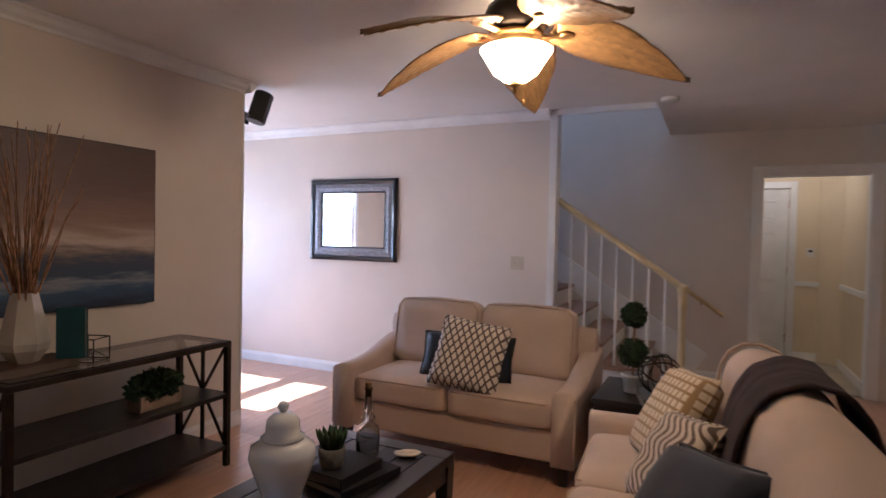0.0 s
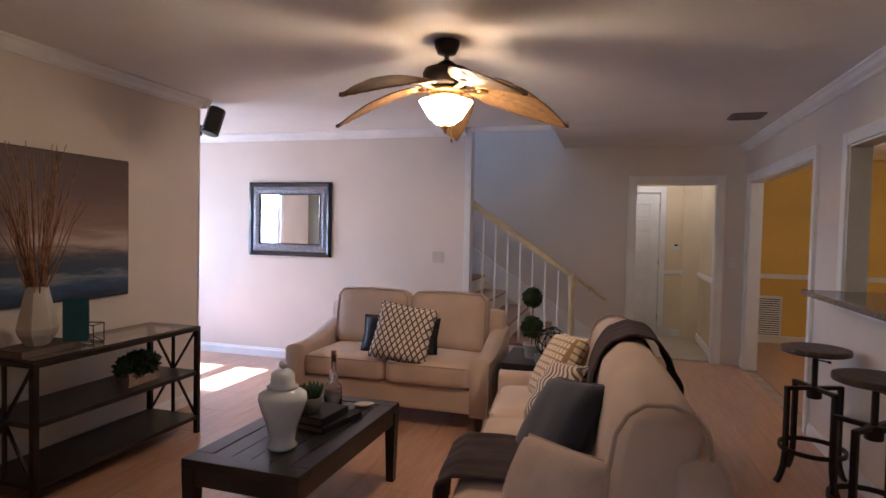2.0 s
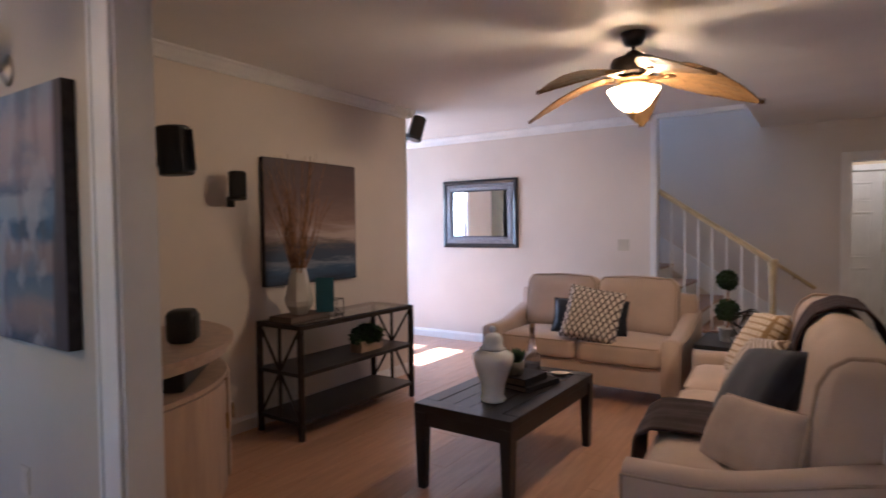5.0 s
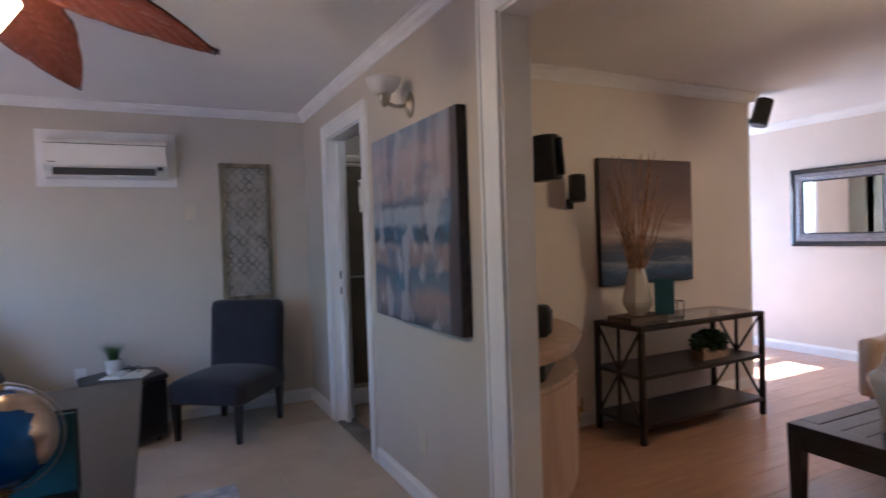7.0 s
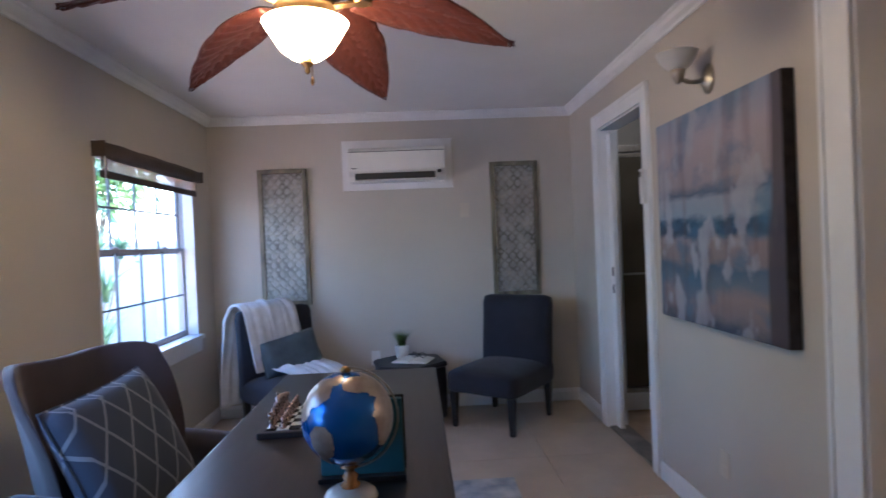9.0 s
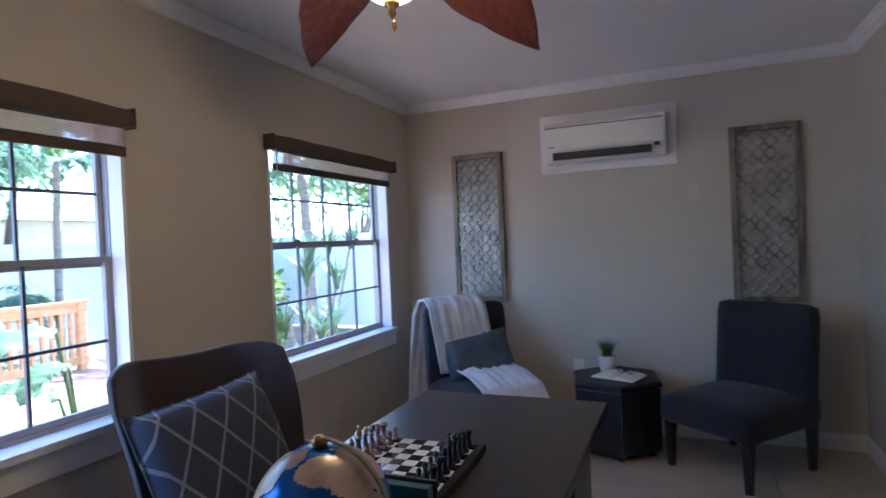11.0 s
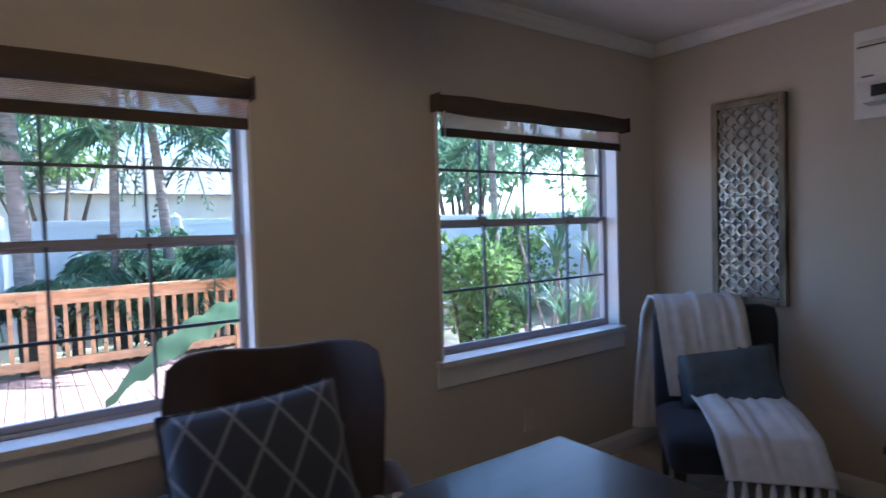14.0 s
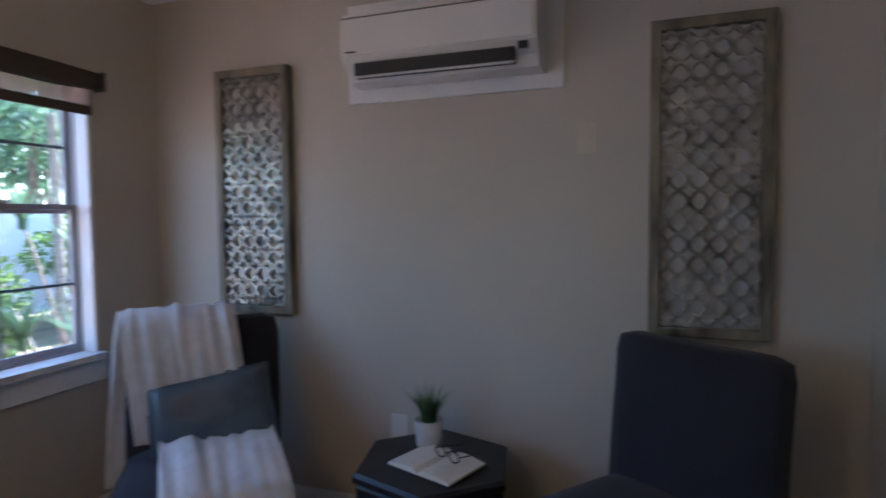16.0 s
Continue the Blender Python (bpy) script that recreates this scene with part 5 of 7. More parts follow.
TRELLIS = pattern("navy_trellis_cloth", "lattice", (0.028, 0.038, 0.068), (0.17, 0.185, 0.225), 8.5, 0.045)
BLACKLEATHER = material("black_leather", (0.009, 0.008, 0.012), 0.42, vary=0.2, scale=9, bump=0.25, bscale=160)
ACW = material("white_appliance_plastic", (0.74, 0.72, 0.68), 0.35, vary=0.02, scale=4)
BOARD = material("white_mounting_board", (0.76, 0.75, 0.74), 0.6, vary=0.04, scale=3, bump=0.1, bscale=30)
GREYSLOT = material("dark_grey_vane", (0.03, 0.03, 0.03), 0.5, vary=0.1)
LATTICEW = material("weathered_grey_lattice", (0.50, 0.48, 0.43), 0.36, metal=0.55, vary=0.3, scale=12, bump=0.4, bscale=60)
LATTICEG = material("aged_gilt_frame_wood", (0.22, 0.19, 0.13), 0.55, vary=0.35, scale=14, stretch=(1, 1, 0.3), bump=0.4, bscale=50)
LATTICEB = material("pale_lattice_backing", (0.56, 0.55, 0.53), 0.7, vary=0.1, scale=8)
NICKEL = material("brushed_nickel", (0.42, 0.38, 0.32), 0.32, metal=0.9, vary=0.1, scale=20)
FROST = material("frosted_ribbed_glass", (0.78, 0.77, 0.74), 0.35, vary=0.03, scale=8, trans=0.25)
GLOBEB = material("metallic_blue_globe", (0.012, 0.13, 0.50), 0.22, vary=0.1, metal=0.55, scale=3, coat=0.6)
GLOBEG = material("silver_gilt_land", (0.50, 0.42, 0.36), 0.3, metal=0.7, vary=0.25, scale=14)
MARBLE = material("cream_marble", (0.60, 0.56, 0.50), 0.2, vary=0.15, scale=9, detail=8)
ONYX = material("amber_onyx", (0.42, 0.20, 0.07), 0.2, vary=0.3, scale=20)
CHESSB = material("black_board_square", (0.012, 0.012, 0.014), 0.15, vary=0.1)
CHESSW = material("white_board_square", (0.60, 0.60, 0.58), 0.15, vary=0.05)
PEWTER = material("copper_pewter", (0.34, 0.24, 0.20), 0.25, metal=0.95, vary=0.1, scale=30)
PEWTERD = material("dark_pewter", (0.05, 0.045, 0.05), 0.28, metal=0.9, vary=0.1, scale=30)
RUGM = material("pale_patterned_rug", (0.52, 0.52, 0.52), 0.95, vary=0.3, scale=9, color2=(0.22, 0.25, 0.29), bump=0.5, bscale=200, detail=8)
BLINDROLL = material("brown_blind_fabric", (0.085, 0.062, 0.048), 0.85, vary=0.1, scale=20, stretch=(1, 1, 30), bump=0.2, bscale=100)
# frame grey is darkened so the colour itself carries the backlit silhouette
VINYL = material("backlit_grey_aluminium", (0.36, 0.36, 0.39), 0.35, vary=0.02, scale=4)
MUNTIN = material("grey_muntin", (0.12, 0.14, 0.17), 0.4, vary=0.05)
DARKDOOR = material("olive_shower_panel", (0.12, 0.10, 0.07), 0.25, vary=0.1, scale=3)
SHEER = bpy.data.materials.new("sheer_blind_mesh")
SHEER.use_nodes = True
_n, _l = SHEER.node_tree.nodes, SHEER.node_tree.links
_a, _b, _c2, _m = _n.new("ShaderNodeBsdfTransparent"), _n.new("ShaderNodeBsdfTranslucent"), _n.new("ShaderNodeTexWave"), _n.new("ShaderNodeMixShader")
_b.inputs["Color"].default_value = (0.30, 0.22, 0.17, 1)
_c2.inputs["Scale"].default_value = 60
_c2.bands_direction = 'Z'
_r2 = _n.new("ShaderNodeMapRange")
_r2.inputs["To Min"].default_value, _r2.inputs["To Max"].default_value = 0.55, 0.85
_tc2 = _n.new("ShaderNodeTexCoord")
_l.new(_tc2.outputs["Object"], _c2.inputs["Vector"]); _l.new(_c2.outputs["Fac"], _r2.inputs["Value"])
_l.new(_r2.outputs[0], _m.inputs[0]); _l.new(_a.outputs[0], _m.inputs[1]); _l.new(_b.outputs[0], _m.inputs[2])
_l.new(_m.outputs[0], _n["Material Output"].inputs[0])
ABSTRACT = painted("abstract_blue_paint", [(0.0, (0.03, 0.05, 0.09)), (0.06, (0.20, 0.17, 0.18)), (0.14, (0.26, 0.20, 0.19)), (0.20, (0.12, 0.16, 0.21)), (0.26, (0.07, 0.12, 0.19)), (0.30, (0.22, 0.18, 0.18)), (0.40, (0.27, 0.21, 0.20)), (0.43, (0.03, 0.06, 0.11)), (0.48, (0.02, 0.07, 0.13)), (0.51, (0.24, 0.30, 0.38)), (0.58, (0.28, 0.31, 0.38)), (0.61, (0.08, 0.12, 0.19)), (0.66, (0.30, 0.26, 0.28)), (0.85, (0.36, 0.31, 0.34)), (1.0, (0.24, 0.28, 0.38))], "Z", -0.483, 0.483, 0.16, 3.4, (0.8, 1, 1.6))


def smear(mat, stretch, scale, lo, hi, col, amount, xlo=None, xhi=None):
    """Lays a second coat of streaky paint over a canvas, or over a strip of it."""
    nt = mat.node_tree
    n, l = nt.nodes, nt.links
    bs = n["Principled BSDF"]
    src = bs.inputs["Base Color"].links[0].from_socket
    tc, mp, no, mr, mix = n.new("ShaderNodeTexCoord"), n.new("ShaderNodeMapping"), n.new("ShaderNodeTexNoise"), n.new("ShaderNodeMapRange"), n.new("ShaderNodeMix")
    mp.inputs["Scale"].default_value = stretch
    no.inputs["Scale"].default_value, no.inputs["Detail"].default_value = scale, 5
    l.new(tc.outputs["Object"], mp.inputs["Vector"]); l.new(mp.outputs[0], no.inputs["Vector"])
    mr.inputs["From Min"].default_value, mr.inputs["From Max"].default_value, mr.inputs["To Max"].default_value = lo, hi, amount
    fac = no.outputs["Fac"]
    if xlo is not None:
        sp, m2, ad = n.new("ShaderNodeSeparateXYZ"), n.new("ShaderNodeMapRange"), n.new("ShaderNodeMath")
        l.new(tc.outputs["Object"], sp.inputs[0]); l.new(sp.outputs["X"], m2.inputs["Value"])
        m2.inputs["From Min"].default_value, m2.inputs["From Max"].default_value = xlo, xhi
        m2.inputs["To Min"].default_value, m2.inputs["To Max"].default_value = -0.3, 0.35
        ad.operation = 'ADD'
        l.new(fac, ad.inputs[0]); l.new(m2.outputs[0], ad.inputs[1])
        fac = ad.outputs[0]
    l.new(fac, mr.inputs["Value"])
    mix.data_type = 'RGBA'
    l.new(mr.outputs[0], mix.inputs[0]); l.new(src, mix.inputs[6])
    mix.inputs[7].default_value = (*col, 1)
    l.new(mix.outputs[2], bs.inputs["Base Color"])


smear(ABSTRACT, (1.7, 1, 2.4), 2.0, 0.50, 0.60, (0.06, 0.15, 0.26), 0.6)
smear(ABSTRACT, (2, 1, 1.2), 3.1, 0.53, 0.58, (0.36, 0.36, 0.42), 0.7)
smear(ABSTRACT, (9, 1, 0.9), 1.2, 0.53, 0.62, (0.10, 0.06, 0.06), 0.3)
smear(ABSTRACT, (8, 1, 0.8), 1.5, 0.50, 0.66, (0.055, 0.04, 0.05), 0.9, 0.36, 0.47)


# ---- office windows ----
def sash_window(name, x0, x1, z0, z1, cols, label, over=0.045, mid=1.37):
    """A double-hung vinyl window in the south wall, with a stool, an apron, muntins and a lowered roller blind."""
    w = thing(name, label, "window", pose(0, -2.99, 0))
    w["kind"] = "structure"
    yo = -0.10
    t = bmesh.new()
    for a, b in ((x0, x0 + 0.018), (x1 - 0.018, x1)):
        box(a, yo - 0.03, z0, b, yo + 0.03, z1, 0.003, t)
    box(x0 + 0.018, yo - 0.03, z0, x1 - 0.018, yo + 0.03, z0 + 0.018, 0.003, t)
    box(x0 + 0.018, yo - 0.03, z1 - 0.035, x1 - 0.018, yo + 0.03, z1, 0.003, t)
    part("window_frame", t, VINYL, w)
    for k, (za, zb, yy) in enumerate(((z0 + 0.018, mid + 0.02, yo + 0.012), (mid - 0.02, z1 - 0.035, yo - 0.012))):
        t = bmesh.new()
        xa, xb = x0 + 0.018, x1 - 0.018
        r = 0.022
        box(xa, yy - 0.011, za, xa + r, yy + 0.011, zb, 0.002, t)
        box(xb - r, yy - 0.011, za, xb, yy + 0.011, zb, 0.002, t)
        box(xa + r, yy - 0.011, za, xb - r, yy + 0.011, za + r, 0.002, t)
        box(xa + r, yy - 0.011, zb - r, xb - r, yy + 0.011, zb, 0.002, t)
        s = part("sash", t, VINYL, w, "aluminium sash in a backlit grey")
        p = part("pane", box(xa + r, yy - 0.002, za + r, xb - r, yy + 0.002, zb - r), PANE, s, "clear glass pane")
        p.visible_shadow = False
        zm = (za + zb) / 2 + (-0.005 if k else -0.03)
        part("muntin", box(xa + r, yy - 0.006, zm - 0.006, xb - r, yy + 0.006, zm + 0.006), MUNTIN, s)
        for i in range(1, cols):
            x = xa + r + (xb - xa - 2 * r) * i / cols
            part("muntin", box(x - 0.0055, yy - 0.007, za + r, x + 0.0055, yy + 0.007, zb - r), MUNTIN, s)
    for i in (0.25, 0.75):
        x = x0 + (x1 - x0) * i
        part("sash_lock", box(x - 0.03, yo + 0.01, mid + 0.02, x + 0.03, yo + 0.03, mid + 0.034, 0.004), VINYL, w)
    t = bmesh.new()
    box(x0 - 0.002, yo + 0.03, z0, x0 + 0.014, 0.004, z1, 0, t)
    box(x1 - 0.014, yo + 0.03, z0, x1 + 0.002, 0.004, z1, 0, t)
    box(x0 + 0.014, yo + 0.03, z1 - 0.014, x1 - 0.014, 0.004, z1 + 0.002, 0, t)
    part("jamb_lining", t, TRIM, w)
    part("window_sill", box(x0 - 0.015, yo + 0.03, z0 - 0.028, x1 + 0.035, 0.045, z0 + 0.002, 0.005), TRIM, w, "white painted sill")
    part("apron", box(x0 - 0.03, 0.001, z0 - 0.125, x1 + 0.03, 0.016, z0 - 0.029, 0.004), TRIM, w, "white painted apron")
    b = thing("roller_blind", "brown roller blind with a sheer mesh, partly lowered", "blind", pose(0, -2.99, 0), "office window blinds")
    part("cassette", slab(x1 - x0 + 2 * over, 0.08, 0.085, None, pose((x0 + x1) / 2, 0.042, z1 - 0.093), 0.03, 0, 6), BLINDROLL, b, "brown fabric-covered roller cassette", True)
    for x in (x0 - over - 0.002, x1 + over + 0.002):
        part("end_cap", box(x - 0.003, 0.006, z1 - 0.090, x + 0.003, 0.078, z1 - 0.010, 0.002), BLINDROLL, b)
    part("mesh", box(x0 + 0.012, 0.030, z1 - 0.155, x1 - 0.012, 0.0315, z1 - 0.05), SHEER, b, "sheer woven mesh")
    part("hem", box(x0 + 0.012, 0.024, z1 - 0.195, x1 - 0.012, 0.038, z1 - 0.155, 0.004), BLINDROLL, b, "dark brown hem bar")
    part("cord", rod((x1 - 0.02, 0.05, z1 - 0.06), (x1 - 0.02, 0.05, z1 - 0.20), 0.0035, 6), PLATEW, b)
    return w


sash_window("window_1", -4.375, -3.075, 0.745, 1.96, 4, "grey double-hung window with dark muntins", 0.02)
sash_window("window_2", -2.24, -0.385, 0.745, 1.925, 6, "wide grey double-hung window with dark muntins", 0.0, 1.335)


def plain_window(name, x, y0, y1, z0, z1, label, rail=True):
    w = thing(name, label, "window", pose(x, 0, 0))
    w["kind"] = "structure"
    t = bmesh.new()
    box(-0.03, y0, z0, 0.03, y0 + 0.05, z1, 0.003, t)
    box(-0.03, y1 - 0.05, z0, 0.03, y1, z1, 0.003, t)
    box(-0.03, y0 + 0.05, z0, 0.03, y1 - 0.05, z0 + 0.05, 0.003, t)
    box(-0.03, y0 + 0.05, z1 - 0.05, 0.03, y1 - 0.05, z1, 0.003, t)
    if rail:
        box(-0.025, y0 + 0.05, 1.355, 0.025, y1 - 0.05, 1.455, 0.003, t)
    part("window_frame", t, TRIM, w)
    p = part("pane", box(-0.003, y0 + 0.05, z0 + 0.05, 0.003, y1 - 0.05, z1 - 0.05), PANE, w)
    p.visible_shadow = False
    t = bmesh.new()
    for a in (y0 - 0.08, y1):
        box(0.05, a, z0 - 0.08, 0.068, a + 0.08, z1 + 0.08, 0.003, t)
    box(0.05, y0, z1, 0.068, y1, z1 + 0.08, 0.003, t)
    box(0.05, y0, z0 - 0.08, 0.068, y1, z0, 0.003, t)
    part("casing", t, TRIM, w)


plain_window("window_3", -5.15, 3.5, 4.42, 0.72, 1.85, "white framed window in the bright nook")
plain_window("window_4", -5.15, 1.92, 2.75, 0.3, 2.05, "tall white framed window in the bright nook", False)

# ---- desk ----
dk = thing("desk", "dark espresso wooden desk with a smooth top", "desk", pose(-1.92, -1.626, 0))
DX, DY = 0.84, 0.353
part("desktop", box(-DX, -DY, 0.725, DX, DY, 0.76, 0.005), DARKWOOD, dk)
part("modesty_panel", box(-DX + 0.05, 0.26, 0.10, DX - 0.05, 0.28, 0.725), DARKWOOD, dk)
for s in (-1, 1):
    t = box(s * (DX - 0.2) - 0.16, -DY + 0.03, 0.08, s * (DX - 0.2) + 0.16, DY - 0.06, 0.725, 0.004)
    pd = part("pedestal", t, DARKWOOD, dk)
    for z0, z1 in ((0.12, 0.30), (0.32, 0.50), (0.52, 0.70)):
        part("drawer", box(s * (DX - 0.2) - 0.145, -DY + 0.012, z0, s * (DX - 0.2) + 0.145, -DY + 0.029, z1, 0.003), DARKWOOD, pd)
    for sx in (-1, 1):
        for sy in (-1, 1):
            part("foot", lathe([(0.022, 0), (0.03, 0.03), (0.024, 0.05), (0.034, 0.08)], 12, None, Matrix.Translation((s * (DX - 0.2) + sx * 0.13, sy * (DY - 0.07) - 0.015, 0))), DARKWOOD, dk, smooth=True)

gl = thing("desk_globe", "metallic blue globe on an onyx and marble stand", "globe", pose(-1.38, -1.518, 0.76))
GR = 0.106
t = bmesh.new()
bmesh.ops.create_uvsphere(t, u_segments=48, v_segments=28, radius=GR)
bmesh.ops.rotate(t, cent=(0, 0, 0), matrix=Matrix.Rotation(radians(20), 3, 'X'), verts=t.verts)
bmesh.ops.translate(t, vec=(0, 0, 0.192), verts=t.verts)
part("sphere", t, GLOBEB, gl, "glossy metallic blue sphere", True)
t = bmesh.new()
bmesh.ops.create_icosphere(t, subdivisions=6, radius=GR + 0.0012)
LAND = ((-52, 48, 34, 22), (-28, 66, 26, 12), (-62, 22, 14, 16), (-30, -16, 17, 24), (-36, -42, 9, 16), (38, 58, 40, 14), (92, 50, 52, 22), (70, 4, 26, 34), (150, -24, 22, 14), (-140, 40, 40, 26), (0, -84, 200, 12))


def is_land(p):
    """True inside one of the rough continents, with ragged coasts."""
    lat = math.degrees(math.asin(max(-1, min(1, p.z / p.length))))
    lon = math.degrees(math.atan2(p.y, p.x))
    rag = 0.55 * noise.fractal(p * 24, 0.9, 2.1, 4)
    return any((((lon - a + 180) % 360 - 180) / w) ** 2 + ((lat - b) / h) ** 2 < 1 + rag for a, b, w, h in LAND)


kill = [f for f in t.faces if not is_land(f.calc_center_median())]
bmesh.ops.delete(t, geom=kill, context='FACES')
bmesh.ops.translate(t, vec=(0, 0, 0.192), verts=t.verts)
part("land_relief", t, GLOBEG, gl, "silver and copper foil land shapes", True)
t = bmesh.new()
pts = [Vector((0, (GR + 0.012) * math.cos(a), 0.192 + (GR + 0.012) * math.sin(a))) for a in np.linspace(radians(-95), radians(95), 25)]
for a, b in zip(pts, pts[1:]):
    bar(a, b, 0.008, 0.004, t)
part("meridian", t, NICKEL, gl, "silver meridian arc")
part("pole_cap", lathe([(0.012, 0.299), (0.014, 0.305), (0.006, 0.313)], 12), BRASS, gl, smooth=True)
part("stem", lathe([(0.02, 0.028), (0.024, 0.035), (0.014, 0.045), (0.02, 0.056), (0.012, 0.063), (0.01, 0.072), (0.022, 0.077), (0.008, 0.08)], 18), ONYX, gl, "amber onyx stem", True)
part("foot", lathe([(0.06, 0), (0.064, 0.006), (0.058, 0.018), (0.045, 0.026), (0.03, 0.03)], 28), MARBLE, gl, "cream marble foot", True)

ud = thing("blue_folder", "blue folder standing upright in a black holder", "folder", pose(-1.50, -1.50, 0.76))
part("panel", box(-0.012, -0.105, 0.012, 0.008, 0.105, 0.20, 0.002), TEAL, ud)
part("holder", merge(box(-0.035, -0.11, 0, 0.03, 0.11, 0.012, 0.002), box(-0.022, -0.11, 0.012, -0.014, 0.11, 0.205, 0.002)), BLACK, ud)

# chess set
cb = thing("chess_board", "black and white chess board in a dark frame", "chess board", pose(-2.012, -1.70, 0.76, 0, 0, 2))
part("frame", box(-0.17, -0.17, 0, 0.17, 0.17, 0.02, 0.004), DARKWOOD, cb)
sq = 0.0375
for i in range(8):
    for j in range(8):
        x, y = (i - 3.5) * sq, (j - 3.5) * sq
        part("square", box(x - sq / 2 + 0.0004, y - sq / 2 + 0.0004, 0.019, x + sq / 2 - 0.0004, y + sq / 2 - 0.0004, 0.0225), CHESSB if (i + j) % 2 else CHESSW, cb)
KINDS = {
    "pawn": [(0.012, 0), (0.013, 0.004), (0.008, 0.010), (0.005, 0.022), (0.008, 0.026), (0.005, 0.028), (0.008, 0.036), (0.003, 0.043)],
    "rook": [(0.015, 0), (0.015, 0.006), (0.009, 0.012), (0.008, 0.038), (0.012, 0.042), (0.012, 0.054), (0.008, 0.054), (0.007, 0.05)],
    "knight": [(0.015, 0), (0.015, 0.006), (0.009, 0.012), (0.007, 0.03), (0.010, 0.045), (0.007, 0.058), (0.002, 0.062)],
    "bishop": [(0.015, 0), (0.015, 0.006), (0.008, 0.013), (0.006, 0.04), (0.010, 0.043), (0.006, 0.046), (0.010, 0.056), (0.006, 0.066), (0.003, 0.072)],
    "queen": [(0.016, 0), (0.016, 0.007), (0.009, 0.014), (0.006, 0.05), (0.011, 0.053), (0.007, 0.057), (0.012, 0.072), (0.006, 0.074), (0.004, 0.08)],
    "king": [(0.016, 0), (0.016, 0.007), (0.009, 0.014), (0.007, 0.054), (0.012, 0.057), (0.008, 0.061), (0.012, 0.076), (0.004, 0.08), (0.003, 0.092), (0.006, 0.094), (0.002, 0.098)],
}
chess_mesh = {}
for side, mat in ((0, PEWTER), (1, PEWTERD)):
    for k, order in enumerate(("rook", "knight", "bishop", "queen", "king", "bishop", "knight", "rook")):
        for kind, row in ((order, 0), ("pawn", 1)):
            key = (kind, side)
            bm_ = cb.matrix_basis @ pose((-3.5 + k) * sq, (3.5 - row) * sq * (1 if side else -1), 0.0225, 0, 0, 30 * k)
            if key not in chess_mesh:
                t = lathe([(r * 0.9, h * 0.9) for r, h in KINDS[kind]], 14)
                if kind == "knight":
                    box(-0.004, -0.016, 0.044, 0.004, 0.0, 0.056, 0.002, t)
                o = link_mesh("chess_" + kind, t, mat, None, True)
                o.matrix_basis = bm_
                tagged(o, ("copper toned" if side == 0 else "dark pewter") + " metal chess " + kind + " on the board", "chess piece", "chess pieces")
                chess_mesh[key] = o
            else:
                copy_thing(chess_mesh[key], bm_)
# ---- wing chair by the desk ----
wg = thing("wing_chair", "plum grey velvet wing-back desk chair", "chair", pose(-2.063, -2.268, 0, 0, 0, 162) @ Matrix.Diagonal((1.02, 1, 1.01, 1)))


def wing_back():
    t = bmesh.new()
    nu, nv = 22, 14
    lay = []
    for off in (0, 1):
        rows = []
        for j in range(nv + 1):
            v = j / nv
            z = 0.42 + 0.57 * v
            row = []
            for i in range(nu + 1):
                u = i / nu * 2 - 1
                half = 0.245 + 0.07 * v - 0.02 * max(0, v - 0.85) * 6
                wing = max(0, (abs(u) - 0.5) / 0.5)
                depth = 0.23 * (0.35 + 0.65 * math.sin(math.pi * min(1, 0.22 + 0.62 * v))) * wing ** 1.3
                x = u * half
                y = 0.30 + 0.10 * v - depth
                zz = z + (0.035 * abs(u) ** 2 - 0.018 - 0.045 * abs(u) ** 9) * v
                row.append(Vector((x, y + (0.075 if off else 0) * (1 - 0.35 * wing), zz + (0.012 if off == 0 and j == nv else 0))))
            rows.append(row)
        lay.append([[t.verts.new(p) for p in r] for r in rows])
    a, b = lay
    for k, rows in enumerate(lay):
        for r, s in zip(rows, rows[1:]):
            for i in range(nu):
                t.faces.new((r[i], r[i + 1], s[i + 1], s[i]))
    for i in range(nu):
        t.faces.new((a[nv][i], a[nv][i + 1], b[nv][i + 1], b[nv][i]))
        t.faces.new((a[0][i], b[0][i], b[0][i + 1], a[0][i + 1]))
    for j in range(nv):
        t.faces.new((a[j][0], a[j + 1][0], b[j + 1][0], b[j][0]))
        t.faces.new((a[j][nu], b[j][nu], b[j + 1][nu], a[j + 1][nu]))
    bmesh.ops.recalc_face_normals(t, faces=t.faces)
    return t


_wb = part("backrest", wing_back(), PLUMVEL, wg, "curved wing backrest", True)
_bv = _wb.modifiers.new("round", 'BEVEL')
_bv.width, _bv.segments, _bv.limit_method, _bv.angle_limit = 0.022, 3, 'ANGLE', radians(50)
part("seat", slab(0.60, 0.60, 0.16, None, pose(0, 0.02, 0.30), 0.05, 0.03), PLUMVEL, wg, smooth=True)
for s in (-1, 1):
    part("arm", slab(0.09, 0.50, 0.22, None, pose(s * 0.315, 0.06, 0.40), 0.04, 0.01), PLUMVEL, wg, smooth=True)
    for sy in (-0.22, 0.28):
        part("leg", leg_block(s * 0.24, sy, 0.31, 0.03, 0.045), DARKWOOD, wg, "dark wooden leg")
throw_pillow("navy pillow with a pale trellis pattern", TRELLIS, 0.48, 0.48, 0.16, pose(-2.05, -2.37, 0.685, -66, 5, -9), 8)


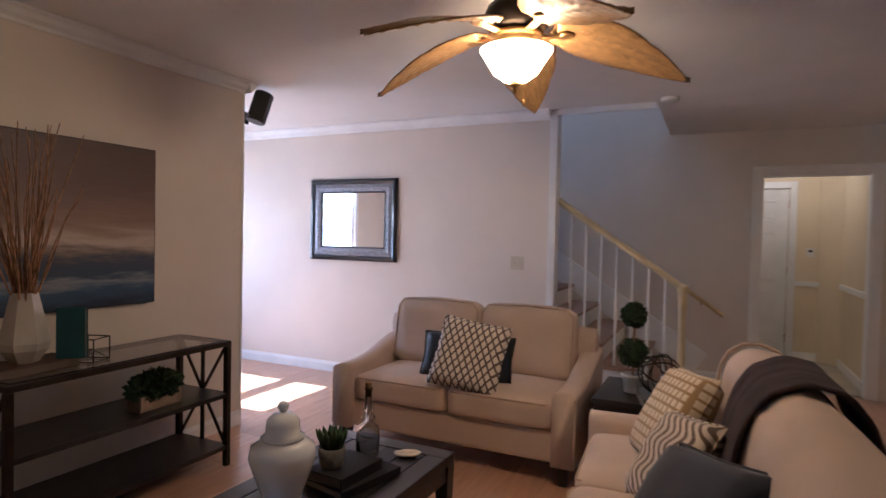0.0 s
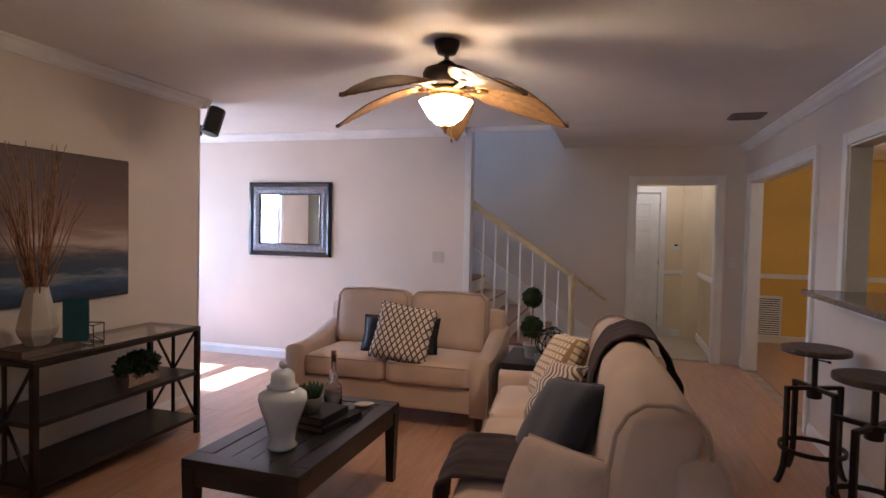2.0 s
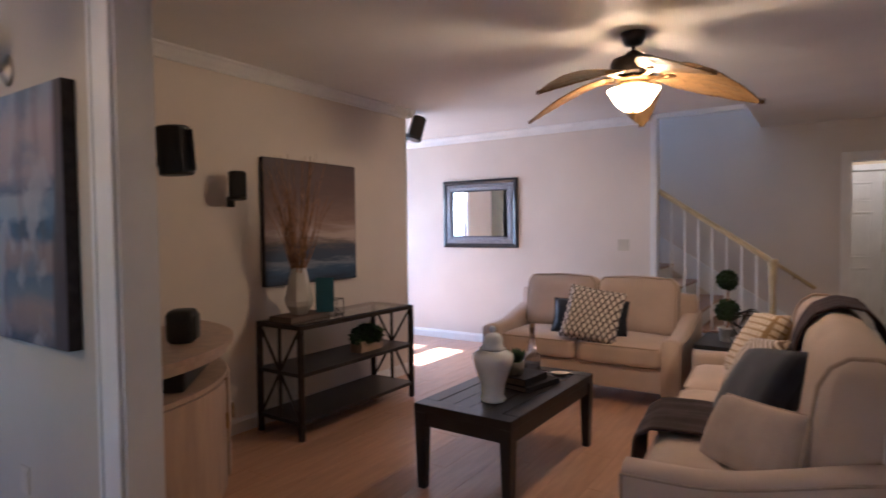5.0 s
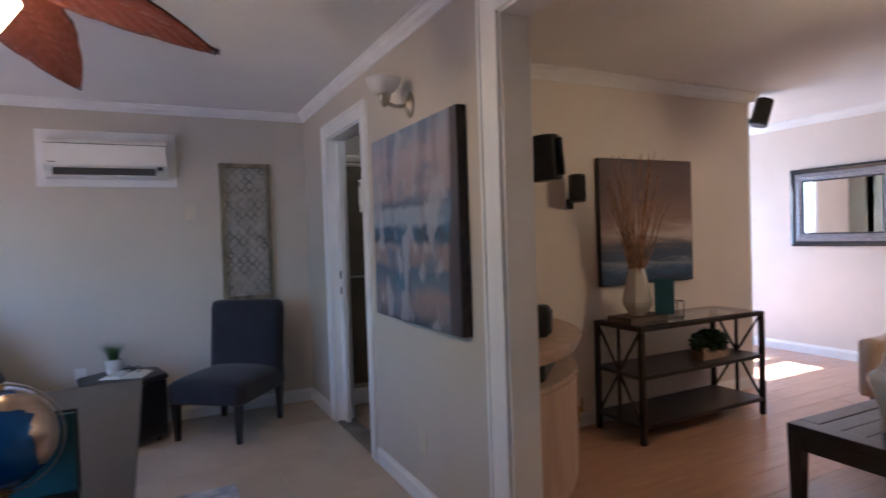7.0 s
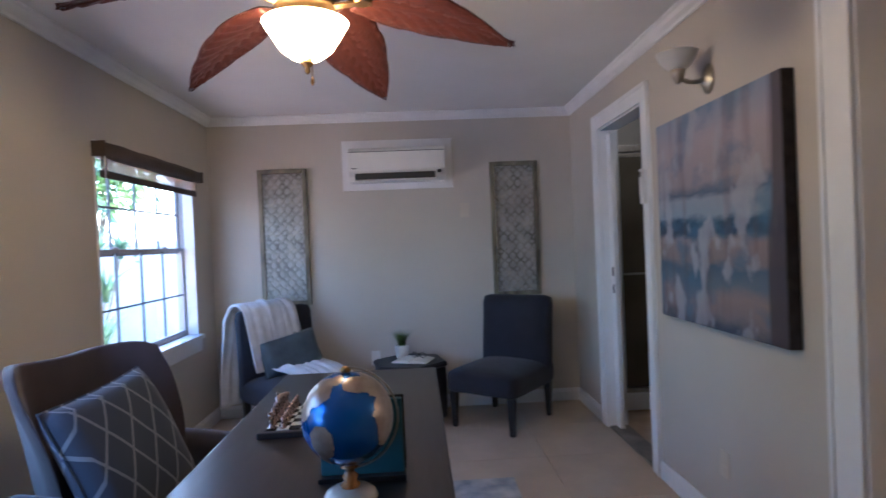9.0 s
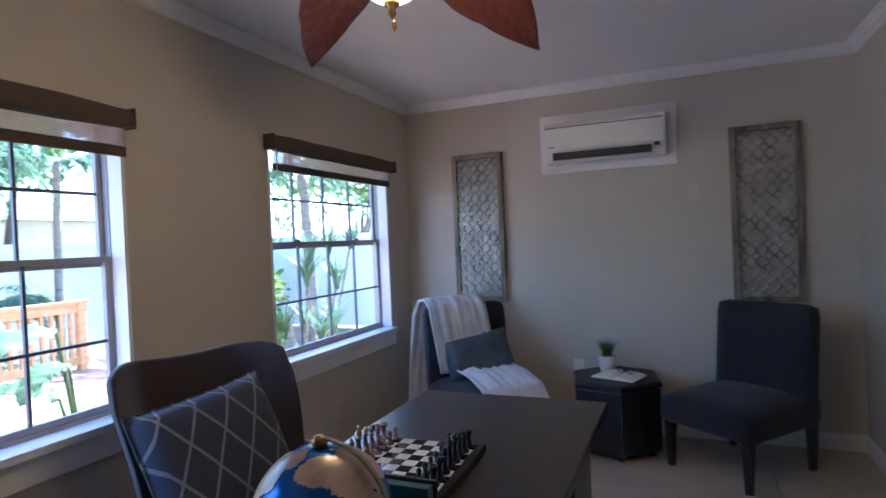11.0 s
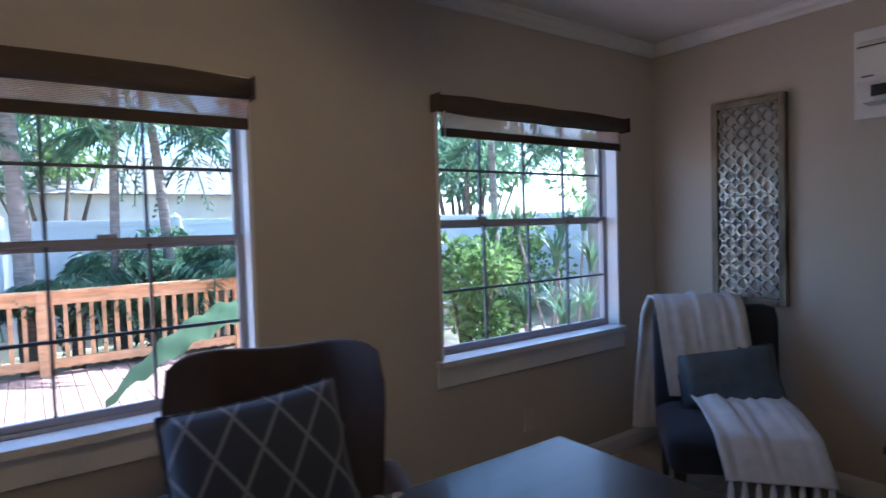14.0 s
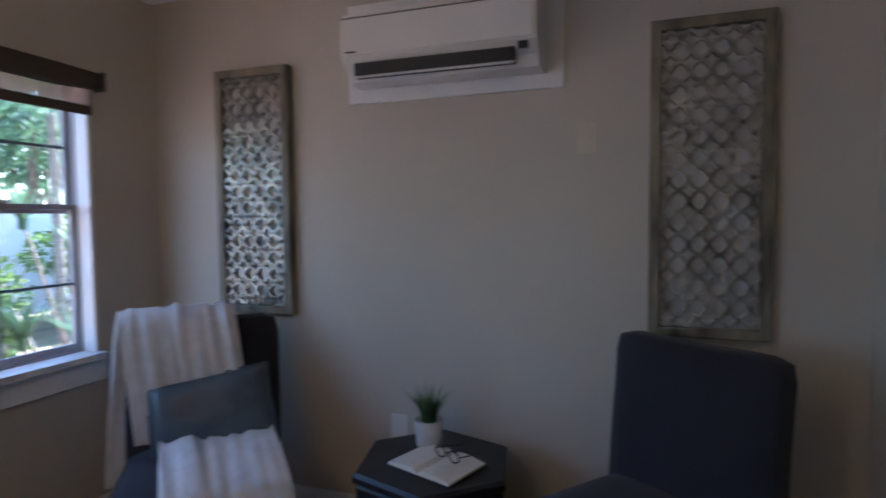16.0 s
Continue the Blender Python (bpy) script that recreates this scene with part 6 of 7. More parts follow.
# ---- slipper chairs ----
def slipper_chair(m, label):
    """An armless chair facing -y."""
    c = thing("slipper_chair", label, "chair", m, "slipper chairs")
    part("seat", slab(0.58, 0.66, 0.17, None, pose(0, -0.04, 0.25), 0.05, 0.03), CHARCOAL, c, smooth=True)
    t = slab(0.59, 0.13, 0.60, None, pose(0, 0.19, 0.32, -5, 0, 0), 0.05, 0.0)
    part("backrest", t, CHARCOAL, c, smooth=True)
    for sx in (-1, 1):
        for sy in (-0.32, 0.24):
            part("leg", leg_block(sx * 0.24, sy, 0.26, 0.035, 0.05), DARKWOOD, c, "tapered dark wooden leg")
    return c


slipper_chair(pose(-4.32, -0.72, 0, 0, 0, 51), "charcoal armless slipper chair in the corner")
slipper_chair(pose(-4.23, -2.29, 0, 0, 0, 129), "charcoal slipper chair with a white throw on it")
_sc = pose(-4.23, -2.29, 0, 0, 0, 129)
tagged(link_mesh("throw_blanket", draped([_sc @ Vector(p) for p in ((0.12, -0.43, 0.285), (0.11, -0.415, 0.34), (0.09, -0.37, 0.43), (0.07, -0.2, 0.475), (0.05, 0.0, 0.485), (0.04, 0.09, 0.50))], 0.40, _sc.to_3x3() @ Vector((1, 0, 0)), 7, 0.019, seed=1), THROWW, None, True), "white knitted throw hanging over the chair's seat", "throw")
tagged(link_mesh("throw_blanket", draped([_sc @ Vector(p) for p in ((-0.03, 0.09, 0.48), (-0.06, 0.115, 0.72), (-0.08, 0.14, 0.89), (-0.09, 0.185, 0.94), (-0.11, 0.27, 0.94), (-0.14, 0.325, 0.84), (-0.17, 0.325, 0.50), (-0.19, 0.32, 0.22))], 0.42, _sc.to_3x3() @ Vector((1, 0.08, 0)), 6, 0.019, seed=4), THROWW, None, True), "white knitted throw draped over the chair's back", "throw")
_fr = bmesh.new()
_rf = random.Random(8)
for i in range(8):
    p = _sc @ Vector((-0.06 + 0.052 * i, -0.442, 0.29))
    lathe([(0.006, -0.13 - _rf.uniform(0, 0.02)), (0.017, -0.12), (0.011, -0.03), (0.007, 0)], 8, _fr, Matrix.Translation(p))
tagged(link_mesh("throw_fringe", _fr, THROWW, None, True), "white tassel fringe of the knitted throw", "throw")["kind"] = "stuff"
throw_pillow("long slate blue satin lumbar pillow", SATINB, 0.46, 0.28, 0.14, _sc @ pose(0.03, 0.05, 0.585, 70, -8, 0), 9)

# ---- ottoman and what stands on it ----
ot = thing("ottoman", "six-sided black leather ottoman used as a side table", "ottoman", pose(-4.41, -1.43, 0, 0, 0, 12))
part("body", lathe([(0.27, 0.035), (0.285, 0.05), (0.285, 0.41), (0.278, 0.42)], 6), BLACKLEATHER, ot)
part("lid", lathe([(0.285, 0.424), (0.297, 0.43), (0.297, 0.45), (0.285, 0.462), (0.15, 0.466)], 6), BLACKLEATHER, ot, "padded leather lid")
for i in range(6):
    a = radians(60 * i)
    part("foot", lathe([(0.02, 0), (0.024, 0.036)], 10, None, Matrix.Translation((0.22 * math.cos(a), 0.22 * math.sin(a), 0))), BLACK, ot)
gp = thing("grass_plant", "small potted grass plant in a pale pot", "plant", pose(-4.51, -1.488, 0.466))
part("pot", lathe([(0.042, 0), (0.046, 0.004), (0.055, 0.10), (0.05, 0.10), (0.046, 0.085)], 20), WHITEPOT, gp, smooth=True)


def tuft(n, h, seed, spread=0.5, w=0.004, c=(0, 0, 0), r0=0.03):
    """Arching grass blades, joined."""
    r = random.Random(seed)
    vs, fs = [], []
    for _ in range(n):
        a, l0 = r.uniform(0, 6.283), h * r.uniform(0.6, 1.1)
        o = Vector(c) + Vector((r0 * r.random() * math.cos(a), r0 * r.random() * math.sin(a), 0))
        d = Vector((math.cos(a), math.sin(a), 0)) * spread * r.uniform(0.2, 1.0)
        s = Vector((-math.sin(a), math.cos(a), 0)) * w
        b = len(vs)
        for k in range(5):
            q = k / 4
            p = o + d * l0 * q * q + Vector((0, 0, l0 * (q - 0.25 * spread * q * q)))
            vs += [p - s * (1 - q * 0.95), p + s * (1 - q * 0.95)]
        for k in range(4):
            fs.append((b + 2 * k, b + 2 * k + 1, b + 2 * k + 3, b + 2 * k + 2))
    me = bpy.data.meshes.new("tuft")
    me.from_pydata(vs, [], fs)
    t = bmesh.new()
    t.from_mesh(me)
    bpy.data.meshes.remove(me)
    return t


part("grass", tuft(190, 0.15, 5, 0.7, 0.0035, (0, 0, 0.085)), LEAFM, gp, "fine green grass blades")
ob_ = thing("open_book", "open book lying on the leather ottoman", "book", pose(-4.35, -1.40, 0.467, 0, 0, 70))
for s in (-1, 1):
    t = bmesh.new()
    g = 8
    rows = [[t.verts.new((s * 0.135 * i / g, y, z * (0.010 + 0.012 * math.sin(math.pi * (i / g) ** 0.6)) if i else 0.004 * z)) for i in range(g + 1)] for y, z in ((-0.1, 1), (0.1, 1))]
    bot = [[t.verts.new((s * 0.135 * i / g, y, 0.002)) for i in range(g + 1)] for y in (-0.1, 0.1)]
    for i in range(g):
        t.faces.new((rows[0][i], rows[0][i + 1], rows[1][i + 1], rows[1][i]))
        t.faces.new((bot[0][i], bot[1][i], bot[1][i + 1], bot[0][i + 1]))
        t.faces.new((rows[0][i], bot[0][i], bot[0][i + 1], rows[0][i + 1]))
        t.faces.new((rows[1][i], rows[1][i + 1], bot[1][i + 1], bot[1][i]))
    t.faces.new((rows[0][g], bot[0][g], bot[1][g], rows[1][g]))
    part("page_block", t, PAPER, ob_, smooth=False)
part("cover", box(-0.14, -0.103, 0, 0.14, 0.103, 0.002), BOOKDARK, ob_)
eg = thing("eyeglasses", "black rimmed eyeglasses lying on the open book", "eyeglasses", pose(-4.35, -1.36, 0.492, 0, 0, 60))
for s in (-1, 1):
    t = bmesh.new()
    pts = [Vector((s * 0.034 + 0.026 * math.cos(a), 0.0, 0.02 + 0.019 * math.sin(a))) for a in np.linspace(0, 2 * math.pi, 17)]
    for a, b in zip(pts, pts[1:]):
        rod(a, b, 0.0025, 5, t)
    part("rim", t, BLACK, eg)
    part("temple", rod((s * 0.06, 0, 0.025), (s * 0.05, 0.12, 0.006), 0.002, 5), BLACK, eg)
part("bridge", rod((-0.009, 0, 0.026), (0.009, 0, 0.026), 0.002, 5), BLACK, eg)

# ---- office walls ----
ac = thing("air_conditioner", "white wall-mounted air conditioner with open vane", "air conditioner", pose(-4.720, -1.468, 1.98))


def ac_body():
    t = bmesh.new()
    prof = [(0, 0.14), (0.13, 0.14), (0.165, 0.125), (0.185, 0.09), (0.19, 0.02), (0.185, -0.045), (0.165, -0.06), (0.13, -0.085), (0.12, -0.125), (0.03, -0.13), (0, -0.125)]
    ends = [[t.verts.new((x, y, z)) for x, z in prof] for y in (-0.38, 0.38)]
    k = len(prof)
    for i in range(k):
        t.faces.new((ends[0][i], ends[0][(i + 1) % k], ends[1][(i + 1) % k], ends[1][i]))
    t.faces.new(ends[0]); t.faces.new(ends[1][::-1])
    return t


part("body", ac_body(), ACW, ac)
part("front_panel", box(0.181, -0.372, -0.040, 0.196, 0.372, 0.10, 0.006), ACW, ac)
part("air_slot", box(0.135, -0.33, -0.118, 0.172, 0.30, -0.062, 0.003), GREYSLOT, ac, "dark air outlet slot")
part("vane", box(-0.035, -0.33, -0.003, 0.035, 0.30, 0.003, 0.002, None, pose(0.165, 0, -0.112, 0, 22, 0)), ACW, ac)
part("display", box(0.172, 0.315, -0.075, 0.186, 0.35, -0.05, 0.002), GREYSLOT, ac)
part("badge", box(0.196, -0.355, -0.03, 0.1975, -0.31, -0.024), GREYSLOT, ac)
part("panel_gap", box(0.17, -0.374, 0.101, 0.1915, 0.374, 0.105), GREYSLOT, ac)
tagged(link_mesh("mounting_board", box(-4.737, -1.917, 1.80, -4.720, -1.019, 2.205, 0.003), BOARD), "white board behind the air conditioner", "board")["kind"] = "structure"


def lattice_panel(y, label):
    p = thing("lattice_panel", label, "wall panel", pose(-4.735, y, 1.443), "carved lattice wall panels")
    w, h = 0.195, 0.55
    t = bmesh.new()
    for s in (-1, 1):
        box(0.004, s * w - 0.018 - s * 0.018, -h, 0.045, s * w + 0.018 - s * 0.018, h, 0.005, t)
        box(0.004, -w + 0.036, s * h - 0.018 - s * 0.018, 0.045, w - 0.036, s * h + 0.018 - s * 0.018, 0.005, t)
    part("frame", t, LATTICEG, p, "aged gilt wooden frame")
    part("backing", box(0.002, -w + 0.03, -h + 0.03, 0.012, w - 0.03, h - 0.03), LATTICEB, p, "pale backing board")
    t = bmesh.new()
    nx, ny = 5, 14
    sx, sy = (2 * w - 0.06) / nx, (2 * h - 0.06) / ny
    for j in range(ny + 1):
        for i in range(nx + 1):
            for ox, oy in ((0, 0),):
                cy, cz = -w + 0.03 + (i + ox) * sx, -h + 0.03 + (j + oy) * sy
                if abs(cy) > w - 0.02 or abs(cz) > h - 0.02:
                    continue
                for k in range(4):
                    a0, a1 = math.pi / 2 * k, math.pi / 2 * (k + 1)
                    q0 = (0.024, cy + sx * 0.5 * math.cos(a0), cz + sy * 0.5 * math.sin(a0))
                    q1 = (0.024, cy + sx * 0.5 * math.cos(a1), cz + sy * 0.5 * math.sin(a1))
                    qm = (0.024, cy + sx * 0.43 * math.cos((a0 + a1) / 2), cz + sy * 0.43 * math.sin((a0 + a1) / 2))
                    if max(abs(q0[1]), abs(q1[1])) > w - 0.025 or max(abs(q0[2]), abs(q1[2])) > h - 0.025:
                        continue
                    bar(q0, qm, 0.017, 0.014, t)
                    bar(qm, q1, 0.017, 0.014, t)
    part("lattice", t, LATTICEW, p, "carved weathered quatrefoil lattice")
    return p


lattice_panel(-2.40, "carved grey lattice panel near the window")
lattice_panel(-0.523, "carved grey lattice panel above the corner chair")

pt = thing("abstract_painting", "large abstract canvas in blue, grey and mauve", "painting", pose(-2.438, -0.056, 1.416))
part("canvas", box(-0.506, -0.024, -0.483, 0.506, 0.024, 0.483, 0.004), ABSTRACT, pt)
part("canvas_edge", box(0.5065, -0.022, -0.482, 0.5095, 0.022, 0.482), CANVASEDGE, pt)
sc_ = thing("wall_sconce", "brushed nickel wall sconce with a ribbed glass bowl", "sconce", pose(-2.49, -0.03, 2.02))
part("backplate", lathe([(0.05, 0), (0.054, 0.005), (0.045, 0.014), (0.03, 0.022), (0.02, 0.03)], 24, None, pose(0, 0, 0, 90, 0, 0) @ Matrix.Diagonal((0.9, 1.25, 1, 1))), NICKEL, sc_, smooth=True)
t = bmesh.new()
pts = [Vector((0, -0.02, 0)), Vector((0, -0.05, -0.012)), Vector((0, -0.09, -0.012)), Vector((0, -0.125, 0.0)), Vector((0, -0.14, 0.02))]
for a, b in zip(pts, pts[1:]):
    rod(a, b, 0.010, 10, t)
part("arm", t, NICKEL, sc_, smooth=True)
part("cup", lathe([(0.008, -0.03), (0.014, -0.02), (0.024, -0.005), (0.03, 0.012), (0.034, 0.03), (0.03, 0.032)], 18, None, Matrix.Translation((0, -0.14, 0.01))), NICKEL, sc_, smooth=True)
part("glass_bowl", lathe([(0.03, 0.03), (0.055, 0.045), (0.075, 0.07), (0.085, 0.10), (0.088, 0.105), (0.082, 0.103), (0.07, 0.072), (0.05, 0.05), (0.02, 0.038)], 32, None, Matrix.Translation((0, -0.14, 0.01)), 0.015, 16), FROST, sc_, "ribbed frosted glass bowl", True)
wb = thing("remote_holder", "white remote control holder beside the doorway", "remote", pose(-3.17, -0.056, 1.62))
part("holder", box(-0.026, -0.02, -0.10, 0.026, 0, 0.03, 0.004), PLATEW, wb)
part("remote", box(-0.02, -0.026, -0.06, 0.02, -0.008, 0.095, 0.004), PLATEW, wb)
part("screen", box(-0.013, -0.0275, 0.05, 0.013, -0.0255, 0.08, 0.001), BLACK, wb)

# washroom seen through the office doorway
pdoor = thing("pocket_door", "white sliding door half out of its slot", "door", pose(-4.01, 0.035, 0))
pdoor["kind"] = "structure"
part("slab", box(0.013, -0.017, 0.01, 0.085, 0.017, 2.06, 0.002), TRIM, pdoor)
for z in (0.98, 1.10):
    part("latch_plate", box(0.04, -0.0195, z - 0.03, 0.07, -0.0165, z + 0.03, 0.001), BRONZE, pdoor)
sh = thing("shower_enclosure", "framed olive tinted shower enclosure", "shower", pose(-4.4, 0.5, 0))
part("sill", box(-0.05, -0.395, 0, 0.05, 0.395, 0.13, 0.006), TRIM, sh, "white raised shower kerb")
for y0, y1, x in ((-0.375, 0.02, 0.012), (-0.02, 0.375, -0.012)):
    pn = part("panel", box(x - 0.004, y0, 0.17, x + 0.004, y1, 1.95), DARKDOOR, sh, "dim tinted glass panel")
    part("panel_frame", box(x - 0.009, y0 - 0.012, 0.165, x + 0.009, y0 + 0.012, 1.955, 0.002), NICKEL, pn)
part("rail", box(-0.03, -0.395, 0.131, 0.03, 0.395, 0.165, 0.003), NICKEL, sh, "brushed nickel bottom rail")
part("header", box(-0.03, -0.395, 1.985, 0.03, 0.395, 2.04, 0.004), NICKEL, sh, "brushed nickel header")
part("track", box(-0.022, -0.395, 1.952, 0.022, 0.395, 1.978, 0.003), NICKEL, sh)
t = bmesh.new()
rod((0.05, -0.33, 1.05), (0.05, 0.31, 1.05), 0.008, 8, t)
for y in (-0.31, 0.29):
    rod((0.014, y, 1.05), (0.05, y, 1.05), 0.007, 6, t)
part("towel_bar", t, NICKEL, sh, "slim nickel towel bar")
structure("threshold_office_door", box(-4.0, -0.03, -0.01, -3.235, 0.10, 0.012, 0.003), material("grey_threshold", (0.20, 0.18, 0.15), 0.6, vary=0.2), "grey worn door threshold")
rg = thing("area_rug", "pale grey rug with a faded pattern", "rug", pose(-2.1, -1.40, 0))
part("woven_field", box(-1.14, -0.70, 0.0, 1.12, 0.555, 0.009, 0.003), RUGM, rg)


# ---- garden ----
GRASS = material("sunlit_ground", (0.30, 0.27, 0.17), 0.95, vary=0.3, scale=0.8, bump=0.5, bscale=30)
DECKW = material("pinkish_deck_boards", (0.50, 0.33, 0.27), 0.75, vary=0.15, scale=4, stretch=(6, 1, 1), bump=0.2, bscale=40, objvar=0.10)
CEDAR = material("orange_cedar_stain", (0.74, 0.41, 0.19), 0.6, vary=0.12, scale=6, stretch=(1, 1, 5), bump=0.1)
FENCEW = material("white_vinyl_fence", (0.80, 0.82, 0.86), 0.5, vary=0.04, scale=2)
PALMT = material("pale_palm_trunk", (0.30, 0.26, 0.23), 0.85, vary=0.2, scale=8, stretch=(1, 1, 5), bump=0.4, bscale=20)
BARK = material("grey_brown_bark", (0.16, 0.12, 0.09), 0.9, vary=0.3, scale=9, bump=0.6, bscale=20)


def foliage(name, c1, c2):
    m = material(name, c1, 0.5, vary=0.3, scale=3, color2=c2)
    n, l = m.node_tree.nodes, m.node_tree.links
    tr, mix, geo = n.new("ShaderNodeBsdfTranslucent"), n.new("ShaderNodeMixShader"), n.new("ShaderNodeNewGeometry")
    bs = n["Principled BSDF"]
    src = bs.inputs["Base Color"].links[0].from_socket
    hsv, mr = n.new("ShaderNodeHueSaturation"), n.new("ShaderNodeMapRange")
    mr.inputs["To Min"].default_value, mr.inputs["To Max"].default_value = 0.6, 1.5
    l.new(geo.outputs["Random Per Island"], mr.inputs["Value"]); l.new(mr.outputs[0], hsv.inputs["Value"])
    l.new(src, hsv.inputs["Color"]); l.new(hsv.outputs[0], bs.inputs["Base Color"]); l.new(hsv.outputs[0], tr.inputs["Color"])
    mix.inputs[0].default_value = 0.4
    l.new(bs.outputs[0], mix.inputs[1]); l.new(tr.outputs[0], mix.inputs[2])
    l.new(mix.outputs[0], n["Material Output"].inputs[0])
    return m


LEAFG = foliage("bright_garden_leaf", (0.22, 0.33, 0.10), (0.10, 0.17, 0.06))
LEAFP = foliage("palm_leaf", (0.16, 0.26, 0.14), (0.07, 0.14, 0.09))
LEAFY = foliage("yellow_green_leaf", (0.26, 0.30, 0.06), (0.09, 0.16, 0.04))

_gr = bmesh.new()
bmesh.ops.create_grid(_gr, x_segments=2, y_segments=2, size=150)
bmesh.ops.translate(_gr, vec=(0, 0, -0.45), verts=_gr.verts)
structure("ground", _gr, GRASS, "sunlit sandy garden ground")

DKZ = -0.16
deck = tagged(link_mesh("deck", box(-5.95, -8.65, DKZ - 0.25, 5.0, -3.16, DKZ - 0.03), BARK), "pinkish wooden garden deck", "deck", kind="structure")
_bm = {}
bw = 0.14
for i in range(int(10.95 / bw)):
    x = -5.95 + (i + 0.5) * bw
    if "b" not in _bm:
        o = part("board", box(-bw / 2 + 0.004, -8.65, -0.03, bw / 2 - 0.004, -3.16, 0, 0.003), DECKW, deck)
        _bm["b"] = o.data
    else:
        o = new("board", _bm["b"])
        o.parent = deck
    o.location = (x, 0, DKZ)

rl = thing("deck_railing", "orange stained wooden deck railing", "railing", pose(0, -8.5, DKZ))
part("cap_rail", box(-5.95, -0.07, 0.90, 5.0, 0.07, 0.94, 0.004), CEDAR, rl)
part("top_rail", box(-5.95, -0.02, 0.78, 5.0, 0.02, 0.90, 0.003), CEDAR, rl)
part("bottom_rail", box(-5.95, -0.02, 0.08, 5.0, 0.02, 0.18, 0.003), CEDAR, rl)
_pm = None
for i in range(6):
    x = -5.85 + i * 2.1
    if _pm is None:
        o = part("post", box(-0.05, -0.05, 0, 0.05, 0.05, 0.90, 0.004), CEDAR, rl)
        _pm = o.data
    else:
        o = new("post", _pm)
        o.parent = rl
    o.location = (x, 0.0, 0)
_pm = None
for i in range(87):
    x = -5.74 + i * 0.125
    if _pm is None:
        o = part("picket", box(-0.022, -0.06, 0.06, 0.022, -0.021, 0.80, 0.002), CEDAR, rl)
        _pm = o.data
    else:
        o = new("picket", _pm)
        o.parent = rl
    o.location = (x, 0, 0)

def garden_fence(name, m, n, label):
    f = thing(name, label, "fence", m)
    f["kind"] = "structure"
    data = {}
    for i in range(n):
        for kind, mk in (("post", lambda: merge(box(-0.065, -0.065, 0, 0.065, 0.065, 2.1, 0.004), lathe([(0.1, 2.1), (0.01, 2.16)], 4))), ("panel", lambda: box(0.065, -0.02, 0.06, 2.335, 0.02, 2.02, 0.003)), ("rail", lambda: box(0.065, -0.035, 1.96, 2.335, 0.035, 2.06, 0.004))):
            if kind not in data:
                o = part(kind, mk(), FENCEW, f)
                data[kind] = o.data
            else:
                o = new(kind, data[kind])
                o.parent = f
            o.location = (2.4 * i, 0, 0)
    return f


garden_fence("garden_fence", pose(-13.2, -11.4, -0.45), 11, "white vinyl privacy fence behind the garden")
garden_fence("garden_fence", pose(-11.4, -11.3, -0.45, 0, 0, 90), 9, "white vinyl privacy fence at the garden's side")


def frond(t, base, az, ln, rise, droop, rng, leaf=0.42, n=30):
    """A feather palm frond: an arching rib with hanging leaflets on both sides."""
    prev = Vector(base)
    d = Vector((math.cos(az), math.sin(az), 0))
    side = Vector((-d.y, d.x, 0))
    for k in range(1, n + 1):
        s = k / n
        p = Vector(base) + d * ln * (s - 0.18 * s * s) + Vector((0, 0, rise * s - droop * s * s))
        t[0].extend([prev - side * 0.012, prev + side * 0.012, p + side * 0.009, p - side * 0.009])
        b = len(t[0]) - 4
        t[1].append((b, b + 1, b + 2, b + 3))
        if k > 3:
            w = leaf * math.sin(math.pi * min(1, 0.15 + 0.85 * s) ** 0.8) + 0.06
            for sg in (-1, 1):
                q = p + side * sg * w * 0.75 + d * w * 0.45 + Vector((0, 0, -w * rng.uniform(0.15, 0.6)))
                hw = Vector(d) * 0.024
                b = len(t[0])
                mid = (p + q) / 2 + Vector((0, 0, 0.03))
                t[0].extend([p, mid + hw, q, mid - hw])
                t[1].append((b, b + 1, b + 2, b + 3))
        prev = p


def mesh_from(t):
    me = bpy.data.meshes.new("leaves")
    me.from_pydata(t[0], [], t[1])
    bm = bmesh.new()
    bm.from_mesh(me)
    bpy.data.meshes.remove(me)
    return bm


def trunk(h, r0, r1, lean, rng, rings=14, seg=10, knob=0.06):
    t = bmesh.new()
    prev = None
    for i in range(rings + 1):
        s = i / rings
        c = Vector((lean[0] * s * s, lean[1] * s * s, h * s))
        r = (r0 + (r1 - r0) * s) * (1 + knob * (i % 2))
        ring = [t.verts.new(c + Vector((r * math.cos(2 * math.pi * k / seg), r * math.sin(2 * math.pi * k / seg), 0))) for k in range(seg)]
        if prev:
            for k in range(seg):
                t.faces.new((prev[k], prev[(k + 1) % seg], ring[(k + 1) % seg], ring[k]))
        prev = ring
    t.faces.new(prev)
    return t, Vector((lean[0], lean[1], h))


def palm(x, y, h, seed, n=13, ln=1.9, r=0.09, label="slender palm tree with feathery fronds", up=(0.1, 1.1)):
    rng = random.Random(seed)
    p = thing("palm_tree", label, "palm", pose(x, y, -0.45), "garden palms")
    t, top = trunk(h, r * 1.25, r, (rng.uniform(-0.15, 0.15), rng.uniform(-0.3, 0.3)), rng, 24)
    part("trunk", t, PALMT, p, smooth=True)
    q = ([], [])
    for i in range(n):
        frond(q, top, i * 2.39996 + rng.uniform(-0.2, 0.2), ln * rng.uniform(0.75, 1.1), rng.uniform(*up), rng.uniform(0.9, 1.7), rng)
    part("crown", mesh_from(q), LEAFP, p, "drooping green palm fronds")
    return p


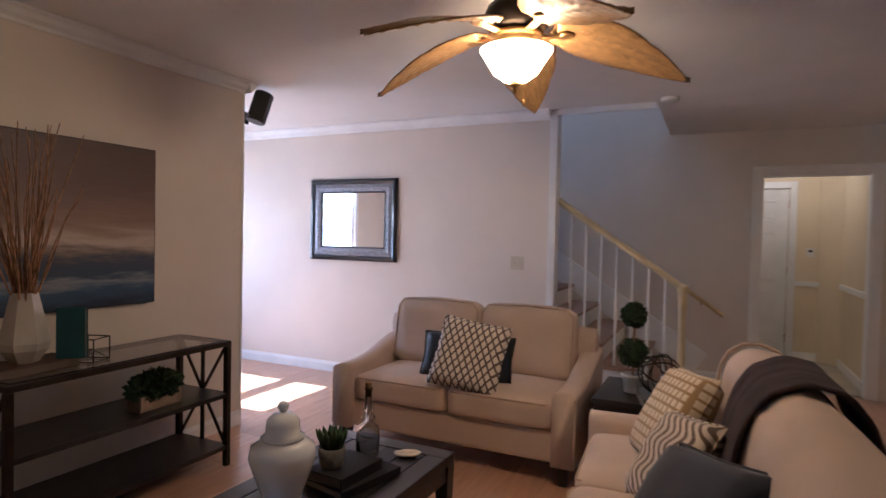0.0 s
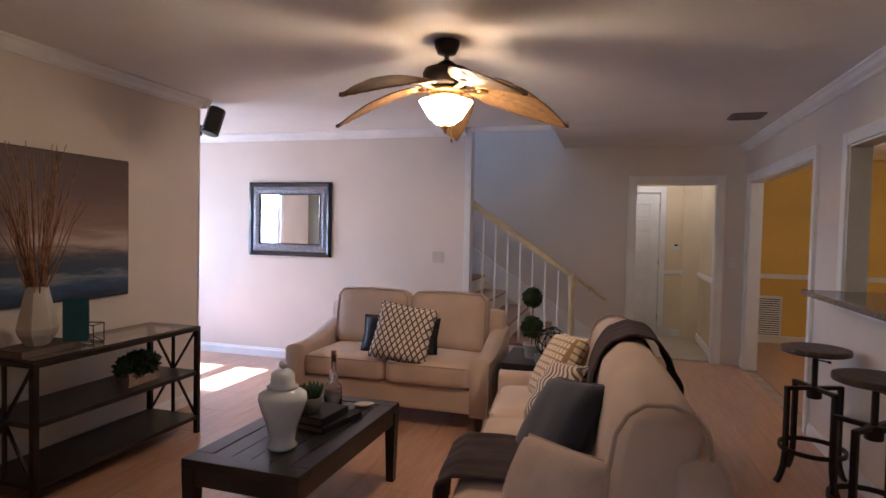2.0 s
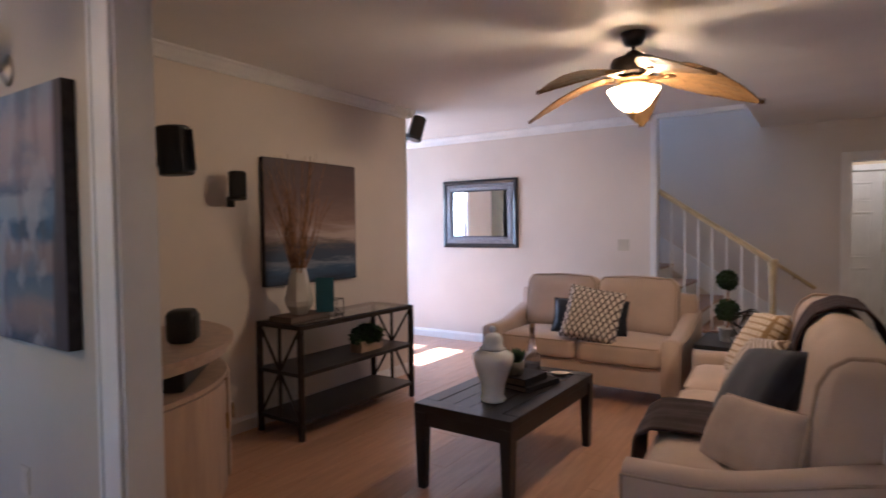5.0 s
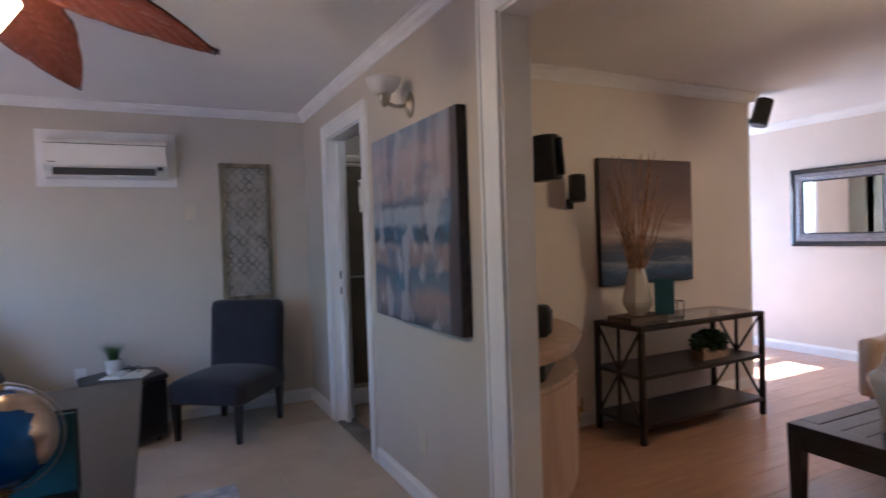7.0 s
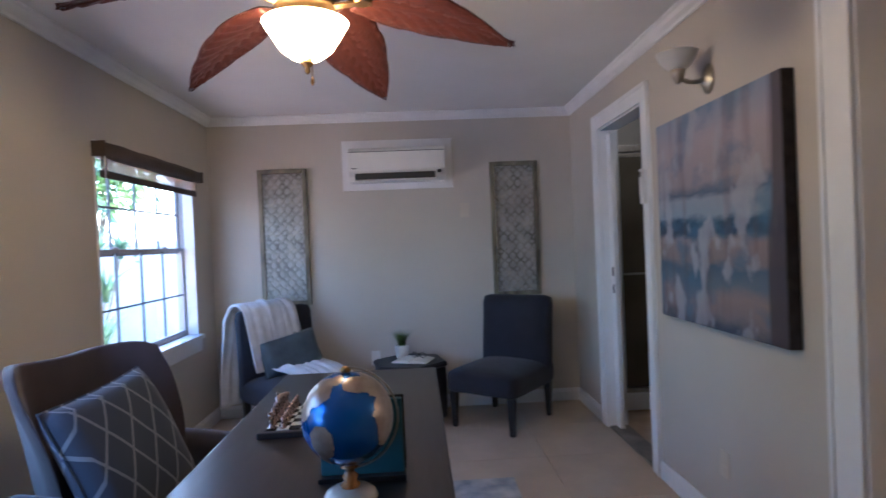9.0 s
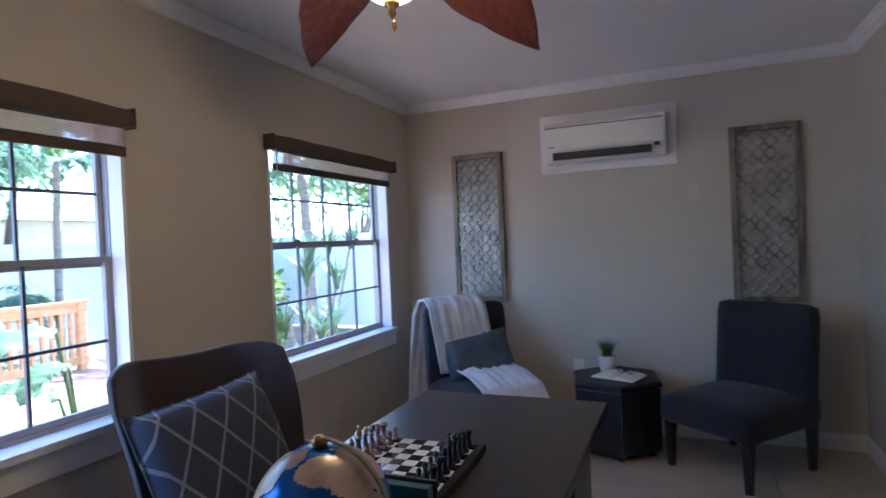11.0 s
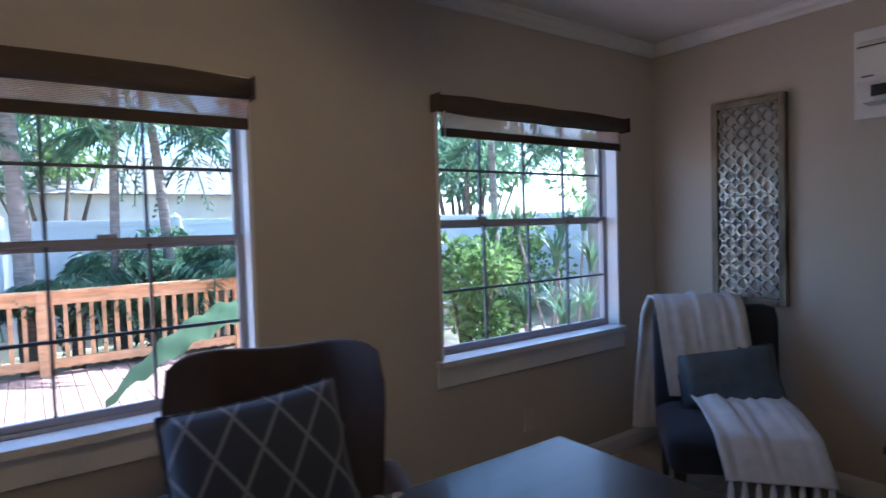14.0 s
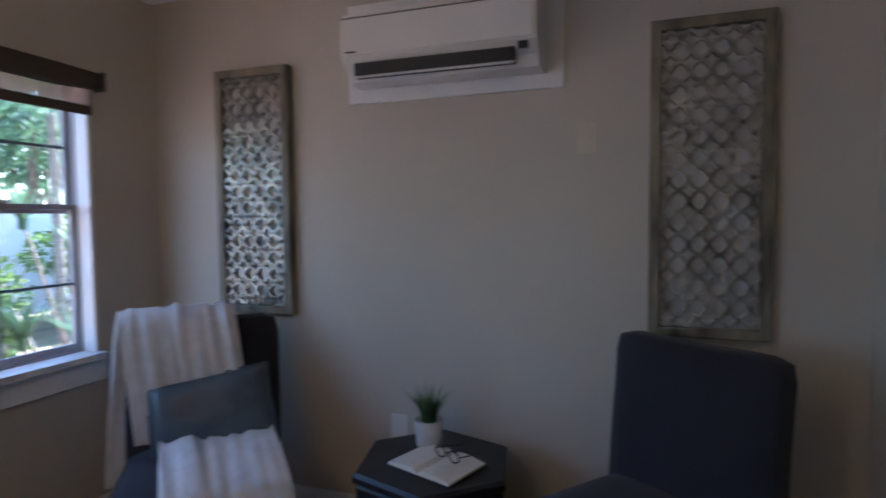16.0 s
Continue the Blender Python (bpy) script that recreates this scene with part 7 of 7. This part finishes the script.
for i, (x, y, h) in enumerate(((-1.53, -9.3, 3.6), (-2.48, -9.6, 3.9), (-3.15, -9.4, 3.3), (-4.35, -9.5, 3.4), (-6.3, -9.6, 3.2), (-0.3, -9.5, 3.3), (0.8, -9.8, 3.6), (2.2, -9.3, 3.0), (-8.6, -8.9, 3.4), (-9.8, -7.6, 3.2), (3.4, -10.2, 3.9))):
    palm(x, y, h, 20 + i, 15, 1.8, (0.09, 0.05, 0.06)[i % 3])
for i, (x, y, h) in enumerate(((-1.1, -9.2, 0.9), (-2.0, -9.3, 1.0), (-2.9, -9.2, 0.8), (-3.7, -9.3, 1.1), (-4.6, -9.3, 1.0), (-0.2, -9.2, 0.9), (0.9, -9.2, 1.0), (2.0, -9.2, 0.9), (-5.5, -9.9, 1.0), (-2.6, -10.2, 1.3), (-4.2, -10.3, 1.4), (3.0, -9.2, 0.9))):
    palm(x, y, h, 50 + i, 16, 1.25, 0.06, "low bushy palm behind the railing", (0.6, 1.5))


def shrub(name, label, x, y, rx, ry, rz, z, n, size, mat, seed, base=-0.45):
    """A shrub: several stems and a crown of leaf clumps with gaps."""
    rng = random.Random(seed)
    s = thing(name, label, "shrub" if name == "shrub" else "tree", pose(x, y, base))
    t = bmesh.new()
    blobs = []
    for i in range(9):
        a = rng.uniform(0, 6.283)
        k = rng.uniform(0.2, 0.75)
        c = Vector((rx * k * math.cos(a), ry * k * math.sin(a), z + rz * rng.uniform(-0.7, 0.75)))
        blobs.append((c, rng.uniform(0.3, 0.55)))
        rod((0.05 * math.cos(a), 0.05 * math.sin(a), 0), c, 0.03 if name == "shrub" else 0.09, 6, t, 0.01)
    part("stems" if name == "shrub" else "limbs", t, BARK, s)

    def f(r):
        c, k = r.choice(blobs)
        return in_ball(c, rx * k, ry * k, rz * k, 0.3)(r)
    part("crown", leafy(n, size, f, seed), mat, s)
    return s


shrub("shrub", "bright leafy garden shrub beyond the window", -4.68, -4.75, 0.60, 0.5, 0.52, 0.88, 2200, 0.07, LEAFG, 1, DKZ)
shrub("shrub", "yellow-green croton shrub beyond the window", -4.5, -4.45, 0.42, 0.35, 0.22, 0.32, 600, 0.08, LEAFY, 2, DKZ)
shrub("shrub", "dense green shrub against the fence", -9.6, -9.6, 1.2, 1.0, 0.9, 1.0, 1500, 0.13, LEAFG, 3)
shrub("shrub", "dark leafy shrub along the fence", 0.4, -10.5, 1.4, 0.7, 0.8, 0.9, 1500, 0.13, LEAFP, 4)
shrub("shrub", "dark leafy shrub along the fence", -3.4, -10.6, 1.4, 0.7, 0.8, 0.9, 1500, 0.13, LEAFP, 5)
for i, (x, y, h, rr) in enumerate(((-10.7, -12.8, 4.4, 2.4), (-15.5, -10.0, 4.2, 2.4), (-13.5, -15.5, 4.8, 2.6), (-9.0, -16.0, 4.6, 2.4), (-17.5, -5.5, 4.4, 2.6), (-2.2, -19.5, 4.8, 2.6), (3.5, -15.5, 4.6, 2.6), (7.0, -12.5, 4.2, 2.4), (-15.0, 2.0, 4.2, 2.4))):
    shrub("broadleaf_tree", "leafy shade tree beyond the fence", x, y, rr, rr, rr * 0.7, h, 1700, 0.24, LEAFG if i % 2 else LEAFP, 30 + i)


# spiky dracaena by the window
dr_ = thing("dracaena", "spiky dracaena with several thin canes", "plant", pose(-5.62, -4.6, DKZ))
rng = random.Random(77)
for i in range(12):
    h = rng.uniform(0.55, 1.70)
    bx, by = rng.uniform(-0.25, 0.25), rng.uniform(-0.25, 0.25)
    tx, ty = bx + rng.uniform(-0.45, 0.45), by + rng.uniform(-0.3, 0.3)
    part("cane", rod((bx, by, 0), (tx, ty, h), 0.018, 7, None, 0.012), PALMT, dr_)
    part("leaf_rosette", tuft(44, 0.46, 100 + i, 0.95, 0.018, (tx, ty, h - 0.05), 0.02), LEAFP, dr_, "rosette of narrow spiky leaves")


# banana-like plant in front of the wide window
def big_leaf(base, az, ln, w, rise, droop, tilt=0.0):
    t = bmesh.new()
    d = Vector((math.cos(az), math.sin(az), 0))
    s = Vector((-d.y, d.x, -tilt)).normalized()
    n, m = 22, 8
    rows = []
    for i in range(n + 1):
        k = i / n
        c = Vector(base) + d * ln * k + Vector((0, 0, rise * k - droop * k * k))
        hw = w * math.sin(math.pi * (0.04 + 0.94 * k)) ** 0.7
        rows.append([t.verts.new(c + s * hw * v + Vector((0, 0, -0.16 * abs(v) * hw + 0.022 * math.sin(k * 41 + v * 3) * abs(v)))) for v in [j / m * 2 - 1 for j in range(m + 1)]])
    for a, b in zip(rows, rows[1:]):
        for j in range(m):
            t.faces.new((a[j], a[j + 1], b[j + 1], b[j]))
    return t


bp = thing("banana_plant", "broad-leaved banana plant beside the deck", "plant", pose(-3.15, -4.6, DKZ))
for az, ln, w, r_, dp, z in ((0.03, 1.12, 0.10, 0.10, 0.60, 1.08), (0.5, 0.5, 0.08, 0.25, 0.35, 0.85), (2.6, 0.6, 0.10, 0.5, 0.5, 0.6), (-1.2, 0.6, 0.10, 0.5, 0.55, 0.6)):
    e = Vector((0.16 * math.cos(az), 0.16 * math.sin(az), z))
    lf = part("leaf", big_leaf(e, az, ln, w, r_, dp, 0.8 if z > 1 else 0.2), foliage("banana_leaf", (0.15, 0.25, 0.13), (0.09, 0.17, 0.08)), bp, "broad ribbed leaf", True)
    part("midrib", rod(e, e + Vector((math.cos(az) * ln * 0.5, math.sin(az) * ln * 0.5, r_ * 0.5 - dp * 0.25)), 0.010, 6, None, 0.006), LEAFY, lf)
    part("stalk", rod((0, 0, 0), e, 0.016, 8, None, 0.01), LEAFM, lf)

# neighbouring house, a pale wall and roof far behind the trees
nh = thing("neighbour_house", "pale neighbouring house behind the trees", "house", pose(-6, -24, -0.45))
part("wall", box(-9, -4, 0, 9, 4, 3.0), material("pale_stucco", (0.74, 0.72, 0.66), 0.8, vary=0.06, scale=2, bump=0.2), nh)
t = bmesh.new()
v = [t.verts.new(p) for p in ((-9.5, 4.5, 3.0), (9.5, 4.5, 3.0), (9.5, -4.5, 3.0), (-9.5, -4.5, 3.0), (-7, 0, 4.6), (7, 0, 4.6))]
for f in ((0, 1, 5, 4), (1, 2, 5), (2, 3, 4, 5), (3, 0, 4), (3, 2, 1, 0)):
    t.faces.new([v[i] for i in f])
part("roof", t, material("grey_shingle", (0.24, 0.23, 0.22), 0.85, vary=0.2, scale=6, bump=0.4), nh)
for x in (-6, -2, 3, 7):
    part("window", box(x - 0.6, 4.0, 1.0, x + 0.6, 4.03, 2.2, 0.005), BLACK, nh)


# ---- floor pieces ----
PW, PL = 0.19, 1.21
fl = bpy.data.objects["floor_living"]
pm = {}


def plank(x0, x1, y0, y1):
    """A laminate plank; alike planks share a mesh."""
    key = (round(x1 - x0, 3), round(y1 - y0, 3))
    if key not in pm:
        o = part("plank", box(-key[0] / 2 + 0.0008, -key[1] / 2 + 0.0008, -0.012, key[0] / 2 - 0.0008, key[1] / 2 - 0.0008, 0.0, 0.0015), LAMINATE, fl)
        pm[key] = o.data
    else:
        o = new("plank", pm[key])
        o.parent = fl
    o.location = ((x0 + x1) / 2, (y0 + y1) / 2, 0)


_nx = int(round((1.66 + 5.1) / PW))
for i in range(_nx):
    x0 = -5.1 + i * PW
    x1 = min(1.66, x0 + PW)
    ylo = 0.10 if x0 > -2.99 else 1.0
    y = 0.03 - PL * ((i * 0.37) % 1.0)
    while y < 6.40:
        a, b = max(y, ylo), min(y + PL, 6.40)
        if b - a > 0.02 and x1 - x0 > 0.02:
            plank(x0, x1, a, b)
        y += PL

fo = bpy.data.objects["floor_office"]
tm = {}
TS = 0.60
for i in range(13):
    for j in range(6):
        x0, y0 = -4.735 + i * TS, -2.99 + j * TS
        x1, y1 = min(x0 + TS, 2.6), min(y0 + TS, 0.10)
        if x1 - x0 < 0.02 or y1 - y0 < 0.02:
            continue
        key = (round(x1 - x0, 3), round(y1 - y0, 3))
        if key not in tm:
            o = part("tile", box(-key[0] / 2 + 0.0012, -key[1] / 2 + 0.0012, -0.010, key[0] / 2 - 0.0012, key[1] / 2 - 0.0012, 0.0, 0.001), CEMENT, fo)
            tm[key] = o.data
        else:
            o = new("tile", tm[key])
            o.parent = fo
        o.location = ((x0 + x1) / 2, (y0 + y1) / 2, 0)
